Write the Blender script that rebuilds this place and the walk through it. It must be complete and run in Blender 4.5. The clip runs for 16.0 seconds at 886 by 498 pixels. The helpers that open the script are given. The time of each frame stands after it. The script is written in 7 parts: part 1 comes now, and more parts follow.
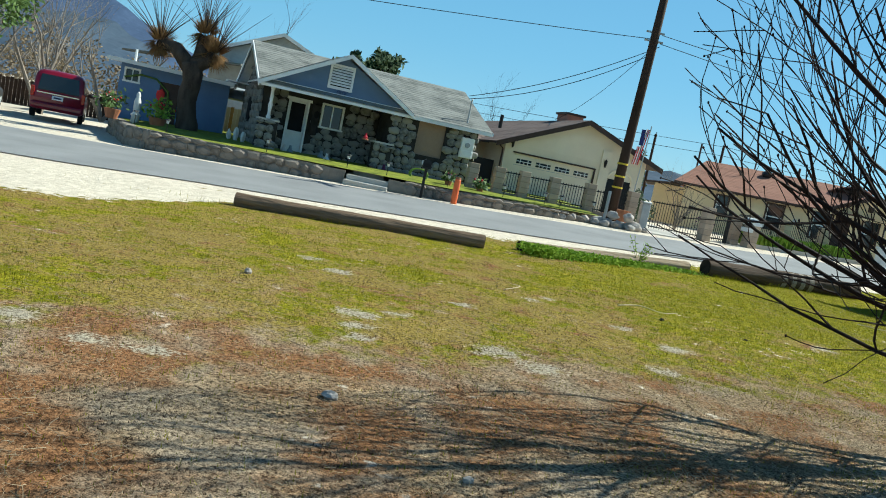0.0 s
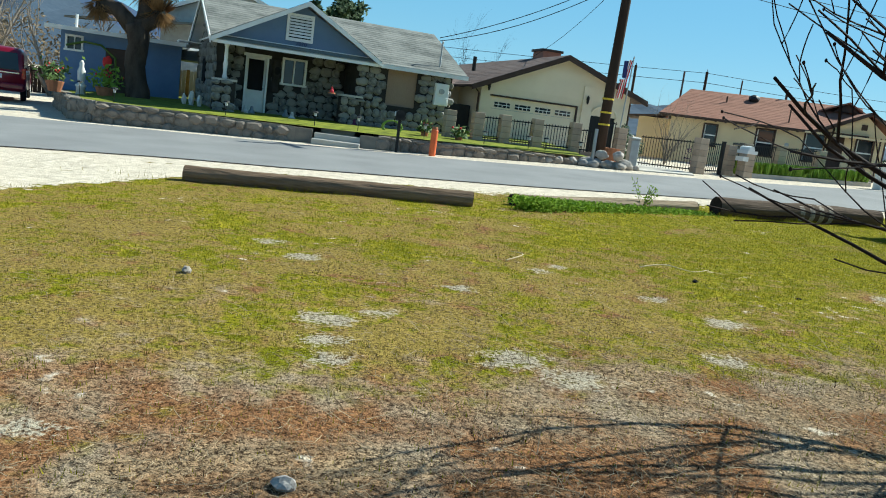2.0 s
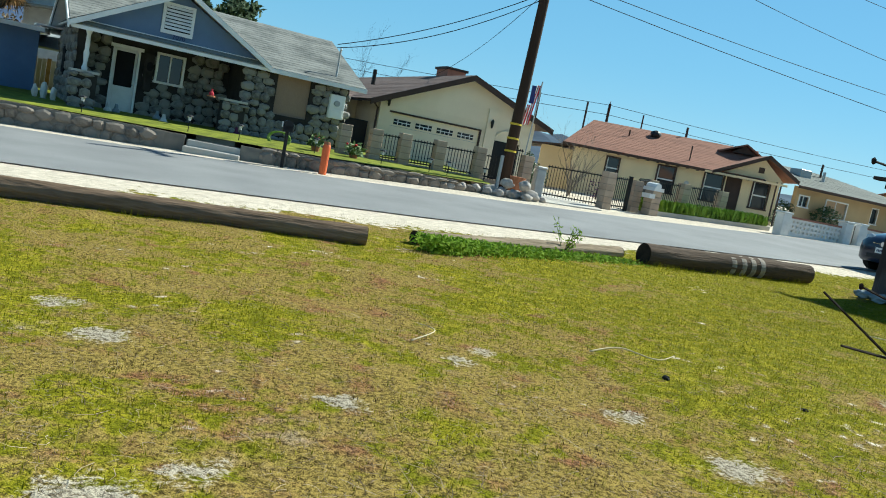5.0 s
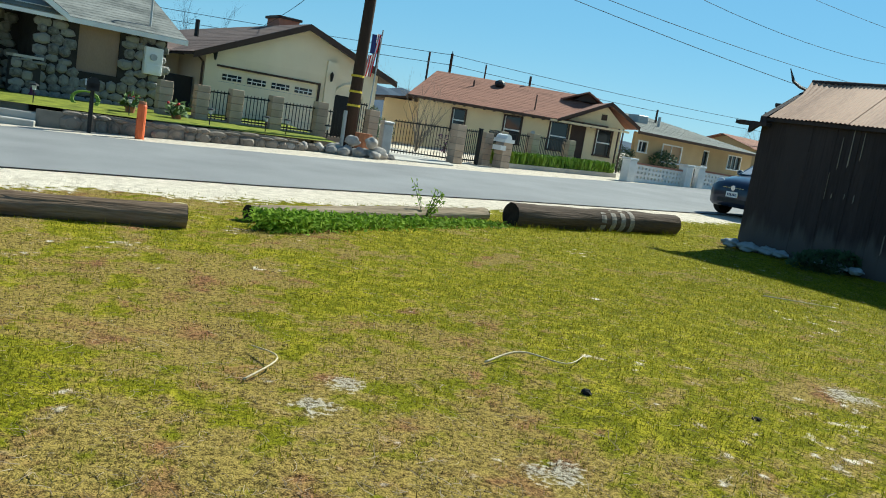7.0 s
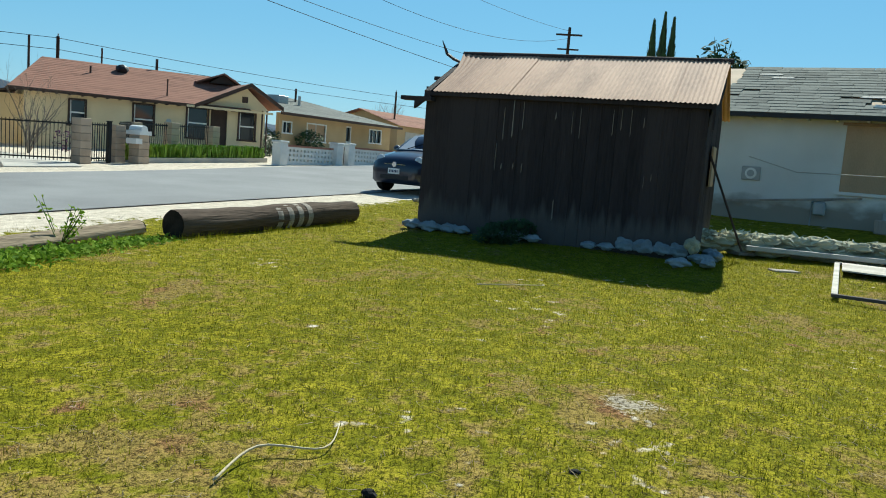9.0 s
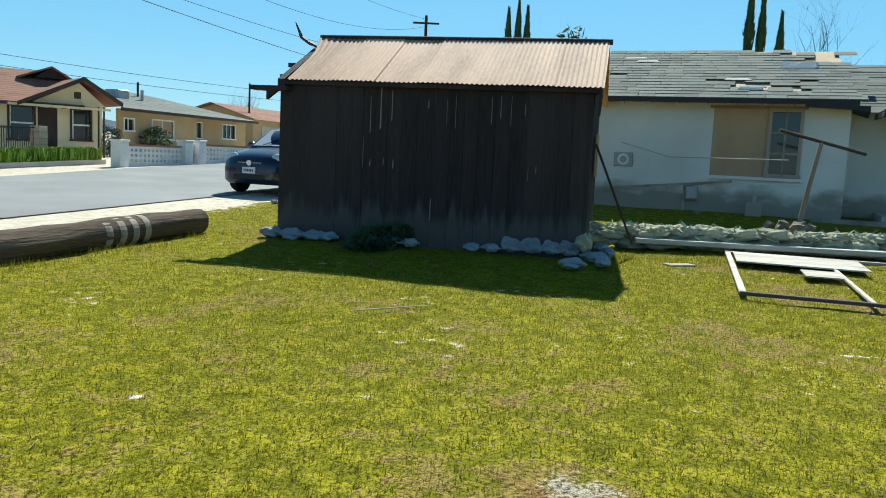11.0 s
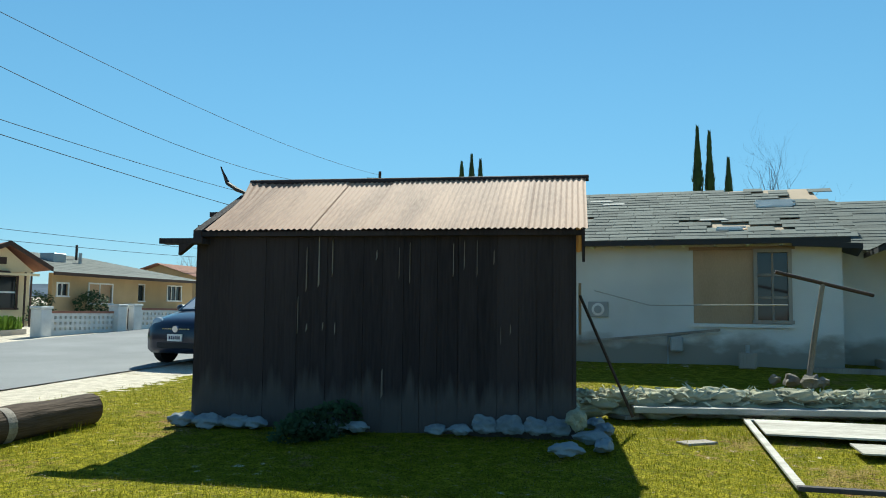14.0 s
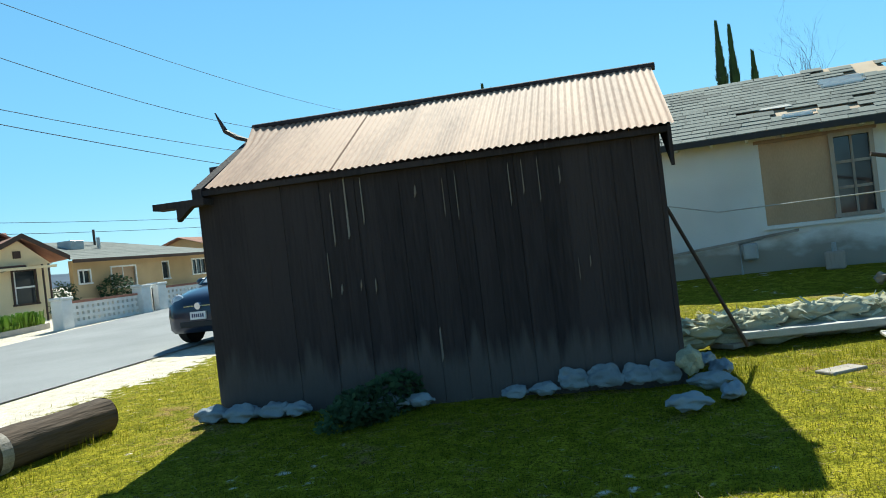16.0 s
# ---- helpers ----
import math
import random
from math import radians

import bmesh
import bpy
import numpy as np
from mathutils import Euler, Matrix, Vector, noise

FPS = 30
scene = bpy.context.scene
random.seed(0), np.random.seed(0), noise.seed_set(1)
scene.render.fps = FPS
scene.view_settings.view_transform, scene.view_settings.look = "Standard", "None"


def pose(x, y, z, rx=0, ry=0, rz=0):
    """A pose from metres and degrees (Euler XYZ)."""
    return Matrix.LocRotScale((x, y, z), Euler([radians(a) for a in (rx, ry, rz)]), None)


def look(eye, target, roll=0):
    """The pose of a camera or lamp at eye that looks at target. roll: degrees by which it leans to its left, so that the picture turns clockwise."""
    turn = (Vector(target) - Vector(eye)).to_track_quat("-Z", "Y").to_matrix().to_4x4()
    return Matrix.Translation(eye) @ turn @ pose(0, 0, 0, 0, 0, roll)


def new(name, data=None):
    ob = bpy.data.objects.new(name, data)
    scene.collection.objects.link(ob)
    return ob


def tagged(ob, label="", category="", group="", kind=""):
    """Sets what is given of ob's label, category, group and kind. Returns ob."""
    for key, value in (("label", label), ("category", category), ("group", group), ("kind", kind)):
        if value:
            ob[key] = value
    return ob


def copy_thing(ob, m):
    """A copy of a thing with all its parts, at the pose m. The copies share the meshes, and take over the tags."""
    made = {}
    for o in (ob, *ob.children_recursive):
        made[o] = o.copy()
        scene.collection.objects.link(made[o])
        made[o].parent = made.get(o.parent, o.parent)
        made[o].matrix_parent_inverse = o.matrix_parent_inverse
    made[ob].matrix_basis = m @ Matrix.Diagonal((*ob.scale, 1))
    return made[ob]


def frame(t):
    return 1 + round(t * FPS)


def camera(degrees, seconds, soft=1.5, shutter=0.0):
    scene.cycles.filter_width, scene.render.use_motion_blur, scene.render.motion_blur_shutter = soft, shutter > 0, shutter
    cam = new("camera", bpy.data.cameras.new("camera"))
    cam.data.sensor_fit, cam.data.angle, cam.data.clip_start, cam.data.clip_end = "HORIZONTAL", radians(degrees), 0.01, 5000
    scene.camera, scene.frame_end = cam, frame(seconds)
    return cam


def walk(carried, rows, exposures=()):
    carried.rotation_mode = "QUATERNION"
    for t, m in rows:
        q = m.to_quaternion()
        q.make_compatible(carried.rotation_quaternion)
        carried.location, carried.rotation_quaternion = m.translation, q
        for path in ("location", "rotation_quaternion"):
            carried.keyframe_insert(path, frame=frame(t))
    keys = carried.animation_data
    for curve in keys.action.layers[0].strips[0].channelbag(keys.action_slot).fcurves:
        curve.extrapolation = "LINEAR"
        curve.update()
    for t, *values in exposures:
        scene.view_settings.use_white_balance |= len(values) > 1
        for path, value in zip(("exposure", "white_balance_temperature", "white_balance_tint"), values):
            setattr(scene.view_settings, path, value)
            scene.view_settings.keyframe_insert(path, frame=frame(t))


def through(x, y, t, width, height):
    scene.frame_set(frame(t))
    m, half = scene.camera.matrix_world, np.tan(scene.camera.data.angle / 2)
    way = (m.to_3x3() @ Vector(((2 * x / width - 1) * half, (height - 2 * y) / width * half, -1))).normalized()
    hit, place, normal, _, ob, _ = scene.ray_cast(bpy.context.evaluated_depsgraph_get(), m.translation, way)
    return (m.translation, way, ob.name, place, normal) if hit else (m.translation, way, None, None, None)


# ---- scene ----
cam = camera(58.4, 16.0, 1.0)
METRES, EYE, TILT, LEAN, TURN = 12.2, 1.5, 0.7, -1.7, 0.0
ROWS = [
    (0.0, 0.0, 0.0, 0.0, 1.21, -6.91, -10.02),
    (0.5, -0.0089, 0.0333, -0.0007, -2.62, -7.0, -5.55),
    (1.0, -0.0058, 0.0689, -0.0, -4.06, -8.24, -7.43),
    (1.5, -0.0055, 0.0995, -0.0003, 0.36, -10.03, -9.4),
    (2.0, -0.0059, 0.133, -0.0012, -0.78, -10.3, -5.71),
    (2.5, 0.005, 0.1658, 0.0015, -0.02, -9.88, -7.27),
    (3.0, -0.0018, 0.194, 0.0028, 4.53, -7.76, -8.05),
    (3.5, -0.0045, 0.2281, 0.0012, 4.03, -8.2, -7.4),
    (4.0, 0.0022, 0.2579, 0.0017, 3.55, -8.37, -5.21),
    (4.5, 0.0008, 0.2927, -0.0012, -2.81, -8.13, -7.43),
    (7.0, 0.0247, 0.4585, -0.0058, -19.72, -9.51, -7.84),
    (7.5, 0.0352, 0.4872, -0.0051, -24.32, -8.41, -6.56),
    (8.0, 0.0396, 0.5134, -0.0041, -27.44, -7.75, -7.71),
    (8.5, 0.0443, 0.5459, -0.003, -37.51, -7.55, -6.17),
    (11.0, 0.1357, 0.6538, -0.0011, -55.56, -8.3, -2.33),
    (11.5, 0.1561, 0.6667, 0.0024, -58.65, -4.62, -4.7),
    (12.0, 0.1829, 0.6775, 0.0019, -59.69, 2.93, -5.54),
    (12.5, 0.2036, 0.6942, 0.0018, -61.09, 3.44, -4.51),
    (13.0, 0.228, 0.7056, 0.0013, -62.44, 3.5, -2.5),
    (13.5, 0.2536, 0.7191, 0.0009, -61.01, 3.53, -3.69),
    (14.0, 0.2729, 0.7416, 0.0009, -58.6, 2.75, -0.38),
    (14.5, 0.2982, 0.7605, -0.0012, -53.37, 0.56, 2.86),
    (15.0, 0.3246, 0.7869, -0.0033, -48.97, -1.9, 3.48),
    (15.5, 0.3444, 0.8105, -0.0038, -54.3, -3.19, 6.14),
    (16.0, 0.3706, 0.8309, -0.0002, -56.9, -1.53, 7.02),
]
walk(cam, [(t, pose(0, 0, EYE, TILT, LEAN, TURN) @ pose(METRES * x, METRES * y, METRES * z, 90 + pitch, roll, yaw)) for t, x, y, z, yaw, pitch, roll in ROWS],
     [(0.0, 0.82, 6000, -2), (4.5, 0.82, 6000, -2), (7.5, 0.72, 6000, -2), (8.5, 0.68, 6000, -2), (11.0, 0.9, 6000, -2), (11.5, 0.9, 6000, -2), (12.2, 0.72, 6000, -2), (13.0, 0.68, 6000, -2), (14.0, 0.80, 6000, -2), (15.0, 0.95, 6000, -2), (16.0, 1.10, 6000, -2)])


# ---- light ----
SUN_AZ, SUN_EL = 28.5, 41.5
world = bpy.data.worlds.new("world")
scene.world = world
world.use_nodes = True
wn = world.node_tree.nodes
sky = wn.new("ShaderNodeTexSky")
sky.sky_type, sky.sun_disc = "NISHITA", False
sky.sun_elevation, sky.sun_rotation = radians(SUN_EL), radians(90 - SUN_AZ)
sky.air_density, sky.dust_density, sky.ozone_density = 1.0, 0.0, 0.8
deep = wn.new("ShaderNodeHueSaturation")
deep.inputs["Saturation"].default_value = 1.22
world.node_tree.links.new(sky.outputs[0], deep.inputs["Color"])
clear = wn.new("ShaderNodeMix")
clear.data_type = "RGBA"
clear.inputs[7].default_value = (2.0, 5.15, 7.9, 1)
way_up, split, low = wn.new("ShaderNodeTexCoord"), wn.new("ShaderNodeSeparateXYZ"), wn.new("ShaderNodeMapRange")
for k, v in (("From Min", 0.15), ("From Max", 0.75), ("To Min", 0.66), ("To Max", 0.0)):
    low.inputs[k].default_value = v
world.node_tree.links.new(way_up.outputs["Generated"], split.inputs[0])
world.node_tree.links.new(split.outputs["Z"], low.inputs["Value"])
world.node_tree.links.new(low.outputs[0], clear.inputs[0])
world.node_tree.links.new(deep.outputs[0], clear.inputs[6])
world.node_tree.links.new(clear.outputs[2], wn["Background"].inputs[0])
wn["Background"].inputs[1].default_value = 0.06
sun = new("sun", bpy.data.lights.new("sun", "SUN"))
sun.data.energy, sun.data.angle, sun.data.color = 5.0, radians(0.53), (1.0, 0.95, 0.84)
sun_way = Vector((math.cos(radians(SUN_EL)) * math.cos(radians(SUN_AZ)), math.cos(radians(SUN_EL)) * math.sin(radians(SUN_AZ)), math.sin(radians(SUN_EL))))
sun.matrix_world = look(sun_way * 60, (0, 0, 0))


# ---- materials ----
def mat(name, a, b=None, scale=3.0, rough=0.8, metal=0.0, bump=0.3, fine=60.0, stretch=(1, 1, 1), spread=0.15, coat=0.0):
    """Two colours mixed by large and fine noise, with a fine bump."""
    m = bpy.data.materials.new(name)
    m.use_nodes = True
    n, l = m.node_tree.nodes, m.node_tree.links
    p = n["Principled BSDF"]
    p.inputs["Roughness"].default_value, p.inputs["Metallic"].default_value = rough, metal
    p.inputs["Coat Weight"].default_value = coat
    p.inputs["Specular IOR Level"].default_value = 0.15 if rough >= 0.9 else 0.4
    b = b or tuple(c * 0.7 for c in a)
    co = n.new("ShaderNodeTexCoord")
    mp = n.new("ShaderNodeMapping")
    mp.inputs["Scale"].default_value = stretch
    l.new(co.outputs["Object"], mp.inputs[0])
    big, small = n.new("ShaderNodeTexNoise"), n.new("ShaderNodeTexNoise")
    big.inputs["Scale"].default_value, big.inputs["Detail"].default_value = scale, 5
    small.inputs["Scale"].default_value, small.inputs["Detail"].default_value = fine, 3
    for t in (big, small):
        l.new(mp.outputs[0], t.inputs["Vector"])
    mix = n.new("ShaderNodeMath")
    mix.operation = "MULTIPLY_ADD"
    l.new(small.outputs[0], mix.inputs[0])
    mix.inputs[1].default_value = 0.5
    l.new(big.outputs[0], mix.inputs[2])
    info = n.new("ShaderNodeObjectInfo")
    add = n.new("ShaderNodeMath")
    add.operation = "MULTIPLY_ADD"
    l.new(info.outputs["Random"], add.inputs[0])
    add.inputs[1].default_value = spread
    l.new(mix.outputs[0], add.inputs[2])
    ramp = n.new("ShaderNodeValToRGB")
    ramp.color_ramp.elements[0].position, ramp.color_ramp.elements[1].position = 0.5, 1.0
    ramp.color_ramp.elements[0].color, ramp.color_ramp.elements[1].color = (*b, 1), (*a, 1)
    l.new(add.outputs[0], ramp.inputs[0])
    l.new(ramp.outputs[0], p.inputs["Base Color"])
    if bump:
        bp = n.new("ShaderNodeBump")
        bp.inputs["Strength"].default_value, bp.inputs["Distance"].default_value = bump, 0.02
        l.new(small.outputs[0], bp.inputs["Height"])
        l.new(bp.outputs[0], p.inputs["Normal"])
    return m


M = {}
def glass_mat(name, tint=(0.02, 0.025, 0.03), rough=0.05):
    m = bpy.data.materials.new(name)
    m.use_nodes = True
    p = m.node_tree.nodes["Principled BSDF"]
    p.inputs["Base Color"].default_value = (*tint, 1)
    p.inputs["Roughness"].default_value = rough
    p.inputs["Coat Weight"].default_value = 0.1
    return m


M["asphalt"] = mat("asphalt", (0.25, 0.25, 0.25), (0.18, 0.18, 0.182), 0.6, 0.9, fine=40)
M["concrete"] = mat("concrete", (0.5, 0.47, 0.42), (0.36, 0.34, 0.3), 2, 0.9)
M["lawn"] = mat("lawn", (0.24, 0.26, 0.03), (0.08, 0.1, 0.015), 2.5, 0.95, fine=50)
M["fieldstone"] = mat("fieldstone", (0.24, 0.23, 0.205), (0.05, 0.05, 0.048), 2.5, 0.85, fine=25, spread=0.45)
M["wallstone"] = mat("wallstone", (0.26, 0.22, 0.18), (0.09, 0.075, 0.06), 2.5, 0.9, fine=25, spread=0.4)
M["mortar"] = mat("mortar", (0.045, 0.042, 0.04), (0.02, 0.019, 0.018), 3, 0.95)
M["mortar_pale"] = mat("mortar_pale", (0.26, 0.23, 0.19), (0.15, 0.13, 0.11), 3, 0.95)
M["shingle_green"] = mat("shingle_green", (0.22, 0.225, 0.21), (0.075, 0.082, 0.08), 1.5, 0.95, fine=9, spread=0.2, bump=0.5)
M["shingle_brown"] = mat("shingle_brown", (0.17, 0.125, 0.11), (0.1, 0.072, 0.065), 2, 0.95, fine=35, spread=0.3)
M["shingle_red"] = mat("shingle_red", (0.28, 0.14, 0.1), (0.18, 0.09, 0.065), 2, 0.95, fine=35, spread=0.3)
M["shingle_grey"] = mat("shingle_grey", (0.17, 0.175, 0.16), (0.11, 0.115, 0.105), 2, 0.95, fine=35, spread=0.3)
M["shingle_slate"] = mat("shingle_slate", (0.165, 0.175, 0.155), (0.07, 0.078, 0.072), 1.2, 0.95, fine=35, spread=0.5)
M["white"] = mat("white_paint", (0.78, 0.78, 0.76), (0.62, 0.62, 0.6), 2, 0.6, bump=0.1)
M["white_stucco"] = mat("white_stucco", (0.7, 0.7, 0.67), (0.52, 0.52, 0.5), 0.7, 0.95, fine=70)
M["blue_paint"] = mat("blue_paint", (0.13, 0.2, 0.31), (0.1, 0.155, 0.25), 1.5, 0.75, bump=0.1)
M["deep_blue"] = mat("deep_blue_paint", (0.12, 0.2, 0.36), (0.085, 0.145, 0.27), 1.5, 0.75, bump=0.2)
M["cream_stucco"] = mat("cream_stucco", (0.82, 0.72, 0.54), (0.7, 0.6, 0.43), 0.8, 0.95, fine=70)
M["yellow_stucco"] = mat("yellow_stucco", (0.76, 0.63, 0.4), (0.6, 0.49, 0.31), 0.8, 0.95, fine=70)
M["tan_stucco"] = mat("tan_stucco", (0.5, 0.37, 0.21), (0.38, 0.28, 0.155), 0.8, 0.95, fine=70)
M["brown_trim"] = mat("brown_trim", (0.06, 0.035, 0.025), (0.035, 0.02, 0.015), 3, 0.7)
M["board"] = mat("plywood_board", (0.3, 0.21, 0.15), (0.22, 0.15, 0.11), 1.2, 0.85, stretch=(1, 1, 0.3), bump=0.15)
M["plywood"] = mat("weathered_plywood", (0.46, 0.32, 0.2), (0.32, 0.22, 0.13), 1.4, 0.85, stretch=(1, 1, 0.3), bump=0.15)
M["glass"] = glass_mat("window_glass")
M["dark"] = mat("dark_interior", (0.015, 0.015, 0.017), (0.008, 0.008, 0.009), 3, 0.9, bump=0)
M["black_iron"] = mat("black_iron", (0.02, 0.02, 0.02), (0.012, 0.012, 0.012), 8, 0.5, 0.4)
M["block"] = mat("tan_block", (0.46, 0.36, 0.27), (0.3, 0.23, 0.17), 4, 0.95, spread=0.3)
M["white_block"] = mat("white_block", (0.74, 0.73, 0.7), (0.55, 0.54, 0.51), 3, 0.9)
M["brick_red"] = mat("red_brick", (0.36, 0.17, 0.12), (0.22, 0.1, 0.075), 6, 0.9, spread=0.3)
M["old_wood"] = mat("tarred_old_wood", (0.055, 0.042, 0.042), (0.016, 0.013, 0.0145), 1.6, 0.9, stretch=(1, 1, 0.07), fine=38, spread=0.3, bump=0.6)
M["grey_wood"] = mat("grey_wood", (0.36, 0.31, 0.26), (0.16, 0.13, 0.11), 2, 0.9, stretch=(1, 1, 0.1), fine=40, spread=0.3)
M["log"] = mat("log_wood", (0.24, 0.165, 0.11), (0.035, 0.022, 0.015), 3, 0.95, stretch=(0.12, 1, 1), fine=40, bump=0.7)
M["log_dark"] = mat("dark_log_wood", (0.12, 0.085, 0.062), (0.016, 0.011, 0.008), 3, 0.95, stretch=(0.12, 1, 1), fine=40, bump=0.8)
M["log_pale"] = mat("log_pale_wood", (0.4, 0.31, 0.21), (0.04, 0.026, 0.018), 3, 0.95, stretch=(0.12, 1, 1), fine=40, bump=0.7)
M["log_end"] = mat("log_end_wood", (0.05, 0.035, 0.025), (0.01, 0.008, 0.006), 6, 0.95)
M["band"] = mat("pale_band", (0.4, 0.35, 0.29), (0.16, 0.13, 0.11), 8, 0.9)
M["pole_wood"] = mat("pole_wood", (0.06, 0.038, 0.027), (0.028, 0.018, 0.013), 3, 0.9, stretch=(1, 1, 0.1))
M["tin"] = mat("rusted_corrugated_tin", (0.55, 0.315, 0.195), (0.25, 0.12, 0.068), 0.9, 0.8, 0.0, fine=14, stretch=(3.5, 0.5, 0.5), bump=0.1, spread=0.22)
M["bag"] = mat("sandbag_cloth", (0.42, 0.4, 0.28), (0.16, 0.155, 0.11), 3, 0.95, fine=80, spread=0.3)
M["bag_blue"] = mat("pale_blue_bag", (0.28, 0.31, 0.33), (0.15, 0.17, 0.19), 3, 0.9, fine=80, spread=0.3)
M["orange"] = mat("orange_paint", (0.75, 0.15, 0.04), (0.6, 0.11, 0.03), 3, 0.6)
M["red"] = mat("red_flower", (0.6, 0.03, 0.03), (0.4, 0.02, 0.02), 6, 0.8)
M["car_red"] = mat("red_car_paint", (0.16, 0.004, 0.018), (0.14, 0.003, 0.015), 1, 0.3, coat=0.4, bump=0)
M["car_blue"] = mat("dark_blue_car_paint", (0.007, 0.011, 0.03), (0.006, 0.009, 0.025), 1, 0.3, coat=0.5, bump=0)
M["rubber"] = mat("rubber", (0.02, 0.02, 0.02), (0.012, 0.012, 0.012), 8, 0.9)
M["near_black"] = mat("near_black_finish", (0.02, 0.02, 0.022), None, 8, 0.6, bump=0)
M["chrome"] = mat("chrome", (0.7, 0.7, 0.7), (0.6, 0.6, 0.6), 8, 0.15, 1.0, bump=0)
M["plate"] = mat("licence_plate", (0.75, 0.75, 0.75), (0.65, 0.65, 0.66), 8, 0.5, bump=0)
M["ink"] = mat("dark_ink", (0.02, 0.03, 0.1), None, 8, 0.6, bump=0)
M["tail"] = mat("red_lens", (0.35, 0.01, 0.01), None, 8, 0.2, coat=1, bump=0)
M["lamp"] = glass_mat("pale_lens_glass", (0.5, 0.52, 0.55), 0.1)
M["bark"] = mat("bark", (0.085, 0.066, 0.052), (0.028, 0.021, 0.017), 5, 0.95, stretch=(1, 1, 0.3))
M["bark_pale"] = mat("pale_bark", (0.28, 0.24, 0.2), (0.16, 0.135, 0.11), 5, 0.95, stretch=(1, 1, 0.3))
M["twig"] = mat("dark_twig", (0.03, 0.02, 0.018), (0.015, 0.01, 0.009), 8, 0.9)
M["leaf"] = mat("leaf", (0.1, 0.17, 0.03), (0.04, 0.08, 0.015), 2, 0.7, spread=0.2)
M["leaf_dark"] = mat("dark_leaf", (0.045, 0.085, 0.025), (0.018, 0.035, 0.012), 2, 0.8, spread=0.2)
M["leaf_bright"] = mat("bright_leaf", (0.24, 0.36, 0.035), (0.12, 0.2, 0.02), 2, 0.7, spread=0.2)
M["thatch"] = mat("dead_frond", (0.3, 0.17, 0.07), (0.13, 0.07, 0.03), 4, 0.95)
M["brush"] = mat("dry_brush", (0.26, 0.2, 0.13), (0.12, 0.09, 0.06), 2, 0.95)
M["rock"] = mat("boulder_rock", (0.42, 0.38, 0.34), (0.2, 0.18, 0.16), 4, 0.9, spread=0.25)
M["clay"] = mat("clay_pot", (0.4, 0.16, 0.08), (0.28, 0.11, 0.05), 6, 0.85)
M["statue"] = mat("plaster_statue", (0.7, 0.68, 0.64), (0.5, 0.48, 0.45), 6, 0.85)
M["galv"] = mat("grey_metal", (0.4, 0.42, 0.42), (0.3, 0.31, 0.31), 4, 0.5, 0.3)
M["flag_red"] = mat("flag_red", (0.5, 0.03, 0.05), None, 4, 0.85, bump=0)
M["flag_blue"] = mat("flag_blue", (0.03, 0.04, 0.16), None, 4, 0.85, bump=0)
M["yellow"] = mat("yellow_band", (0.7, 0.5, 0.04), None, 4, 0.7, bump=0)
M["purple"] = mat("purple_cloth", (0.13, 0.04, 0.09), None, 4, 0.9)


def island_material(name, cols, rough=0.7, through=0.5):
    m = bpy.data.materials.new(name)
    m.use_nodes = True
    n, l = m.node_tree.nodes, m.node_tree.links
    p = n["Principled BSDF"]
    p.inputs["Roughness"].default_value = rough
    p.inputs["Specular IOR Level"].default_value = 0.05
    g = n.new("ShaderNodeNewGeometry")
    r = n.new("ShaderNodeValToRGB")
    els = r.color_ramp.elements
    while len(els) < len(cols):
        els.new(0.5)
    for i, c in enumerate(cols):
        els[i].position = i / (len(cols) - 1)
        els[i].color = (*c, 1)
    l.new(g.outputs["Random Per Island"], r.inputs[0])
    l.new(r.outputs[0], p.inputs["Base Color"])
    if through:
        tr = n.new("ShaderNodeBsdfTranslucent")
        mx = n.new("ShaderNodeMixShader")
        mx.inputs[0].default_value = through
        l.new(r.outputs[0], tr.inputs[0])
        l.new(p.outputs[0], mx.inputs[1])
        l.new(tr.outputs[0], mx.inputs[2])
        l.new(mx.outputs[0], n["Material Output"].inputs[0])
    return m


M["weed"] = island_material("weed_leaf", [(0.07, 0.15, 0.01), (0.2, 0.33, 0.02), (0.32, 0.44, 0.05), (0.14, 0.24, 0.015)], through=0.45)


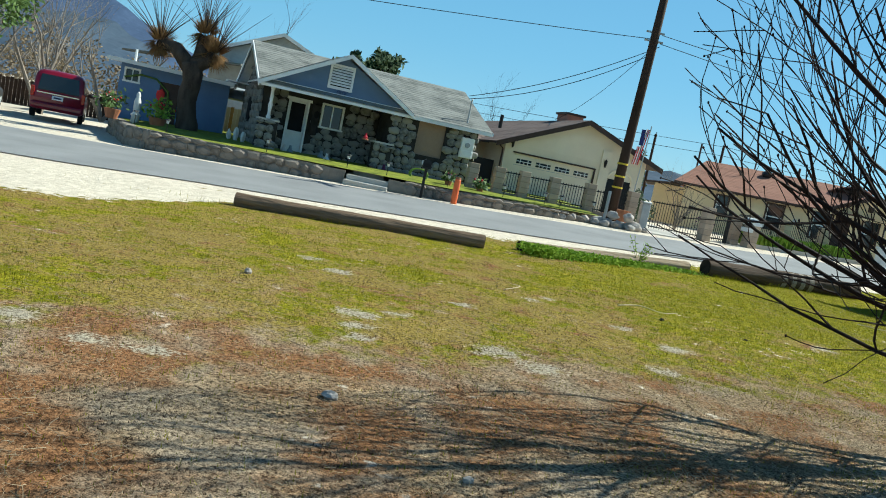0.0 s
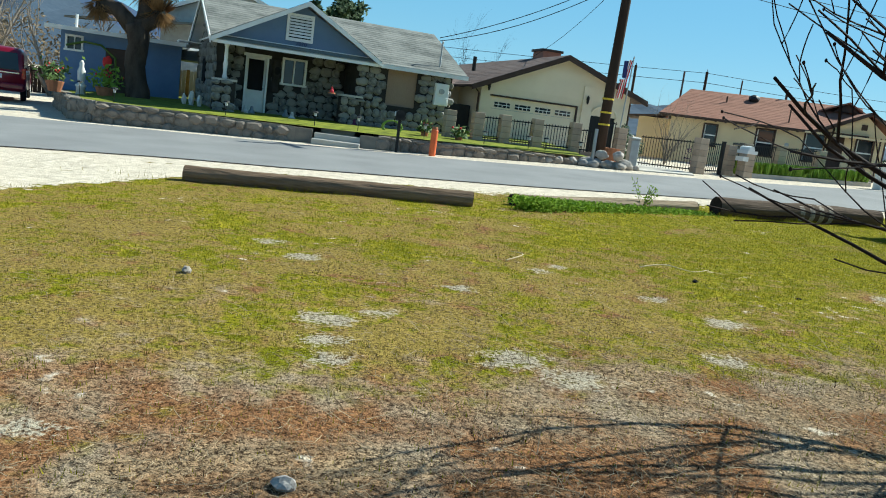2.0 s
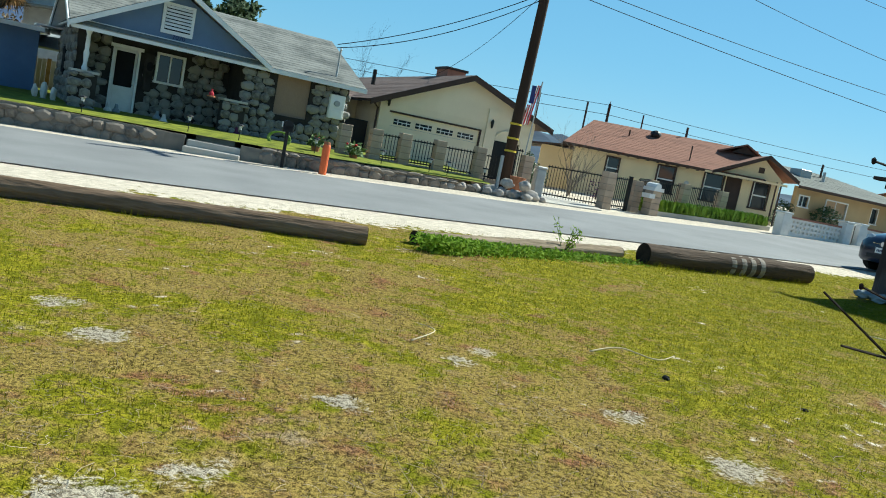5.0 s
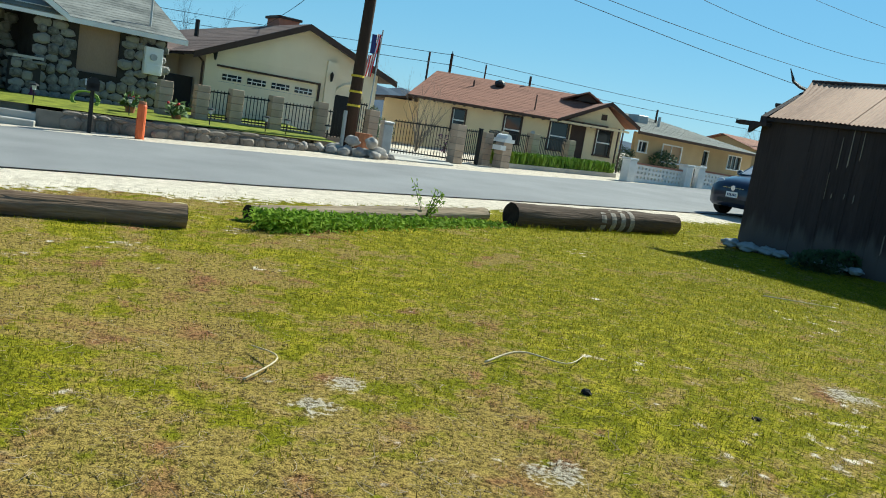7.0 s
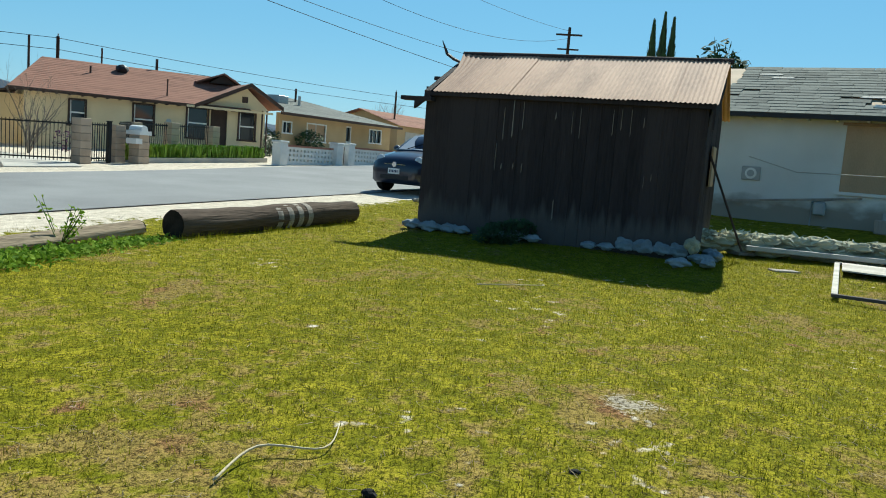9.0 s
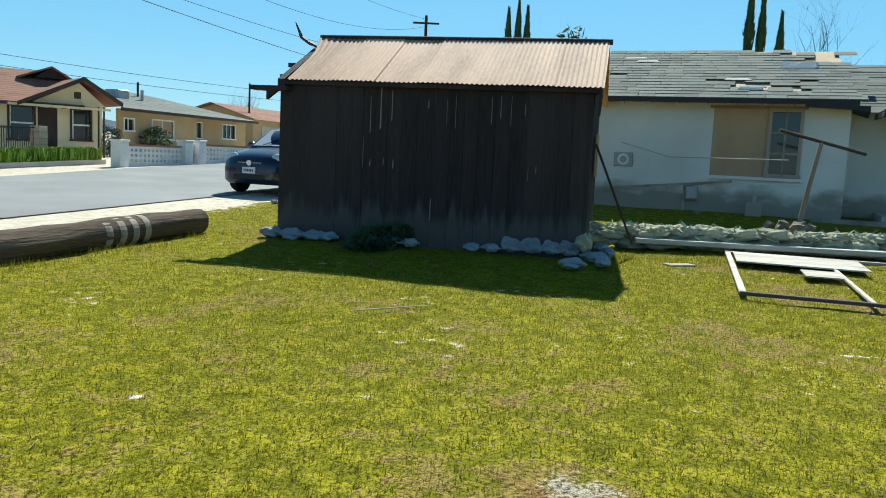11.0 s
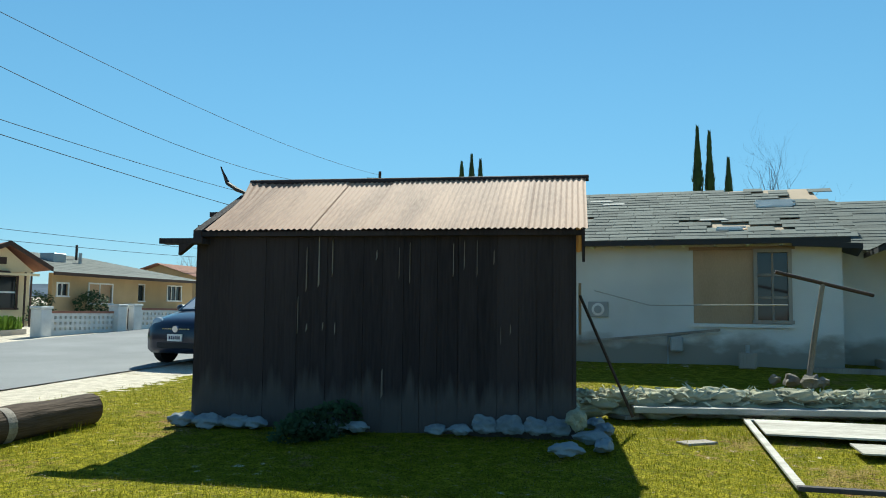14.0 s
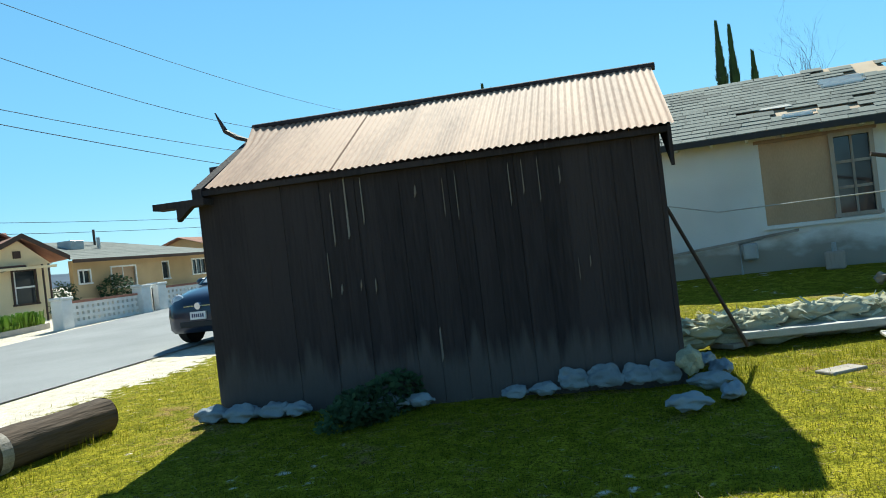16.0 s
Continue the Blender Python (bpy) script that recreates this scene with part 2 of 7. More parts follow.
def weathered_foot(m, height, colour, ragged=0.35, scale=(5, 5, 0.8)):
    """Wear or dirt with a ragged upper edge along the foot of a wall."""
    n, l = m.node_tree.nodes, m.node_tree.links
    p = n["Principled BSDF"]
    was = p.inputs["Base Color"].links[0].from_socket
    co, sp, mp, nz = n.new("ShaderNodeTexCoord"), n.new("ShaderNodeSeparateXYZ"), n.new("ShaderNodeMapping"), n.new("ShaderNodeTexNoise")
    mp.inputs["Scale"].default_value = scale
    nz.inputs["Scale"].default_value, nz.inputs["Detail"].default_value = 1.0, 7
    add, edge, mix = n.new("ShaderNodeMath"), n.new("ShaderNodeMapRange"), n.new("ShaderNodeMix")
    add.operation, mix.data_type = "MULTIPLY_ADD", "RGBA"
    add.inputs[1].default_value = -ragged * 4
    edge.inputs["From Min"].default_value, edge.inputs["From Max"].default_value = height - ragged * 2.6, height - ragged * 1.6
    edge.inputs["To Min"].default_value, edge.inputs["To Max"].default_value = 0.85, 0.0
    mix.inputs[7].default_value = (*colour, 1)
    l.new(co.outputs["Object"], sp.inputs[0])
    l.new(co.outputs["Object"], mp.inputs[0])
    l.new(mp.outputs[0], nz.inputs["Vector"])
    l.new(nz.outputs[0], add.inputs[0])
    l.new(sp.outputs["Z"], add.inputs[2])
    l.new(add.outputs[0], edge.inputs["Value"])
    l.new(edge.outputs[0], mix.inputs[0])
    l.new(was, mix.inputs[6])
    l.new(mix.outputs[2], p.inputs["Base Color"])


weathered_foot(M["old_wood"], 0.42, (0.1, 0.085, 0.08), 0.22, (9, 9, 0.7))
weathered_foot(M["white_stucco"], 0.5, (0.24, 0.21, 0.165), 0.3, (1.3, 1.3, 2.2))
# pale colour standing in for daylight through the shed's plank gaps
M["slit_light"] = mat("slit_light_pale", (0.3, 0.25, 0.21), (0.13, 0.1, 0.085), 2, 0.9, stretch=(1, 1, 0.1), fine=40)


# ---- helpers ----
def thing(name, label, category, at, turn=0.0, group="", kind=""):
    e = new(name)
    e.matrix_basis = pose(*at, 0, 0, turn)
    return tagged(e, label, category, group, kind)


def finish(name, bm, material, smooth=False):
    me = bpy.data.meshes.new(name)
    if len(bm.faces) < 3000:
        bmesh.ops.recalc_face_normals(bm, faces=bm.faces[:])
    bm.to_mesh(me)
    bm.free()
    if smooth:
        for p in me.polygons:
            p.use_smooth = True
    me.materials.append(M[material] if isinstance(material, str) else material)
    return new(name, me)


def part(name, bm, material, parent=None, label="", smooth=False, at=None):
    ob = finish(name, bm, material, smooth)
    ob.parent = parent
    if at is not None:
        ob.matrix_basis = at
    return tagged(ob, label)


def box(x0, x1, y0, y1, z0, z1, bevel=0.0, bm=None):
    bm = bm or bmesh.new()
    v = [bm.verts.new((x, y, z)) for x in (x0, x1) for y in (y0, y1) for z in (z0, z1)]
    fs = [bm.faces.new([v[i] for i in q]) for q in ((0, 1, 3, 2), (4, 6, 7, 5), (0, 4, 5, 1), (2, 3, 7, 6), (0, 2, 6, 4), (1, 5, 7, 3))]
    if bevel:
        es = list({e for f in fs for e in f.edges})
        bmesh.ops.bevel(bm, geom=es, offset=bevel, segments=1, affect="EDGES")
    return bm


def tube(points, radii, sides=8, bm=None, cap=True):
    """A tapered tube along points."""
    bm = bm or bmesh.new()
    rings = []
    n = len(points)
    pts = [Vector(p) for p in points]
    for i, p in enumerate(pts):
        d = (pts[min(i + 1, n - 1)] - pts[max(i - 1, 0)]).normalized()
        a = d.orthogonal().normalized() if abs(d.z) > 0.95 else d.cross(Vector((0, 0, 1))).normalized()
        b = d.cross(a)
        r = radii[i] if isinstance(radii, (list, tuple)) else radii
        rings.append([bm.verts.new(p + a * r * math.cos(2 * math.pi * k / sides) + b * r * math.sin(2 * math.pi * k / sides)) for k in range(sides)])
    for r0, r1 in zip(rings, rings[1:]):
        for k in range(sides):
            bm.faces.new((r0[k], r0[(k + 1) % sides], r1[(k + 1) % sides], r1[k]))
    if cap:
        bm.faces.new(rings[0][::-1])
        bm.faces.new(rings[-1])
    return bm


def prism(poly, y0, y1, bm=None):
    """A polygon in x, z pushed along y."""
    bm = bm or bmesh.new()
    a = [bm.verts.new((x, y0, z)) for x, z in poly]
    b = [bm.verts.new((x, y1, z)) for x, z in poly]
    n = len(poly)
    bm.faces.new(a)
    bm.faces.new(b[::-1])
    for i in range(n):
        bm.faces.new((a[i], b[i], b[(i + 1) % n], a[(i + 1) % n]))
    return bm


def slab(corners, thick, bm=None):
    """A sloping slab: four corners of its top, thickened downwards."""
    bm = bm or bmesh.new()
    a = [bm.verts.new(c) for c in corners]
    b = [bm.verts.new((c[0], c[1], c[2] - thick)) for c in corners]
    n = len(corners)
    bm.faces.new(a)
    bm.faces.new(b[::-1])
    for i in range(n):
        bm.faces.new((a[i], b[i], b[(i + 1) % n], a[(i + 1) % n]))
    return bm


def wall_with_holes(x0, x1, z0, z1, y0, y1, holes, bm=None):
    """A wall along x with rectangular holes (x0, x1, z0, z1) through it."""
    bm = bm or bmesh.new()
    xs = sorted({x0, x1, *[h[0] for h in holes], *[h[1] for h in holes]})
    for a, b in zip(xs, xs[1:]):
        cuts = sorted((h[2], h[3]) for h in holes if h[0] <= a + 1e-6 and h[1] >= b - 1e-6)
        z = z0
        for c, d in cuts:
            if c > z:
                box(a, b, y0, y1, z, c, bm=bm)
            z = d
        if z < z1:
            box(a, b, y0, y1, z, z1, bm=bm)
    bmesh.ops.remove_doubles(bm, verts=bm.verts[:], dist=1e-4)
    return bm


def blob(rx, ry, rz, rough=0.15, seed=0, sub=2, at=(0, 0, 0), bm=None, freq=1.5):
    bm2 = bmesh.new()
    bmesh.ops.create_icosphere(bm2, subdivisions=sub, radius=1)
    off = Vector((seed * 7.13, seed * 3.7, seed * 1.9))
    for v in bm2.verts:
        k = 1 + rough * noise.noise(v.co * freq + off) * 2
        v.co = Vector((v.co.x * rx * k + at[0], v.co.y * ry * k + at[1], v.co.z * rz * k + at[2]))
    if bm is None:
        return bm2
    me = bpy.data.meshes.new("tmp")
    bm2.to_mesh(me)
    bm2.free()
    bm.from_mesh(me)
    bpy.data.meshes.remove(me)
    return bm


def smooth01(v, lo, hi):
    t = max(0.0, min(1.0, (v - lo) / (hi - lo)))
    return t * t * (3 - 2 * t)


def ground_z(x, y):
    dip = 0.065 * smooth01(x, 6.0, 9.0) * (1 - smooth01(x, 16.5, 19.0)) * (1 - smooth01(y, 15.8, 18.0))
    return 0.0297 * max(-60, min(80, x)) + 0.01222 * max(-20, min(90, y)) - dip


def along(points, x):
    """y of a polyline at x."""
    for (xa, ya), (xb, yb) in zip(points, points[1:]):
        if x <= xb:
            return ya + (yb - ya) * (x - xa) / (xb - xa)
    (xa, ya), (xb, yb) = points[-2:]
    return ya + (yb - ya) * (x - xa) / (xb - xa)


def window(parent, x0, x1, z0, z1, y=0.0, trim="white", rails=1, mullions=0, pane="glass", depth=0.12):
    """A window in a wall whose face is at y: frame, sill, panes and bars."""
    w = bmesh.new()
    f = 0.07
    box(x0 - f, x1 + f, y - 0.04, y + 0.06, z1, z1 + f, bm=w)
    box(x0 - f, x0, y - 0.04, y + 0.06, z0, z1, bm=w)
    box(x1, x1 + f, y - 0.04, y + 0.06, z0, z1, bm=w)
    win = part("window", w, trim, parent)
    part("window_sill", box(x0 - 0.1, x1 + 0.1, y - 0.07, y + 0.06, z0 - 0.07, z0), trim, win)
    part("pane", box(x0, x1, y + depth - 0.05, y + depth - 0.03, z0, z1), pane, win)
    bars = bmesh.new()
    for i in range(rails):
        z = z0 + (z1 - z0) * (i + 1) / (rails + 1)
        box(x0, x1, y + depth - 0.09, y + depth - 0.055, z - 0.025, z + 0.025, bm=bars)
    for i in range(mullions):
        x = x0 + (x1 - x0) * (i + 1) / (mullions + 1)
        box(x - 0.02, x + 0.02, y + depth - 0.1, y + depth - 0.06, z0, z1, bm=bars)
    if rails or mullions:
        part("sash_bar", bars, trim, win)
    return win


# ---- ground ----
NEAR = [(-120, 9.0), (-40, 13.6), (-8, 15.5), (-4.8, 16.6), (-3, 16.8), (0.2, 17.5), (2, 17.9), (7.4, 19.6), (12.7, 21.05), (40, 29.3), (200, 80)]
FAR = [(-120, 19.0), (-40, 22.6), (-13, 23.6), (-4, 23.9), (0.4, 24.0), (5.2, 25.3), (10.6, 27.2), (16.2, 29.9), (40, 38.5), (200, 92)]


def steps_list(dense0, dense1, step, far0, far1):
    vals, v = [], dense0
    while v < dense1:
        vals.append(v)
        v += step
    out, s, v = [], step, dense0
    while v > far0:
        s *= 1.35
        v -= s
        out.append(v)
    lo = out[::-1]
    out, s, v = [], step, vals[-1]
    while v < far1:
        s *= 1.35
        v += s
        out.append(v)
    return lo + vals + out


def ground_relief(x, y):
    k = 0.03 * noise.noise(Vector((x * 0.6, y * 0.6, 0))) + 0.016 * noise.noise(Vector((x * 2.3, y * 2.3, 4)))
    edge = min(1.0, max(0.0, (along(NEAR, x) - y) / 1.5))
    return k * edge


def build_ground():
    xs = steps_list(-9, 17, 0.11, -2500, 2500)
    ys = steps_list(0, 19, 0.11, -2500, 2500)
    verts = [(x, y, ground_z(x, y) + (ground_relief(x, y) if -16 < x < 26 and -6 < y < 24 else 0)) for y in ys for x in xs]
    w = len(xs)
    faces = [(j * w + i, j * w + i + 1, (j + 1) * w + i + 1, (j + 1) * w + i) for j in range(len(ys) - 1) for i in range(w - 1)]
    me = bpy.data.meshes.new("ground")
    me.from_pydata(verts, [], faces)
    for p in me.polygons:
        p.use_smooth = True
    me.materials.append(M["ground"])
    tagged(new("ground", me), "patchy green and dry grass lot with bare dirt", "ground", kind="structure")


def build_strip(name, a, b, lift, material, x0, x1, label, step=0.8, n=10):
    xs = [x0 + step * i for i in range(int((x1 - x0) / step) + 1)]
    verts, faces = [], []
    for x in xs:
        ya, yb = along(a, x), along(b, x)
        for k in range(n + 1):
            y = ya + (yb - ya) * k / n
            verts.append((x, y, ground_z(x, y) + lift))
    for i in range(len(xs) - 1):
        for k in range(n):
            faces.append((i * (n + 1) + k, (i + 1) * (n + 1) + k, (i + 1) * (n + 1) + k + 1, i * (n + 1) + k + 1))
    me = bpy.data.meshes.new(name)
    me.from_pydata(verts, [], faces)
    me.materials.append(M[material])
    return tagged(new(name, me), label, name, kind="structure")
def ground_material():
    m = bpy.data.materials.new("ground_grass_dirt")
    m.use_nodes = True
    n, l = m.node_tree.nodes, m.node_tree.links
    p = n["Principled BSDF"]
    p.inputs["Roughness"].default_value = 0.95
    p.inputs["Specular IOR Level"].default_value = 0.03
    co = n.new("ShaderNodeTexCoord")

    def nz(scale, detail=4, off=0.0):
        t = n.new("ShaderNodeTexNoise")
        t.inputs["Scale"].default_value, t.inputs["Detail"].default_value = scale, detail
        mp = n.new("ShaderNodeMapping")
        mp.inputs["Location"].default_value = (off, off * 0.7, off * 1.3)
        l.new(co.outputs["Object"], mp.inputs[0])
        l.new(mp.outputs[0], t.inputs["Vector"])
        return t.outputs[0]

    def math_node(op, a, b):
        q = n.new("ShaderNodeMath")
        q.operation = op
        for i, v in enumerate((a, b)):
            if isinstance(v, (int, float)):
                q.inputs[i].default_value = v
            else:
                l.new(v, q.inputs[i])
        return q.outputs[0]

    def step(v, lo, hi):
        q = n.new("ShaderNodeMapRange")
        q.interpolation_type = "SMOOTHSTEP"
        l.new(v, q.inputs["Value"])
        q.inputs["From Min"].default_value, q.inputs["From Max"].default_value = lo, hi
        return q.outputs[0]

    def mix(f, a, b):
        q = n.new("ShaderNodeMix")
        q.data_type = "RGBA"
        l.new(f, q.inputs[0])
        for i, v in ((6, a), (7, b)):
            if isinstance(v, tuple):
                q.inputs[i].default_value = (*v, 1)
            else:
                l.new(v, q.inputs[i])
        return q.outputs[2]

    def attr(name):
        a = n.new("ShaderNodeAttribute")
        a.attribute_name = name
        return a.outputs["Fac"]

    fine, grit, mid, big = nz(38, 5), nz(110, 3, 5.0), nz(7, 6, 3.0), nz(0.9, 5, 7.0)
    speck = math_node("ADD", math_node("MULTIPLY", fine, 0.55), math_node("MULTIPLY", grit, 0.45))
    grass = mix(step(mid, 0.35, 0.65), (0.17, 0.165, 0.009), (0.34, 0.295, 0.02))
    grass = mix(step(speck, 0.38, 0.56), (0.055, 0.052, 0.005), grass)
    straw = mix(step(speck, 0.38, 0.6), (0.04, 0.025, 0.014), (0.4, 0.285, 0.17))
    grey = mix(step(speck, 0.36, 0.6), (0.045, 0.032, 0.022), (0.39, 0.305, 0.21))
    straw = mix(step(nz(1.6, 5, 17.0), 0.42, 0.6), straw, grey)
    soil = mix(step(speck, 0.36, 0.62), (0.055, 0.026, 0.012), (0.3, 0.15, 0.07))
    turf = mix(step(nz(3.2, 6, 31.0), 0.54, 0.74), mix(step(speck, 0.36, 0.6), (0.06, 0.042, 0.012), (0.31, 0.225, 0.06)), soil)
    dry = mix(step(nz(1.5, 7, 11.0), 0.42, 0.6), straw, soil)
    sand = mix(step(mid, 0.3, 0.7), (0.5, 0.43, 0.34), (0.66, 0.58, 0.47))
    sand = mix(step(speck, 0.3, 0.46), (0.24, 0.19, 0.14), sand)
    ash = mix(step(speck, 0.36, 0.6), (0.09, 0.07, 0.05), (0.44, 0.385, 0.29))
    worn = math_node("ADD", attr("worn"), math_node("MULTIPLY", math_node("SUBTRACT", mid, 0.5), 1.5))
    col = mix(step(worn, 0.38, 0.68), grass, turf)
    f_dry = math_node("ADD", attr("dry"), math_node("SUBTRACT", math_node("ADD", math_node("MULTIPLY", big, 1.3), math_node("MULTIPLY", mid, 0.9)), 1.1))
    col = mix(step(f_dry, 0.34, 0.7), col, dry)
    f_ash = math_node("ADD", attr("ash"), math_node("MULTIPLY", math_node("SUBTRACT", math_node("ADD", mid, fine), 1.0), 1.3))
    col = mix(step(f_ash, 0.42, 0.75), col, ash)
    f_sand = math_node("ADD", attr("sand"), math_node("MULTIPLY", math_node("SUBTRACT", math_node("ADD", math_node("MULTIPLY", mid, 1.4), big), 1.2), 1.3))
    col = mix(step(f_sand, 0.38, 0.62), col, sand)
    l.new(col, p.inputs["Base Color"])
    bp = n.new("ShaderNodeBump")
    bp.inputs["Strength"].default_value, bp.inputs["Distance"].default_value = 0.7, 0.03
    l.new(math_node("ADD", speck, math_node("MULTIPLY", mid, 1.5)), bp.inputs["Height"])
    l.new(bp.outputs[0], p.inputs["Normal"])
    return m


M["ground"] = ground_material()


BARE = ((-0.61, 6.82, 0.24), (-0.54, 6.3, 0.2), (-0.5, 5.97, 0.17), (-0.25, 7.13, 0.17), (-1.06, 8.78, 0.2), (0.62, 6.27, 0.27), (0.96, 5.98, 0.24), (2.06, 8.41, 0.17), (2.48, 7.74, 0.24),
        (2.11, 6.7, 0.2), (-1.6, 4.76, 0.16), (-2.0, 4.74, 0.18), (-2.6, 5.0, 0.25), (0.35, 8.1, 0.16), (1.15, 9.1, 0.16), (-1.5, 9.4, 0.18), (4.66, 9.27, 0.2), (1.38, 9.4, 0.15))


def ash_at(x, y):
    if not (-4 < x < 6 and 4 < y < 10.5):
        return 0.0
    return max(0.95 * math.exp(-(((x - bx) * 0.85) ** 2 + (y - by) ** 2) / (0.72 * br * br)) for bx, by, br in BARE)


def worn_at(x, y):
    """Where the turf is thin: patches of brown between the green."""
    n = 0.5 * noise.noise(Vector((x * 0.8, y * 0.8, 7))) + 0.45 * noise.noise(Vector((x * 2.1, y * 2.1, 1))) + 0.3 * noise.noise(Vector((x * 5.3, y * 5.3, 3)))
    return max(0.0, min(1.0, 0.3 + 0.34 * (1 - smooth01(x, 0.5, 6.0)) - 0.08 * smooth01(y, 9, 12) + n * 0.9))


def sand_at(x, y):
    d = along(NEAR, x) - y
    width = 1.5 + 4.2 * smooth01(-x, 2.6, 5.6)
    s = 1 - smooth01(d, width - 0.7, width + 0.7)
    far = y - along(FAR, x)
    if far > 0:
        s = max(s, 1 - smooth01(far, 1.5, 3))
        if x < -10.6 and far < 16:
            s = 1.0
    return s


def dry_at(x, y):
    d = (1 - smooth01(y - 0.3 * x, 4.4, 7.6)) * (1 - smooth01(x, 4.5, 8.0))
    d = max(d, 0.3 * (1 - smooth01(x, 0.0, 4.0)) * (1 - smooth01(y, 8.0, 11.0)), 0.05)
    if y > along(FAR, x):
        d = 0.7
    return d


build_ground()
gme = bpy.data.objects["ground"].data
for nm, fn in (("sand", sand_at), ("dry", dry_at), ("ash", ash_at), ("worn", worn_at)):
    at = gme.attributes.new(nm, "FLOAT", "POINT")
    at.data.foreach_set("value", [fn(v.co.x, v.co.y) for v in gme.vertices])
build_strip("road", NEAR, FAR, 0.02, "asphalt", -118, 190, "old grey asphalt street with soft dirt edges")


# ---- shared pieces ----
def courses(e0, e1, r0, r1, n, thick, bms=None, wave=0.0):
    """A roof slope in n overlapping courses, from the eave e0-e1 up to the ridge r0-r1: one bmesh a course."""
    bms = bms if bms is not None else []
    e0, e1, r0, r1 = map(Vector, (e0, e1, r0, r1))
    m = 8
    for i in range(n):
        a, b = i / n, (i + 1.15) / n if i < n - 1 else 1.0
        rows = []
        bm = bmesh.new()
        bms.append(bm)
        for k in range(m + 1):
            u = k / m
            lo = e0.lerp(r0, a).lerp(e1.lerp(r1, a), u) + Vector((0, 0, thick + wave * noise.noise(Vector((i * 3.1, k * 1.7, 0)))))
            hi = e0.lerp(r0, b).lerp(e1.lerp(r1, b), u)
            rows.append([bm.verts.new(lo - Vector((0, 0, thick * 1.3))), bm.verts.new(lo), bm.verts.new(hi)])
        for p, q in zip(rows, rows[1:]):
            bm.faces.new((p[0], q[0], q[1], p[1]))
            bm.faces.new((p[1], q[1], q[2], p[2]))
    return bms


def lay_roof(name, bms, material, parent, label=""):
    """A roof whose courses are parts of it."""
    roof = part(name, bms[0], material, parent, label)
    for bm in bms[1:]:
        part("shingle_course", bm, material, roof)
    return roof


def stone_meshes(name, material, n=7, seed=1):
    rng = random.Random(seed)
    out = []
    for _ in range(n):
        bm = bmesh.new()
        k = rng.randint(7, 9)
        ang = [2 * math.pi * (i + rng.uniform(-0.3, 0.3)) / k for i in range(k)]
        rad = [rng.uniform(0.42, 0.56) for _ in range(k)]
        rings = []
        for f, y in ((1.0, 0.1), (0.97, -0.35), (0.62, -0.8)):
            rings.append([bm.verts.new((r * f * math.cos(a) * 1.08, y + rng.uniform(-0.06, 0.06), r * f * math.sin(a) * 1.08)) for a, r in zip(ang, rad)])
        for r0, r1 in zip(rings, rings[1:]):
            for i in range(k):
                bm.faces.new((r0[i], r0[(i + 1) % k], r1[(i + 1) % k], r1[i]))
        bm.faces.new(rings[-1])
        bmesh.ops.recalc_face_normals(bm, faces=bm.faces[:])
        me = bpy.data.meshes.new(name)
        bm.to_mesh(me)
        bm.free()
        me.materials.append(M[material])
        out.append(me)
    return out


STONES = {"house": stone_meshes("stone", "fieldstone", seed=3), "wall": stone_meshes("stone", "wallstone", seed=8)}


def lay_stones(parent, kind, m, x0, x1, z0, z1, size=0.32, holes=(), depth=0.09, seed=0):
    """Fieldstones over a wall face: m places the face, x along it, z up, outwards is -y."""
    rng = random.Random(seed)
    z = z0
    while z < z1 - 0.05:
        h = min(size * rng.uniform(0.7, 1.05), z1 - z)
        x = x0 + rng.uniform(-0.1, 0.0)
        while x < x1 - 0.05:
            w = size * rng.uniform(0.75, 1.45)
            cx, cz = x + w / 2, z + h / 2 + rng.uniform(-0.04, 0.04)
            x += w * 0.97
            if cx > x1 - 0.03 or cx < x0 + 0.03 or any(a - 0.08 < cx < b + 0.08 and c - 0.06 < cz < d + 0.06 for a, b, c, d in holes):
                continue
            ob = new("stone", rng.choice(STONES[kind]))
            ob.parent = parent
            ob.matrix_basis = m @ Matrix.Translation((cx, 0, cz)) @ Matrix.Diagonal((w * 1.02, depth * rng.uniform(0.7, 1.4), h * 1.08, 1))
        z += h * 0.95


def block_pillar(name, at, turn, w, h, material, label, category, group, cap=True):
    p = thing(name, label, category, at, turn, group)
    n = max(3, round(h / 0.2))
    for i in range(n):
        g = 0.006 * (i % 2)
        part("block", box(-w / 2 + g, w / 2 - g, -w / 2 + g, w / 2 - g, h * i / n + (0.0 if i == 0 else 0.012), h * (i + 1) / n, 0.012), material, p)
    part("mortar_core", box(-w / 2 + 0.02, w / 2 - 0.02, -w / 2 + 0.02, w / 2 - 0.02, -0.3, h - 0.02), "mortar_pale", p)
    return p


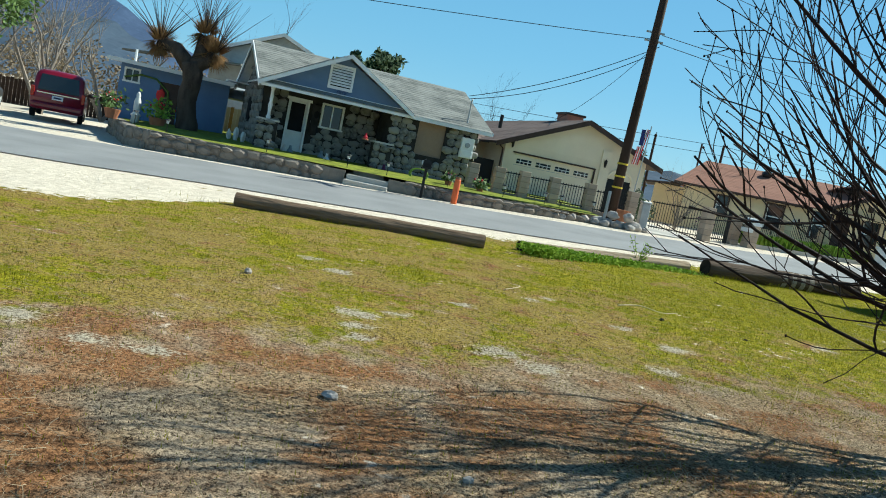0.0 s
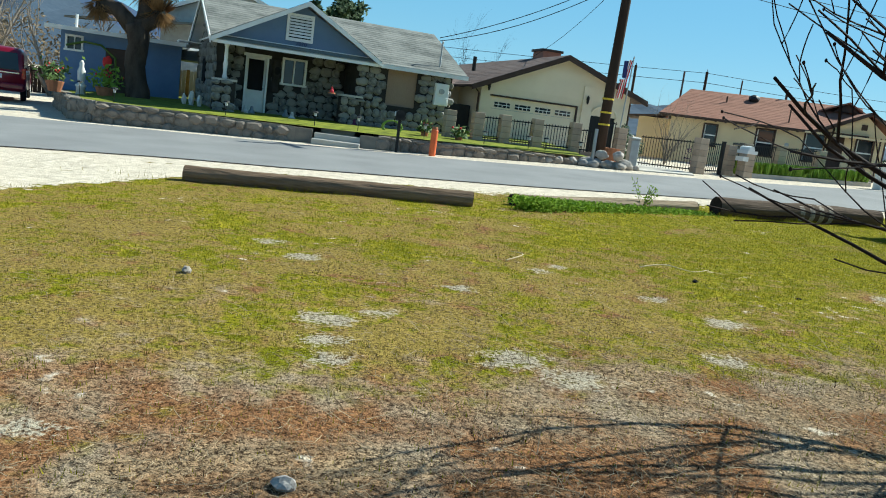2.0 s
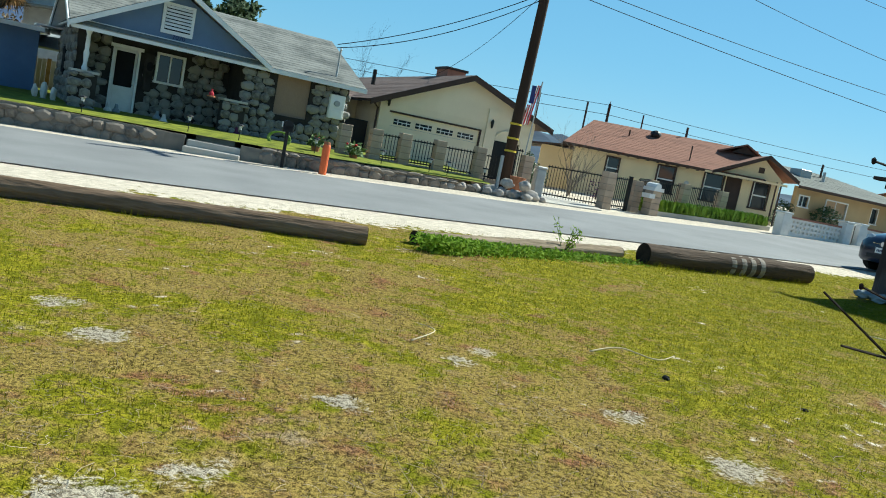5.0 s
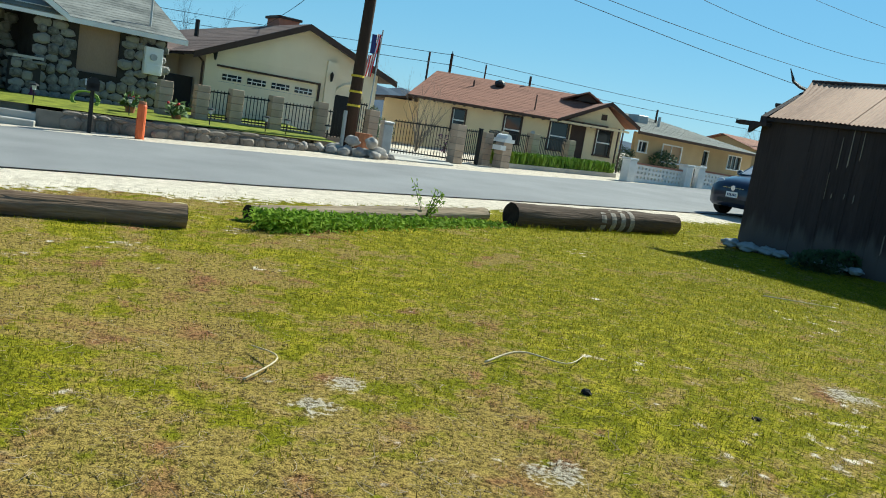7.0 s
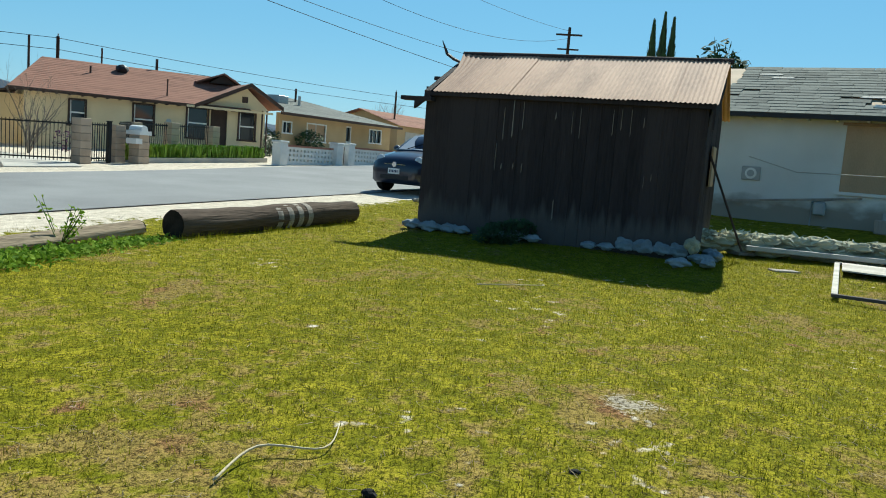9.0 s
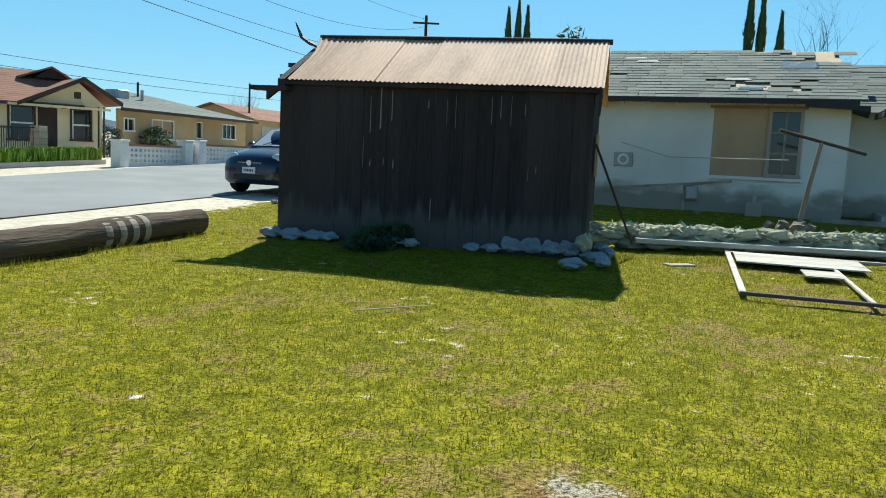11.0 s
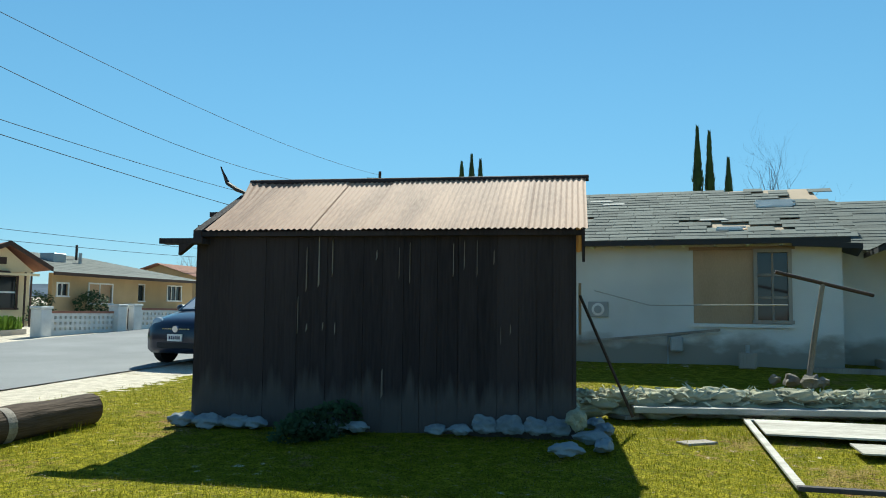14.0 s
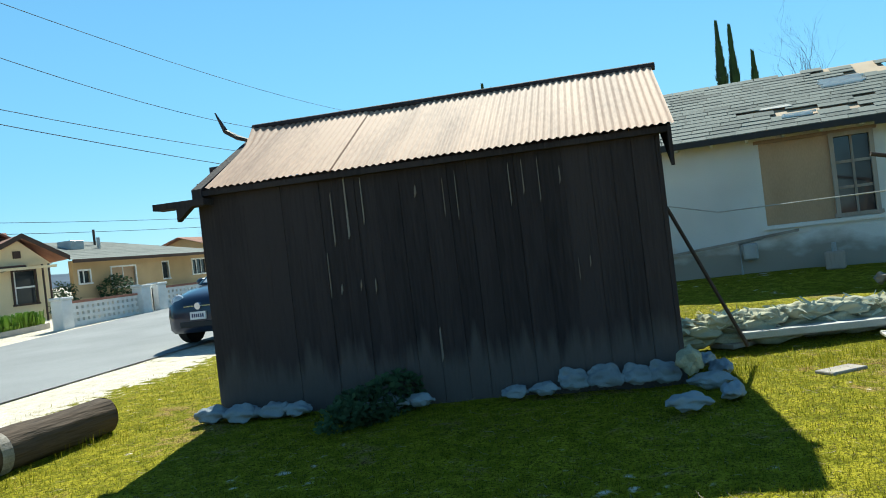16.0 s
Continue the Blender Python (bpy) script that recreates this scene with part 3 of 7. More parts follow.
def iron_panel(name, a, b, z0a, z0b, h, label, group, top_rise=0.0, spacing=0.115):
    """An iron picket panel from a to b."""
    a, b = Vector((*a, z0a)), Vector((*b, z0b))
    d = b - a
    L = math.hypot(d.x, d.y)
    e = thing(name, label, "fence" if "gate" not in name else "gate", a, math.degrees(math.atan2(d.y, d.x)), group)
    k = d.z / L
    for z in (0.1, h - 0.06):
        part("rail", slab([(0, -0.02, z + 0.02), (L, -0.02, z + 0.02 + k * L), (L, 0.02, z + 0.02 + k * L), (0, 0.02, z + 0.02)], 0.04), "black_iron", e)
    n = int(L / spacing)
    me = None
    for i in range(n + 1):
        x = L * (i + 0.5) / (n + 1)
        if me is None:
            pk = part("picket", box(-0.009, 0.009, -0.009, 0.009, 0.02, h), "black_iron", e)
            me = pk.data
        else:
            pk = new("picket", me)
            pk.parent = e
        pk.matrix_basis = Matrix.Translation((x, 0, k * x))
    return e


# ---- stone house and its terrace ----
SH = (-6.7, 27.2)
SHT = 22
KX = 1.06


def stone_house():
    h = thing("stone_house", "grey fieldstone cottage with slate blue gable, shingle roof and boarded window", "house", (*SH, 0.6), SHT)
    h.scale = (KX, 1.0, 1.0)
    ze = 2.4
    wing = part("wall", wall_with_holes(4.15, 7.35, -0.6, ze, 0, 0.3, [(5.1, 6.12, 1.0, ze)]), "mortar", h, "fieldstone wing wall")
    porch = part("wall", wall_with_holes(0.2, 4.15, -0.6, ze, 1.75, 2.0, [(0.87, 1.6, 0.08, 2.09), (2.07, 2.8, 1.25, 2.12)]), "mortar", h, "shaded fieldstone porch wall")
    part("wall", box(4.15, 4.4, 0.3, 1.75, -0.6, ze), "mortar", h)
    side = part("wall", box(-0.1, 0.2, 1.2, 6.4, -0.6, ze), "mortar", h)
    east = part("wall", box(7.05, 7.35, 0.3, 6.4, -0.6, ze), "mortar", h)
    part("wall", box(-0.1, 7.35, 6.4, 6.7, -0.6, ze), "mortar", h)
    bm = bmesh.new()
    va = [bm.verts.new(c) for c in ((-0.1, 0.3, ze), (-0.1, 6.4, ze), (-0.1, 3.35, 3.85), (0.15, 0.3, ze), (0.15, 6.4, ze), (0.15, 3.35, 3.85))]
    for q in ((0, 1, 2), (5, 4, 3), (0, 2, 5, 3), (1, 4, 5, 2), (0, 3, 4, 1)):
        bm.faces.new([va[i] for i in q])
    endwall = part("gable_wall", bm, "mortar", h)
    bm = bmesh.new()
    va = [bm.verts.new(c) for c in ((7.1, 0.3, ze), (7.1, 6.4, ze), (7.1, 3.35, 3.85), (7.3, 0.3, ze), (7.3, 6.4, ze), (7.3, 3.35, 3.85))]
    for q in ((0, 1, 2), (5, 4, 3), (0, 2, 5, 3), (1, 4, 5, 2), (0, 3, 4, 1)):
        bm.faces.new([va[i] for i in q])
    part("gable_wall", bm, "mortar", h)
    lay_stones(wing, "house", Matrix.Translation((0, 0, 0)), 4.15, 7.35, -0.1, ze - 0.05, 0.29, [(5.1, 6.12, 1.0, ze)], seed=1)
    lay_stones(porch, "house", Matrix.Translation((0, 1.75, 0)), 0.2, 4.15, 0.0, ze - 0.1, 0.29, [(0.8, 1.7, 0, 2.15), (2.0, 2.87, 1.2, 2.2)], seed=2)
    turn = Matrix.Translation((-0.1, 0, 0)) @ Matrix.Rotation(radians(-90), 4, "Z")
    lay_stones(side, "house", turn, -6.3, -1.2, -0.1, ze, 0.29, [(-4.6, -3.5, 0.9, 1.9)], seed=4)
    lay_stones(endwall, "house", turn, -5.0, -1.7, ze, 3.1, 0.3, seed=5)
    lay_stones(endwall, "house", turn, -4.0, -2.7, 3.1, 3.6, 0.3, seed=6)
    turn = Matrix.Translation((7.35, 0, 0)) @ Matrix.Rotation(radians(90), 4, "Z")
    lay_stones(east, "house", turn, 0.2, 3.0, -0.1, ze, 0.29, seed=7)
    # roof
    bm = courses((-0.45, -0.35, ze - 0.07), (7.75, -0.35, ze - 0.07), (-0.45, 3.35, 3.93), (7.75, 3.35, 3.93), 20, 0.007)
    courses((7.75, 7.05, ze - 0.07), (-0.45, 7.05, ze - 0.07), (7.75, 3.35, 3.93), (-0.45, 3.35, 3.93), 20, 0.007, bm)
    lay_roof("roof", bm, "shingle_green", h, "weathered grey-green shingle roof")
    bm = slab([(-0.42, -0.33, ze - 0.1), (7.72, -0.33, ze - 0.1), (7.72, 3.35, 3.89), (-0.42, 3.35, 3.89)], 0.1)
    slab([(-0.42, 3.35, 3.89), (7.72, 3.35, 3.89), (7.72, 7.03, ze - 0.1), (-0.42, 7.03, ze - 0.1)], 0.1, bm)
    part("roof_deck", bm, "white", h)
    px, pk = 2.28, 3.88
    bm = courses((-0.5, -0.42, ze - 0.02), (-0.5, 3.0, ze - 0.02), (px, -0.42, pk), (px, 3.0, pk), 14, 0.007)
    courses((4.72, 3.0, ze - 0.02), (4.72, -0.42, ze - 0.02), (px, 3.0, pk), (px, -0.42, pk), 14, 0.007, bm)
    lay_roof("porch_roof", bm, "shingle_green", h, "grey-green shingle porch gable roof")
    bm = slab([(-0.48, -0.4, ze - 0.03), (px, -0.4, pk - 0.01), (px, 2.9, pk - 0.01), (-0.48, 2.9, ze - 0.03)], 0.05)
    slab([(px, -0.4, pk - 0.01), (4.7, -0.4, ze - 0.03), (4.7, 2.9, ze - 0.03), (px, 2.9, pk - 0.01)], 0.05, bm)
    part("porch_deck", bm, "white", h)
    for a, b in (((-0.5, ze - 0.04), (px, pk)), ((px, pk), (4.72, ze - 0.04))):
        part("bargeboard", prism([(a[0], a[1] - 0.15), (b[0], b[1] - 0.15), b, a], -0.46, -0.42), "white", h, "white bargeboard")
    part("bargeboard", slab([(-0.5, -0.35, ze - 0.08), (-0.46, -0.35, ze - 0.08), (-0.46, 3.35, 3.92), (-0.5, 3.35, 3.92)], 0.15), "white", h)
    part("bargeboard", slab([(-0.5, 3.35, 3.92), (-0.46, 3.35, 3.92), (-0.46, 7.05, ze - 0.08), (-0.5, 7.05, ze - 0.08)], 0.15), "white", h)
    part("gable", prism([(-0.1, ze + 0.08), (4.4, ze + 0.08), (px, pk - 0.15)], -0.02, 0.08), "blue_paint", h, "slate blue painted gable boards")
    part("porch_beam", box(-0.15, 4.4, -0.07, 0.13, ze - 0.02, ze + 0.08), "white", h, "white porch beam")
    part("porch_ceiling", box(0.2, 4.15, 0.13, 1.75, ze - 0.02, ze + 0.03), "white", h)
    part("fascia", box(4.72, 7.75, -0.42, -0.38, ze - 0.21, ze - 0.08), "white", h)
    v = part("gable_vent", box(1.72, 2.55, -0.08, -0.02, 2.62, 3.48), "white", h, "white louvred gable vent")
    part("vent_void", box(1.8, 2.47, -0.085, -0.02, 2.72, 3.4), "dark", v)
    for i in range(7):
        z = 2.75 + i * 0.095
        part("louvre", slab([(1.8, -0.12, z + 0.02), (2.47, -0.12, z + 0.02), (2.47, -0.086, z + 0.075), (1.8, -0.086, z + 0.075)], 0.015), "white", v)
    cu = bpy.data.curves.new("house_number", "FONT")
    cu.body, cu.size, cu.extrude, cu.align_x = "7070", 0.17, 0.006, "CENTER"
    nb = new("house_number", cu)
    nb.parent = h
    nb.matrix_basis = pose(2.2, -0.1, 2.5, 90, 0, 0)
    cu.materials.append(M["ink"])
    # porch pillars and posts
    for x, zt in ((0.05, 1.08), (3.95, 1.1)):
        p = part("porch_pillar", box(x - 0.3, x + 0.3, -0.2, 0.4, -0.6, zt), "mortar", h, "fieldstone porch pillar")
        lay_stones(p, "house", Matrix.Translation((0, -0.2, 0)), x - 0.32, x + 0.32, -0.05, zt, 0.28, seed=int(x * 9) + 20)
        part("pillar_cap", box(x - 0.34, x + 0.34, -0.24, 0.44, zt, zt + 0.07, 0.01), "concrete", h)
    prof = [(0, 0.06), (0.1, 0.085), (0.14, 0.06), (0.25, 0.05), (0.5, 0.075), (0.62, 0.05), (0.7, 0.06), (1.0, 0.05), (1.12, 0.085), (1.2, 0.07), (1.27, 0.085)]
    part("turned_post", tube([(0.05, 0.1, 1.13 + z * 0.98) for z, r in prof], [r for z, r in prof], 10), "white", h, "white turned wooden porch post", smooth=True)
    part("porch_floor", box(-0.1, 4.15, -0.15, 1.75, -0.6, 0.06), "concrete", h)
    part("porch_step", box(0.7, 1.9, -0.55, -0.2, -0.5, -0.06, 0.015), "concrete", h)
    # door
    d = part("door", box(0.93, 1.54, 1.86, 1.9, 0.1, 2.03), "white", h, "white half-glazed door")
    part("screen", box(0.99, 1.48, 1.845, 1.858, 0.92, 1.95), "dark", d)
    part("door_panel", box(1.0, 1.47, 1.845, 1.858, 0.2, 0.8, 0.004), "white", d)
    part("door_knob", blob(0.03, 0.03, 0.03, 0, sub=1, at=(1.49, 1.83, 1.0)), "chrome", d)
    bm = box(0.87, 0.93, 1.7, 1.92, 0.08, 2.09)
    box(1.54, 1.6, 1.7, 1.92, 0.08, 2.09, bm=bm)
    box(0.8, 1.67, 1.68, 1.92, 2.03, 2.13, bm=bm)
    part("door_frame", bm, "white", h)
    window(h, 2.1, 2.77, 1.29, 2.08, 1.72, "white", 0, 1)
    part("wall_recess", box(1.72, 1.98, 1.6, 1.75, 0.9, 2.05, 0.05), "mortar", h, "pale stuccoed niche")
    part("niche_opening", blob(0.1, 0.05, 0.14, 0, sub=2, at=(1.87, 1.6, 1.66)), "dark", h)
    # boarded opening, meter, side window
    part("board", box(5.1, 6.12, 0.06, 0.1, 1.0, ze - 0.02), "board", h, "brown board over a window opening")
    m = part("meter_panel", box(6.72, 7.2, -0.2, -0.03, 1.22, 1.97, 0.015), "white", h, "white electric meter box")
    part("meter_dial", tube([(6.93, -0.2, 1.7), (6.93, -0.27, 1.7)], 0.09, 12), "galv", m)
    part("meter_door", box(6.77, 7.15, -0.215, -0.2, 1.27, 1.5, 0.006), "white", m)
    part("service_mast", tube([(6.9, 0.15, 2.3), (6.9, 0.15, 3.35), (6.87, 0.05, 3.42), (6.85, -0.03, 3.36)], 0.03, 6), "galv", h)
    part("window", box(-0.16, -0.08, 3.6, 4.5, 1.0, 1.8), "dark", h, "dark side window")
    part("eave_board", box(-0.9, -0.1, 5.6, 6.6, ze - 0.05, ze), "white", h)
    return h


stone_house()

# terrace lawn, retaining wall and steps
WALL = [(-13.9, 31.6), (-12.0, 28.2), (-10.5, 25.2), (-9.6, 24.7), (-7, 25.0), (-4, 25.1), (-1.5, 25.2), (0.4, 25.6), (2.1, 26.3), (4.0, 27.1), (5.2, 27.6)]


def terrace_top(x):
    return 0.6 + 0.012 * max(0, x + 6)


bm = bmesh.new()
front = [bm.verts.new((x, y + 0.1, terrace_top(x) + (0.05 if i > 3 else 0.0))) for i, (x, y) in enumerate(WALL)]
mid = [bm.verts.new((x * 0.93 + 0.1, y + 2.0, terrace_top(x) + 0.15)) for x, y in WALL]
back = [bm.verts.new((max(-13.6, x * 0.9), 40.0, terrace_top(x) + 0.3)) for x, y in WALL]
for r0, r1 in ((front, mid), (mid, back)):
    for i in range(len(WALL) - 1):
        bm.faces.new((r0[i], r0[i + 1], r1[i + 1], r1[i]))
tagged(part("terrace_lawn", bm, "lawn", smooth=True), "short green lawn on a raised terrace", "lawn", kind="structure")

tw = new("retaining_wall")
tagged(tw, "low mortared fieldstone retaining wall along the street", "wall", kind="structure")
for i, ((xa, ya), (xb, yb)) in enumerate(zip(WALL, WALL[1:])):
    if i == 5:
        continue
    L = math.hypot(xb - xa, yb - ya)
    ang = math.degrees(math.atan2(yb - ya, xb - xa))
    zb = min(ground_z(xa, ya), ground_z(xb, yb)) - 0.15
    zt = terrace_top(xa) + (0.03 if i < 9 else -0.06)
    seg = part("wall_core", box(0, L + 0.05, 0, 0.3, zb, zt), "mortar_pale", tw, at=pose(xa, ya, 0, 0, 0, ang))
    lay_stones(seg, "wall", Matrix.Identity(4), 0, L, zb + 0.1, zt - 0.02, 0.36 if i < 9 else 0.42, depth=0.1, seed=40 + i)
xa, ya = WALL[5]
part("wall_core", box(0, 0.55, 0, 0.3, 0, terrace_top(xa)), "mortar_pale", tw, at=pose(xa, ya, 0, 0, 0, 2))
part("wall_core", box(1.95, 2.5, 0, 0.3, 0, terrace_top(xa)), "mortar_pale", tw, at=pose(xa, ya, 0, 0, 0, 2))
st = thing("concrete_steps", "two worn concrete steps through the retaining wall", "steps", (-3.42, 24.75, 0.2), 3)
part("step", box(0, 1.4, 0, 0.6, -0.2, 0.17, 0.02), "concrete", st)
part("step", box(0.05, 1.4, 0.35, 0.9, -0.2, 0.34, 0.02), "concrete", st)
part("path", box(0.2, 1.2, 0.9, 3.3, -0.1, 0.49, 0.01), "concrete", st)


def street_mailbox(at):
    e = thing("mailbox", "black metal mailbox on a black post by the kerb", "mailbox", at, 5)
    part("post", tube([(0, 0, -0.2), (0, 0, 0.95)], 0.045, 8), "black_iron", e)
    bm = tube([(0, -0.28, 1.1), (0, 0.28, 1.1)], 0.13, 10)
    part("box", bm, "black_iron", e)
    part("box_floor", box(-0.13, 0.13, -0.28, 0.28, 0.93, 1.1, 0.01), "black_iron", e)
    part("number_plate", box(-0.16, -0.135, -0.15, 0.1, 1.03, 1.17), "white", e)


street_mailbox((-0.95, 24.9, ground_z(-0.95, 24.9)))
e = thing("marker_post", "bright orange round marker post", "post", (0.1, 24.75, ground_z(0.1, 24.75)))
part("body", tube([(0, 0, -0.2), (0, 0, 0.74), (0, 0, 0.78)], [0.1, 0.1, 0.08], 14), "orange", e)
part("top_cap", tube([(0, 0, 0.78), (0, 0, 0.84)], [0.09, 0.08], 12), "clay", e)


def solar_light(at):
    e = thing("solar_light", "small dark solar path light on a stake", "light", at, 0, "solar lights along the wall")
    part("stake", tube([(0, 0, -0.05), (0, 0, 0.3)], 0.012, 6), "black_iron", e)
    part("lens", tube([(0, 0, 0.3), (0, 0, 0.4)], [0.035, 0.055], 8), "lamp", e)
    part("cap", tube([(0, 0, 0.4), (0, 0, 0.43), (0, 0, 0.45)], [0.1, 0.09, 0.03], 10), "near_black", e)
    return e


sl = solar_light((-9.3, 25.3, 0.62))
for x, y in ((-6.1, 25.5), (-3.5, 25.7), (-2.2, 25.75), (-0.2, 26.2), (1.7, 26.9), (3.2, 27.6), (3.8, 27.9), (5.0, 28.2), (-11.0, 26.9)):
    copy_thing(sl, Matrix.Translation((x, y, terrace_top(x) + 0.06)))


# ---- small things on the terrace ----
def leafy(name, at, rx, ry, rz, n, size, material, label, category, seed=0, group="", base=True, kind=""):
    """A bush of many small leaves."""
    rng = random.Random(seed)
    bm = bmesh.new()
    for _ in range(n):
        d = Vector((rng.gauss(0, 1), rng.gauss(0, 1), rng.gauss(0, 1))).normalized()
        r = rng.uniform(0.45, 1.0) ** 0.5 * (1 + 0.25 * noise.noise(d * 2.2 + Vector((seed, 0, 0))))
        c = Vector((d.x * rx * r, d.y * ry * r, d.z * rz * r + rz * 0.9))
        if c.z < 0:
            continue
        s = size * rng.uniform(0.6, 1.3)
        a = Vector((rng.gauss(0, 1), rng.gauss(0, 1), rng.gauss(0, 0.7))).normalized()
        b = a.orthogonal().normalized()
        v = [bm.verts.new(c + a * s), bm.verts.new(c + b * s * 0.45), bm.verts.new(c - a * s * 0.7), bm.verts.new(c - b * s * 0.45)]
        bm.faces.new(v)
    e = thing(name, label, category, at, 0, group, kind)
    part("leaves", bm, material, e)
    if base:
        part("stem", tube([(0, 0, -0.05), (0, 0, rz * 0.9), (rx * 0.2, 0, rz * 1.3)], [0.04, 0.03, 0.012], 6), "bark", e)
    return e


def potted(at, r, h, leaf, label, seed, flowers=None):
    e = thing("potted_plant", label, "plant", at)
    part("pot", tube([(0, 0, 0), (0, 0, h * 0.85), (0, 0, h)], [r * 0.65, r * 0.95, r], 12), "clay", e)
    rng = random.Random(seed)
    bm = bmesh.new()
    for _ in range(170):
        c = Vector((rng.gauss(0, r * 0.8), rng.gauss(0, r * 0.8), h + abs(rng.gauss(r * 0.9, r * 0.6))))
        a = Vector((rng.gauss(0, 1), rng.gauss(0, 1), rng.gauss(0, 1))).normalized() * 0.1
        b = a.orthogonal().normalized() * 0.04
        bm.faces.new([bm.verts.new(c + a), bm.verts.new(c + b), bm.verts.new(c - a), bm.verts.new(c - b)])
    part("foliage", bm, leaf, e)
    if flowers:
        bm = bmesh.new()
        for _ in range(9):
            blob(0.04, 0.04, 0.04, 0.2, rng.randint(0, 99), 1, (rng.gauss(0, r * 0.6), rng.gauss(0, r * 0.6), h + r * rng.uniform(0.9, 2.0)), bm)
        part("flowers", bm, flowers, e)
    return e


potted((-12.6, 28.7, 0.62), 0.3, 0.35, "leaf", "bushy green plant in a clay pot with red blooms", 1, "red")
potted((-10.9, 28.6, 0.62), 0.32, 0.35, "leaf_bright", "tall green plant in a clay pot with red blooms", 2, "red")
potted((-0.2, 26.9, 0.68), 0.13, 0.25, "leaf", "small pink flowering plant in a pot", 3, "flag_red")
potted((0.9, 27.2, 0.7), 0.14, 0.2, "leaf", "small flowering plant beside the stone corner", 4, "red")
e = thing("garden_statue", "small weathered white plaster garden figure on a plinth", "statue", (-11.7, 28.6, 0.6))
prof = [(0, 0.16), (0.25, 0.14), (0.3, 0.18), (0.35, 0.18), (0.4, 0.1), (0.55, 0.12), (0.8, 0.13), (0.95, 0.07), (1.05, 0.08), (1.15, 0.03)]
part("figure", tube([(0, 0, z) for z, r in prof], [r for z, r in prof], 10), "statue", e, smooth=True)
for x, y, k in ((-7.9, 28.1, 0.5), (-7.6, 28.0, 0.42), (-8.2, 28.3, 0.4)):
    e = thing("garden_ornament", "small white and blue plaster garden ornament", "ornament", (x, y, 0.72), 0, "ornaments beside the porch")
    part("base", tube([(0, 0, 0), (0, 0, 0.12 * k)], [0.25 * k, 0.2 * k], 8), "bag_blue", e)
    part("figure", blob(0.2 * k, 0.2 * k, 0.5 * k, 0.2, int(k * 100), 2, (0, 0, 0.5 * k)), "statue", e)
for x, y, z, m_, nm in ((-4.55, 27.8, 0.66, "statue", "white"), (-4.9, 28.6, 0.7, "bag_blue", "pale blue"), (-3.3, 27.4, 1.75, "flag_red", "red"), (-6.1, 27.9, 0.68, "statue", "white"), (-5.9, 28.0, 0.68, "bag_blue", "pale grey"), (-2.6, 28.6, 0.68, "purple", "dark")):
    e = thing("porch_ornament", nm + " small ornament standing by the stone porch", "ornament", (x, y, z))
    k = 0.6 if z > 1 else 1.0
    part("figure", tube([(0, 0, 0), (0, 0, 0.12 * k), (0, 0, 0.2 * k), (0, 0, 0.32 * k)], [0.1 * k, 0.12 * k, 0.06 * k, 0.04 * k], 8), m_, e)
    part("foot", tube([(0, 0, -0.03), (0, 0, 0.007)], [0.12, 0.11], 8), "clay", e)
e = thing("garden_hose", "coiled green garden hose on the lawn", "hose", (-1.3, 27.5, 0.72))
for k in range(3):
    part("coil", tube([(0.3 * math.cos(a / 5) + 0.03 * k, 0.12 * math.sin(a / 5), 0.2 + 0.2 * math.sin(a / 5)) for a in range(0, 32)], 0.02, 5), "leaf_bright", e)

# ---- blue outbuilding, pavilion, grey house behind ----
b = thing("blue_outbuilding", "blue painted flat-roofed outbuilding with a small window", "building", (-13.8, 31.6, 0.5), 12)
part("wall", wall_with_holes(0, 4.2, -0.4, 2.3, 0, 0.15, [(0.2, 0.72, 1.62, 2.1)]), "deep_blue", b)
part("wall", box(0, 0.15, 0.15, 4, -0.4, 2.3), "deep_blue", b)
part("roof", slab([(-0.45, -0.5, 2.42), (4.4, -0.5, 2.38), (4.4, 4.2, 2.5), (-0.45, 4.2, 2.54)], 0.14), "white", b, "white edged flat roof")
window(b, 0.22, 0.7, 1.64, 2.08, 0.0, "white", 0, 1)
part("door", box(1.55, 2.3, -0.03, 0.0, -0.2, 1.85), "brown_trim", b, "dark doorway")
part("wreath", blob(0.17, 0.06, 0.22, 0.4, 3, 2, (1.65, -0.08, 1.35)), "red", b, "red hanging flowers")
part("vent_pipe", tube([(0.3, 1.0, 2.45), (0.3, 1.0, 2.95)], 0.05, 8), "white", b)
part("garland", tube([(0.2, -0.06, 1.75), (0.8, -0.06, 1.95), (1.4, -0.06, 1.9), (1.9, -0.06, 1.5), (2.0, -0.06, 0.4)], 0.04, 5), "leaf", b)

p = thing("garden_pavilion", "white framed garden canopy with a pale blue top", "pavilion", (-10.6, 32.6, 0.55), 12)
for x, y in ((0, 0), (2.6, 0), (0, 2.4), (2.6, 2.4)):
    part("post", tube([(x, y, 0), (x, y, 1.75)], 0.03, 6), "white", p)
bm = bmesh.new()
top = bm.verts.new((1.3, 1.2, 2.35))
cs = [bm.verts.new(c) for c in ((-0.15, -0.15, 1.75), (2.75, -0.15, 1.75), (2.75, 2.55, 1.75), (-0.15, 2.55, 1.75))]
for i in range(4):
    bm.faces.new((cs[i], cs[(i + 1) % 4], top))
bm.faces.new(cs[::-1])
part("canopy", bm, "bag_blue", p)
f = thing("board_fence", "brown weathered board fence behind the garden", "fence", (-12.0, 36.5, 0.4), 8)
for i in range(34):
    part("board", box(i * 0.16, i * 0.16 + 0.148, 0, 0.025, 0, 1.55 + 0.03 * (i % 3)), "grey_wood" if i % 4 else "thatch", f)

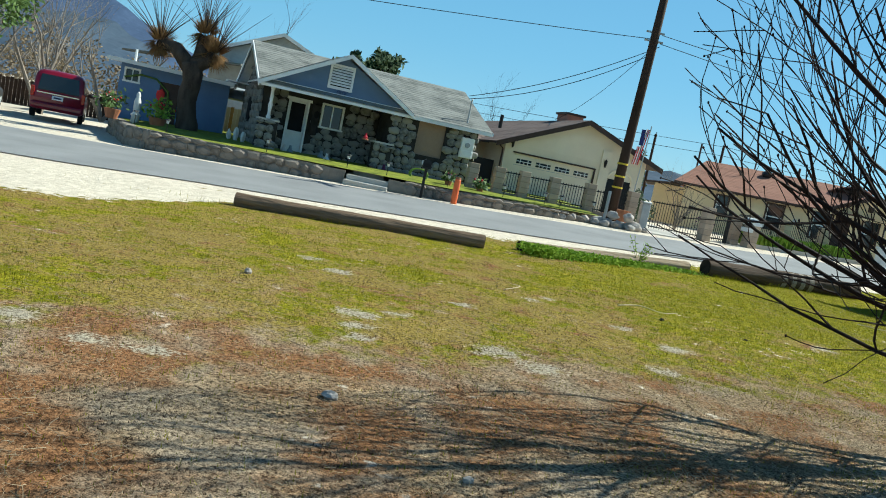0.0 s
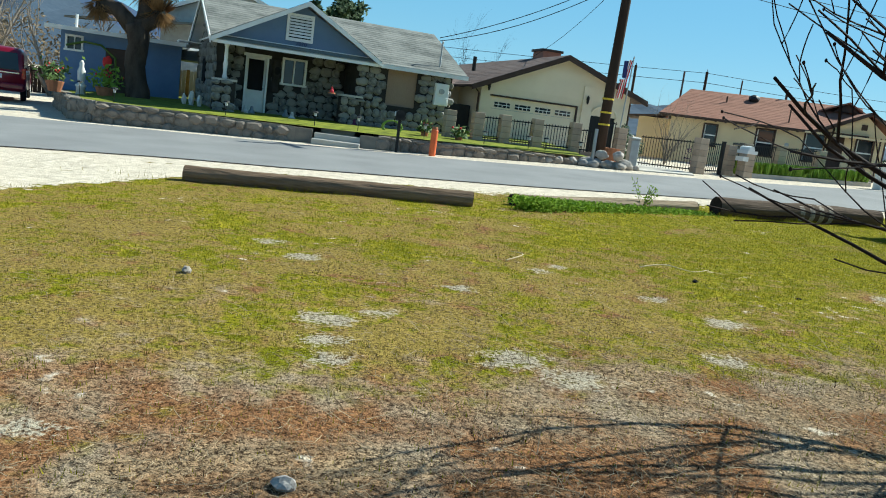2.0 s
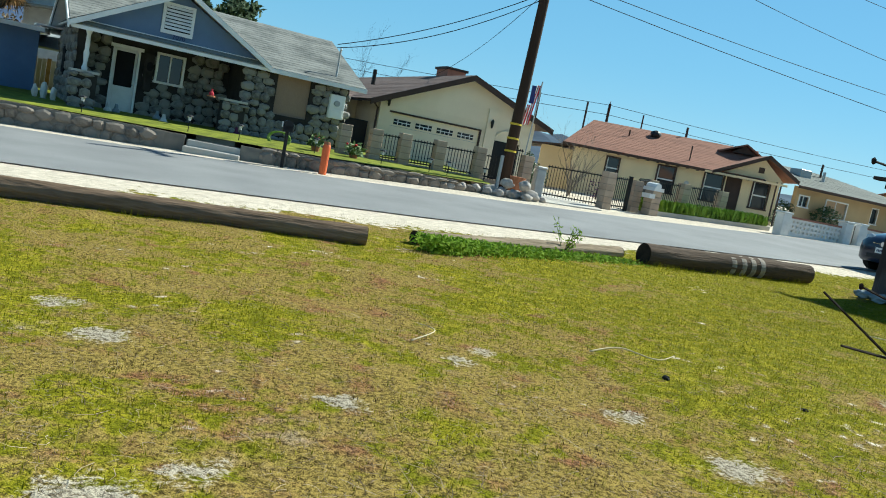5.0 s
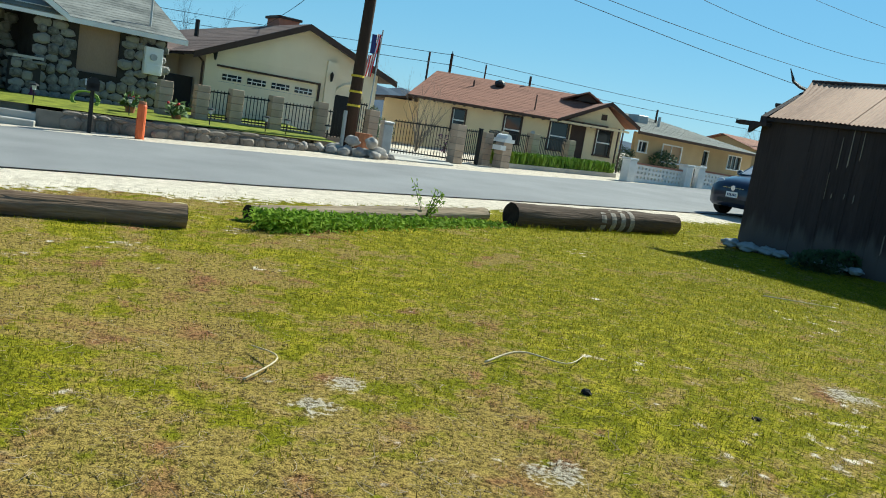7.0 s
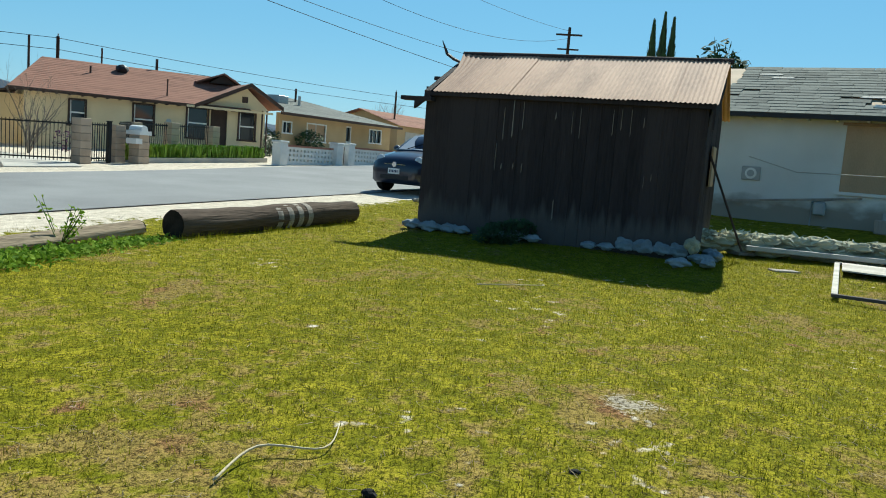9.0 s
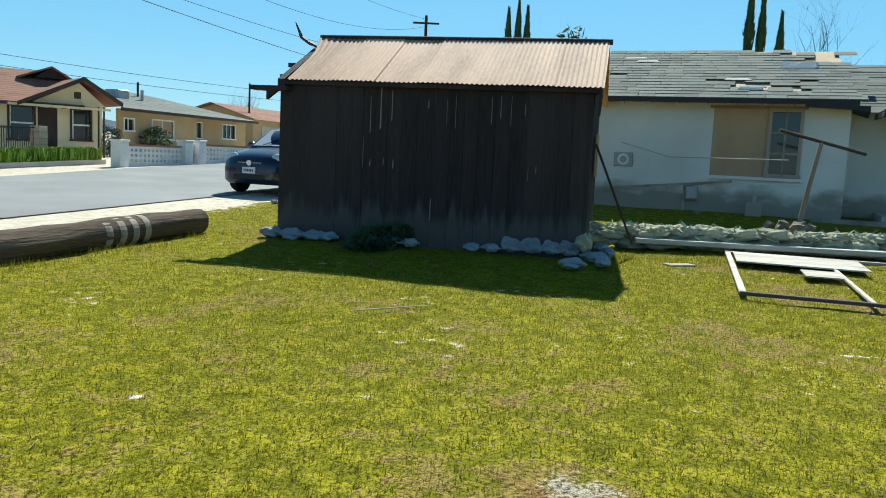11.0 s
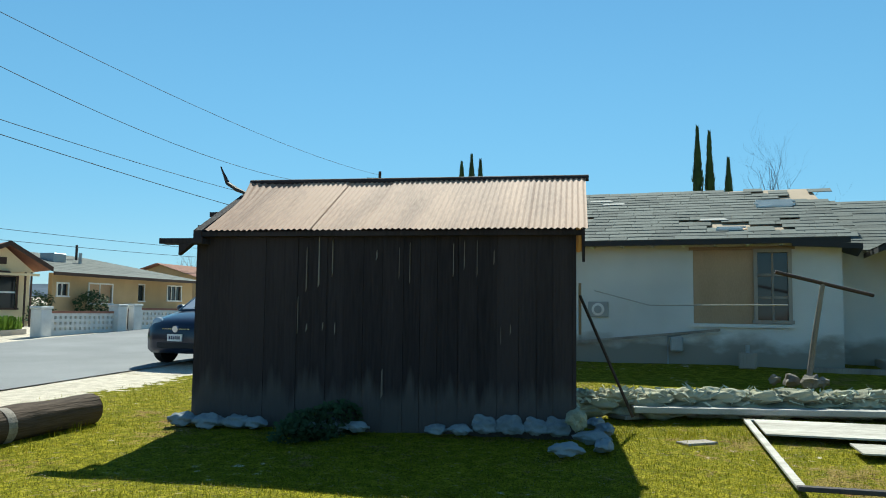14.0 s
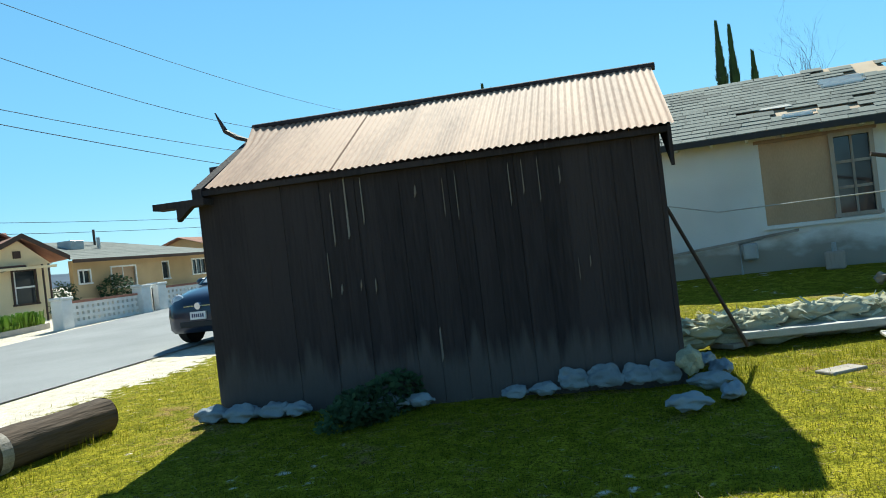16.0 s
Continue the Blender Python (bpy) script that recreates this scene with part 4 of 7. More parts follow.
g = thing("grey_house", "two-storey pale grey house with white trim", "house", (-14.6, 44.5, 0.4), 8)
part("wall", box(0, 7.5, 0, 7, 0, 4.6), "galv", g)
part("gable", prism([(-0.1, 4.6), (7.6, 4.6), (3.75, 6.1)], 0, 0.2), "galv", g)
part("roof", slab([(-0.5, -0.5, 4.45), (3.75, -0.5, 6.25), (3.75, 7.5, 6.25), (-0.5, 7.5, 4.45)], 0.18, slab([(3.75, -0.5, 6.25), (8, -0.5, 4.45), (8, 7.5, 4.45), (3.75, 7.5, 6.25)], 0.18)), "shingle_grey", g)
part("fascia", prism([(-0.5, 4.25), (3.75, 6.05), (8, 4.25), (8, 4.45), (3.75, 6.25), (-0.5, 4.45)], -0.56, -0.5), "white", g)
window(g, 5.3, 5.9, 4.2, 4.75, 0, "white", 0, 0)
window(g, 4.4, 5.1, 2.4, 3.2, 0, "white", 1, 0)
part("lower_roof", slab([(-4, -2.5, 3.5), (2.0, -2.5, 4.0), (2.0, 1, 4.2), (-4, 1, 3.7)], 0.1), "shingle_grey", g)
e = thing("satellite_dish", "dark round satellite dish on a bracket", "dish", (-9.9, 36.0, 3.4))
part("dish", blob(0.3, 0.08, 0.42, 0, 0, 2), "galv", e)
part("bracket", tube([(0, 0.05, 0), (0.2, 0.4, -0.6)], 0.025, 6), "galv", e)

# ---- garage house ----
def garage_house():
    h = thing("garage_house", "cream stucco house with brown gable roof and cream garage door", "house", (3.5, 34.5, 0.6), 15)
    ze = 2.3
    part("wall", wall_with_holes(-1.75, 4.9, -0.6, ze, 0, 0.2, [(-1.27, 2.47, 0, 1.93), (3.2, 4.35, 0, 1.7)]), "cream_stucco", h)
    part("wall", box(-1.75, -1.55, 0.2, 14, -0.6, ze), "cream_stucco", h)
    part("wall", box(4.7, 4.9, 0.2, 14, -0.6, ze), "cream_stucco", h)
    px, pz = 1.66, 3.95
    part("gable", prism([(-1.75, ze), (4.9, ze), (4.9, ze + 0.35), (px, pz - 0.1), (-1.75, ze + 0.1)], 0, 0.2), "cream_stucco", h)
    part("pilaster", box(2.7, 3.15, -0.1, 0.0, -0.6, ze + 0.55), "cream_stucco", h)
    bm = courses((-2.3, -0.45, ze - 0.05), (-2.3, 16, ze - 0.05), (px, -0.45, pz), (px, 16, pz), 16, 0.007)
    courses((5.5, 16, ze + 0.25), (5.5, -0.45, ze + 0.25), (px, 16, pz), (px, -0.45, pz), 16, 0.007, bm)
    lay_roof("roof", bm, "shingle_brown", h, "dark brown shingle roof")
    part("bargeboard", prism([(-2.3, ze - 0.25), (px, pz - 0.22), (px, pz), (-2.3, ze - 0.03)], -0.5, -0.43), "brown_trim", h)
    part("bargeboard", prism([(px, pz - 0.22), (5.5, ze + 0.05), (5.5, ze + 0.27), (px, pz)], -0.5, -0.43), "brown_trim", h)
    part("soffit", slab([(-2.28, -0.4, ze - 0.09), (px, -0.4, pz - 0.04), (px, 15.9, pz - 0.04), (-2.28, 15.9, ze - 0.09)], 0.05, slab([(px, -0.4, pz - 0.04), (5.45, -0.4, ze + 0.2), (5.45, 15.9, ze + 0.2), (px, 15.9, pz - 0.04)], 0.05)), "brown_trim", h)
    d = part("garage_door", box(-1.27, 2.47, 0.08, 0.13, 0, 1.93), "cream_stucco", h, "cream panelled garage door")
    for i in range(4):
        x = -1.1 + i * 0.9
        w_ = part("door_window", box(x, x + 0.68, 0.06, 0.085, 1.52, 1.72), "glass", d)
        part("grille", box(x, x + 0.68, 0.05, 0.058, 1.605, 1.635), "white", w_)
        for k in range(3):
            part("grille", box(x + 0.15 + k * 0.18, x + 0.18 + k * 0.18, 0.05, 0.058, 1.52, 1.605 if k % 2 else 1.72), "white", w_)
    for z in (0.48, 0.96, 1.44):
        part("panel_joint", box(-1.27, 2.47, 0.074, 0.08, z, z + 0.012), "galv", d)
    part("door_trim", box(-1.35, 2.55, -0.03, 0.02, 1.93, 2.0), "brown_trim", h)
    part("door_trim", box(2.47, 2.55, -0.03, 0.02, 0, 1.93), "brown_trim", h)
    for x in (-1.5, 2.87):
        l = part("wall_lamp", tube([(x, -0.2, 2.12), (x, -0.2, 2.22), (x, -0.2, 2.4), (x, -0.2, 2.48)], [0.03, 0.055, 0.065, 0.015], 6), "black_iron", h, "black wall lantern")
        part("bracket", box(x - 0.03, x + 0.03, -0.14, 0.0, 2.3, 2.4), "black_iron", l)
    part("arched_gate", box(3.2, 4.35, 0.05, 0.1, -0.1, 1.7), "black_iron", h, "dark arched iron gate")
    bm = tube([(3.2 + 0.575 - 0.62 * math.cos(a), -0.02, 1.65 + 0.5 * math.sin(a)) for a in [math.pi * k / 10 for k in range(11)]], 0.05, 6)
    part("arch_trim", bm, "cream_stucco", h)
    c = part("chimney", box(1.9, 2.75, 3.0, 4.2, 2.4, 4.3), "brick_red", h, "dark brick chimney")
    part("chimney_cap", box(1.82, 2.83, 2.92, 4.28, 4.3, 4.4), "brown_trim", c)
    part("roof_vent", tube([(-0.6, 5, 3.1), (-0.6, 5, 3.75)], 0.09, 8), "black_iron", h)
    part("side_wing", box(-5.5, -1.75, 3.0, 9, -0.6, 2.25), "cream_stucco", h)
    lay_roof("wing_roof", courses((-6, 2.4, 2.2), (-1.6, 2.4, 2.2), (-6, 6, 3.5), (-1.6, 6, 3.5), 12, 0.007), "shingle_brown", h)
    part("side_gate", box(-3.6, -1.8, 1.0, 1.08, -0.3, 1.45), "near_black", h, "black solid side gate")
    part("drain_pipe", tube([(-1.85, -0.05, -0.3), (-1.85, -0.05, 2.0), (-2.15, -0.3, 2.2)], 0.04, 6), "brown_trim", h)


garage_house()
FP = (5.9, 29.5)
FA = radians(15)


def fence_at(u):
    return FP[0] + u * math.cos(FA), FP[1] + u * math.sin(FA)


for u, zt in ((-5.53, 1.72), (-4.55, 1.76), (-3.6, 1.79), (-2.42, 1.8), (-1.0, 1.85), (0.75, 1.88)):
    block_pillar("block_pillar", (*fence_at(u), 0.6 if u < 0.5 else 0.5), 15, 0.36, zt - (0.6 if u < 0.5 else 0.5), "block", "tan concrete block fence pillar", "pillar", "pillars of the front fence")
for u0, u1 in ((-4.37, -3.78), (-3.42, -2.6), (-2.24, -1.18), (-0.82, -0.1)):
    iron_panel("picket_fence", fence_at(u0), fence_at(u1), 0.85, 0.87, 0.83, "black iron picket fence panel between block pillars", "front fence panels")
bm = slab([(*fence_at(-5.6), 0.92), (*fence_at(0.5), 0.9), (fence_at(0.5)[0] - 0.04, fence_at(0.5)[1] + 0.15, 0.9), (fence_at(-5.6)[0] - 0.04, fence_at(-5.6)[1] + 0.15, 0.92)], 0.6)
tagged(part("fence_kerb", bm, "block"), "low tan block footing of the front fence", "wall", kind="structure")
iron_panel("garden_gate", fence_at(-0.1), fence_at(0.55), 0.7, 0.7, 1.35, "ornate black iron garden gate beside the pole", "iron gates", spacing=0.09)

e = thing("flag", "striped red and white flag with blue corner on a thin pole", "flag", (7.35, 33.2, 0.6))
part("flag_pole", tube([(0, 0, 0), (0.15, 0, 4.1)], 0.025, 6), "galv", e)
for k in range(7):
    bm = bmesh.new()
    for s_ in range(7):
        y0 = -0.02 * math.sin(s_ * 1.3 + k * 0.4)
        bm.verts.new((0.12 - 0.04 * k - 0.03 * s_, y0 + 0.03 * math.sin(k * 1.5), 3.95 - 0.25 * s_))
        bm.verts.new((0.12 - 0.04 * (k + 1) - 0.03 * s_, y0 + 0.03 * math.sin(k * 1.5 + 1.5), 3.93 - 0.25 * s_))
    bm.verts.ensure_lookup_table()
    for s_ in range(6):
        if k > 3 and s_ < 3:
            continue
        bm.faces.new((bm.verts[2 * s_], bm.verts[2 * s_ + 1], bm.verts[2 * s_ + 3], bm.verts[2 * s_ + 2]))
    bmesh.ops.solidify(bm, geom=bm.faces[:], thickness=0.008)
    part("stripe", bm, "flag_red" if k % 2 == 0 else "white", e)
part("canton", box(-0.2, -0.04, -0.03, 0.03, 3.25, 3.9), "flag_blue", e)

# utility pole
e = thing("utility_pole", "dark wooden utility pole with yellow bands at its foot", "pole", (5.72, 28.6, ground_z(5.72, 28.6)), 0)
part("pole", tube([(0, 0, -0.5), (0.06, 0, 3), (0.12, 0, 6), (0.2, 0, 10.6)], [0.19, 0.17, 0.155, 0.125], 14), "pole_wood", e, smooth=True)
for z in (1.35, 1.75, 2.2):
    part("band", tube([(0.03, 0, z), (0.03, 0, z + 0.06)], 0.192, 14), "yellow", e)
part("conduit", tube([(-0.2, -0.12, -0.1), (-0.2, -0.12, 1.2)], 0.06, 8), "galv", e)
arm = part("crossarm", box(-1.1, 1.1, -0.06, 0.06, 9.4, 9.52), "pole_wood", e, at=pose(0.18, 0, 0, 0, 0, -60))
for x in (-1.0, -0.5, 0.5, 1.0):
    part("insulator", tube([(x, 0, 9.52), (x, 0, 9.7)], [0.05, 0.03], 8), "galv", arm)
for z in (6.9, 6.6):
    part("bracket", box(-0.2, 0.45, -0.03, 0.03, z, z + 0.06), "galv", e)
e = thing("utility_box", "pale green metal utility pedestal", "box", (7.15, 29.7, ground_z(7.15, 29.7)), 12)
part("body", box(-0.17, 0.17, -0.14, 0.14, -0.1, 0.95, 0.03), "galv", e)
part("lid", box(-0.19, 0.19, -0.16, 0.16, 0.95, 1.05, 0.03), "galv", e)
e = thing("planter_box", "brown metal planter barrel beside the pole", "planter", (6.15, 28.6, 0.5), 10)
part("body", tube([(0, 0, 0), (0, 0, 0.6), (0, 0, 0.65)], [0.24, 0.28, 0.29], 12), "clay", e)
rng = random.Random(12)
for x, y, r in ((4.2, 27.3, 0.24), (4.65, 27.5, 0.26), (5.1, 27.5, 0.3), (5.0, 27.25, 0.2), (5.45, 27.4, 0.26), (5.3, 27.15, 0.22), (5.75, 27.25, 0.26), (6.0, 27.55, 0.24), (6.35, 27.35, 0.3), (6.2, 27.1, 0.2), (6.6, 27.7, 0.2), (6.8, 27.55, 0.15), (5.6, 27.5, 0.24), (6.1, 27.3, 0.26), (3.8, 27.05, 0.2)):
    z = ground_z(x, y) + r * 0.45
    if (x, y) in ((5.6, 27.5), (6.1, 27.3)):
        z += 0.3
    e = thing("boulder", "rounded pale grey boulder piled round the pole", "boulder", (x, y, z), rng.uniform(0, 180), "boulders round the pole")
    r *= 0.86
    part("rock", blob(r, r * 0.75, r * 0.68, 0.2, rng.randint(0, 99), 3), "rock", e, smooth=True)
# ---- yellow house ----
def yellow_house():
    h = thing("yellow_house", "pale yellow stucco bungalow with reddish brown shingle roof", "house", (18.0, 37.7, 1.0), -15)
    ze = 1.98
    holes = [(-5.44, -4.9, 0.75, 1.68), (-3.1, -2.35, 0.6, 1.75), (-1.0, -0.18, 0.62, 1.83), (-0.04, 0.66, 0.05, 1.85), (1.18, 1.85, 0.7, 1.82)]
    part("wall", wall_with_holes(-7.0, 2.3, -0.5, ze + 0.1, 0, 0.2, holes), "yellow_stucco", h)
    part("wall", box(2.1, 2.3, 0.2, 7, -0.5, ze + 0.1), "yellow_stucco", h)
    part("wall", box(-7.0, -6.8, 0.2, 7, -0.5, ze + 0.1), "yellow_stucco", h)
    part("wing", box(-8.5, -7.0, 1.2, 6, -0.5, 1.75), "yellow_stucco", h, "low side wing")
    for i, (a, b, c, d) in enumerate(holes):
        if i != 3:
            window(h, a, b, c, d, 0, "brown_trim", 0, 0)
            part("sash_bar", box(a, b, 0.03, 0.06, (c + d) / 2 - 0.03, (c + d) / 2 + 0.03), "white", h)
            part("sash_bar", box(a + 0.02, a + 0.06, 0.03, 0.06, c, d), "white", h)
    part("door", box(-0.04, 0.66, 0.06, 0.12, 0.05, 1.85), "brown_trim", h, "dark iron screen door")
    bm = courses((-7.6, -0.5, ze - 0.02), (1.5, -0.5, ze - 0.02), (-6.2, 3.4, 3.45), (1.9, 3.4, 3.45), 18, 0.007)
    courses((-7.6, 7.4, ze - 0.02), (-7.6, -0.5, ze - 0.02), (-6.2, 3.45, 3.45), (-6.2, 3.4, 3.45), 14, 0.007, bm)
    courses((2.4, 7.4, ze), (-7.6, 7.4, ze), (1.9, 3.4, 3.45), (-6.2, 3.4, 3.45), 12, 0.007, bm)
    lay_roof("roof", bm, "shingle_red", h, "reddish brown shingle roof")
    part("wing_roof", slab([(-9.0, 0.6, 1.75), (-7.2, 0.6, 1.95), (-7.2, 6.2, 1.95), (-9.0, 6.2, 1.75)], 0.08), "brown_trim", h)
    part("fascia", box(-7.6, 1.5, -0.54, -0.5, ze - 0.12, ze), "brown_trim", h)
    for i in range(20):
        x = -7.3 + i * 0.45
        part("rafter_tail", box(x, x + 0.06, -0.48, 0.0, ze - 0.14, ze - 0.04), "brown_trim", h)
    part("gable", prism([(-0.4, ze), (2.35, ze), (1.35, 2.85)], -0.35, -0.2), "yellow_stucco", h, "front gable with small vent")
    part("vent", box(1.15, 1.4, -0.38, -0.34, 2.25, 2.5), "brown_trim", h)
    part("gable_roof", slab([(-0.9, -0.75, ze - 0.02), (1.4, -0.75, 3.05), (1.4, 3.4, 3.05), (-0.9, 3.4, ze - 0.02)], 0.1, slab([(1.4, -0.75, 3.05), (2.85, -0.75, ze + 0.2), (2.85, 3.4, ze + 0.2), (1.4, 3.4, 3.05)], 0.1)), "shingle_red", h)
    part("bargeboard", prism([(1.4, 2.9), (2.85, ze + 0.05), (2.85, ze + 0.22), (1.4, 3.07)], -0.8, -0.75), "brown_trim", h)
    part("bargeboard", prism([(-0.9, ze - 0.15), (1.4, 2.9), (1.4, 3.07), (-0.9, ze)], -0.8, -0.75), "brown_trim", h)
    part("upper_gable", prism([(0.4, 3.1), (1.6, 3.1), (1.0, 3.5)], 2.2, 2.4), "brown_trim", h)
    part("upper_roof", slab([(-0.2, 2.0, 3.1), (1.0, 2.0, 3.58), (1.0, 4.5, 3.5), (-0.2, 4.5, 3.1)], 0.08, slab([(1.0, 2.0, 3.58), (1.85, 2.0, 3.1), (1.85, 4.5, 3.1), (1.0, 4.5, 3.5)], 0.08)), "shingle_red", h)
    for x in (1.95, 2.15):
        part("porch_post", tube([(x, -0.7, -0.4), (x, -0.7, ze)], 0.035, 6), "brown_trim", h)
    part("porch_beam", box(-1.2, 2.4, -0.75, -0.68, ze - 0.14, ze - 0.05), "yellow_stucco", h)
    part("porch_slab", box(-1.2, 2.3, -0.9, 0, -0.5, 0.03), "concrete", h)
    for x, y, z0, z1, r in ((-6.6, 5.0, 2.4, 4.4, 0.05), (-3.5, 6.5, 2.5, 4.4, 0.04), (-1.6, 3.6, 3.2, 3.95, 0.06), (-4.5, 2.0, 2.8, 3.2, 0.04)):
        part("vent_pipe", tube([(x, y, z0), (x, y, z1)], r, 8), "brown_trim", h)
    part("roof_turbine", blob(0.28, 0.28, 0.2, 0.1, 4, 2, (-3.2, 2.6, 3.25)), "near_black", h)
    part("service_mast", tube([(-1.8, 0.2, 1.9), (-1.8, 0.2, 2.9)], 0.03, 6), "brown_trim", h)
    part("meter", tube([(-1.75, -0.1, 1.2), (-1.75, 0.0, 1.2)], 0.1, 10), "galv", h)


yellow_house()
YP, YA = (9.5, 29.5), radians(20)


def yfence(u, off=0.0):
    return YP[0] + u * math.cos(YA) - off * math.sin(YA), YP[1] + u * math.sin(YA) + off * math.cos(YA)


for u, off, h in ((-0.05, 0, 1.25), (1.55, 0.4, 1.1), (3.0, 1.2, 1.2), (4.75, 1.3, 1.25), (6.9, 1.4, 1.2)):
    x, y = yfence(u, off)
    block_pillar("block_pillar", (x, y, ground_z(x, y)), 20, 0.38, h, "block", "tan concrete block pillar of the street fence", "pillar", "pillars of the street fence")
x, y = yfence(1.95, -0.1)
mb = block_pillar("mailbox_pillar", (x, y, ground_z(x, y)), 20, 0.42, 0.85, "block", "tan block pillar carrying a white mailbox", "mailbox", "")
part("mailbox", tube([(-0.05, -0.25, 1.0), (-0.05, 0.25, 1.0)], 0.13, 8), "white", mb, "white metal mailbox")
part("mailbox_base", box(-0.25, 0.2, -0.28, 0.28, 0.85, 0.97), "white", mb)
part("newspaper_box", box(-0.42, -0.18, -0.3, 0.1, 0.58, 0.74), "white", mb)
for (u0, o0), (u1, o1), g in (((-1.5, 1.5), (-0.28, 0.1), "swing_gate"), ((0.16, 0.05), (1.0, 0.15), "garden_gate"), ((1.75, 0.5), (2.8, 1.1), "picket_fence"), ((3.2, 1.2), (4.55, 1.3), "picket_fence"), ((4.95, 1.3), (6.7, 1.4), "picket_fence")):
    (xa, ya), (xb, yb) = yfence(u0, o0), yfence(u1, o1)
    za, zb = ground_z(xa, ya), ground_z(xb, yb)
    lift = 0.04 if "gate" in g else 0.25
    iron_panel(g, (xa, ya), (xb, yb), za + lift, zb + lift, 1.1 if "gate" in g else 0.95, "black iron picket " + ("gate standing by the driveway" if "gate" in g else "fence panel over the hedge"), "street fence panels", spacing=0.1)
e = thing("gate_post", "dark steel gate post", "post", (*yfence(1.05, 0.15), 0.6), 20)
part("post", box(-0.05, 0.05, -0.05, 0.05, 0, 1.25), "black_iron", e)
part("cap", box(-0.06, 0.06, -0.06, 0.06, 1.25, 1.28), "black_iron", e)
rng = random.Random(5)
bm = bmesh.new()
for _ in range(3600):
    u, o = rng.uniform(2.3, 8.3), rng.uniform(0.1, 1.0)
    x, y = yfence(u, o)
    z = ground_z(x, y) + 0.05
    h = rng.uniform(0.2, 0.66)
    a = rng.uniform(0, 6.28)
    dx, dy = 0.2 * math.cos(a), 0.2 * math.sin(a)
    w = Vector((-math.sin(a), math.cos(a), 0)) * 0.022
    p0, p1, p2 = Vector((x, y, z)), Vector((x + dx * 0.4, y + dy * 0.4, z + h * 0.8)), Vector((x + dx * 1.4, y + dy * 1.4, z + h * 0.8))
    bm.faces.new([bm.verts.new(v) for v in (p0 - w, p0 + w, p1 + w, p1 - w)])
    bm.faces.new([bm.verts.new(v) for v in (p1 - w, p1 + w, p2)])
tagged(part("hedge", bm, "leaf_bright"), "bed of bright green strap-leaved plants along the fence", "hedge", kind="stuff")
(xa, ya), (xb, yb) = yfence(2.2, 0.05), yfence(8.4, 0.05)
tagged(part("bed_kerb", slab([(xa, ya, ground_z(xa, ya) + 0.16), (xb, yb, ground_z(xb, yb) + 0.16), (xb - 0.04, yb + 0.12, ground_z(xb, yb) + 0.16), (xa - 0.04, ya + 0.12, ground_z(xa, ya) + 0.16)], 0.4), "concrete"), "low concrete kerb of a plant bed", "kerb", kind="structure")
bm = slab([(6.9, 27.6, 0.575), (8.9, 28.0, 0.64), (9.2, 29.2, 0.66), (8.6, 36, 0.73), (7.3, 36, 0.69), (7.5, 30, 0.62)], 0.3)
tagged(part("driveway", bm, "concrete"), "pale concrete driveway leading through the gate", "driveway", kind="structure")
leafy("shrub", (8.1, 34.2, 0.7), 0.6, 0.5, 0.55, 500, 0.08, "leaf_dark", "dark rounded evergreen shrub by the driveway", "shrub", 3)
leafy("conifer_shrub", (7.7, 33.6, 0.7), 0.3, 0.3, 0.75, 600, 0.06, "leaf_dark", "narrow dark conifer by the driveway", "shrub", 4)
leafy("shrub", (20.5, 37.0, 1.0), 0.5, 0.5, 0.5, 400, 0.08, "leaf_dark", "dark green shrub by the bungalow corner", "shrub", 5)


def twig_tree(name, at, height, n_main, spread, levels, material, label, r0=0.05, seed=0, lean=(0, 0), droop=0.0, category="tree", kids=(4, 6), start=0.25):
    """A bare branching tree."""
    rng = random.Random(seed)
    e = thing(name, label, category, at)
    trunk_bm, twig_bm = bmesh.new(), bmesh.new()

    def grow(p, d, length, r, level):
        pts, rad = [p.copy()], [r]
        q, dd = p.copy(), d.copy()
        n = 6
        for i in range(n):
            dd = (dd + Vector((rng.gauss(0, 0.13), rng.gauss(0, 0.13), rng.gauss(0, 0.09) + (0.07 if level else 0.0) - droop))).normalized()
            q = q + dd * length / n
            pts.append(q.copy())
            rad.append(max(0.0018, r * (1 - 0.75 * (i + 1) / n)))
        tube(pts, rad, 6 if r > 0.02 else 4, trunk_bm if level < 2 else twig_bm)
        if level >= levels:
            return
        for _ in range(rng.randint(*kids)):
            k = rng.randint(max(1, int(n * start)), n)
            side = Vector((rng.gauss(0, 1), rng.gauss(0, 1), rng.gauss(0.25, 0.6))).normalized()
            nd = (dd * 0.75 + side * spread).normalized()
            grow(pts[k], nd, length * rng.uniform(0.4, 0.68), rad[k] * 0.62, level + 1)

    for i in range(n_main):
        a = 2 * math.pi * i / max(1, n_main) + rng.uniform(-0.4, 0.4)
        t = 0.0 if n_main == 1 else rng.uniform(0.25, 0.6)
        grow(Vector((0, 0, 0)), Vector((math.cos(a) * t + lean[0], math.sin(a) * t + lean[1], 1)).normalized(), height * rng.uniform(0.7, 0.9), r0 * rng.uniform(0.7, 1.0), 0)
    part("trunk", trunk_bm, material, e)
    tagged(part("twig_spray", twig_bm, material, e), kind="stuff")
    return e


twig_tree("bare_shrub", (9.6, 34.0, 0.7), 2.4, 6, 0.6, 2, "bark_pale", "bare grey twiggy shrub before the yellow bungalow", 0.04, 21)
leafy("rose_bush", (11.3, 35.5, 0.8), 0.5, 0.4, 0.4, 120, 0.07, "purple", "dark red leaved garden bush", "shrub", 9)


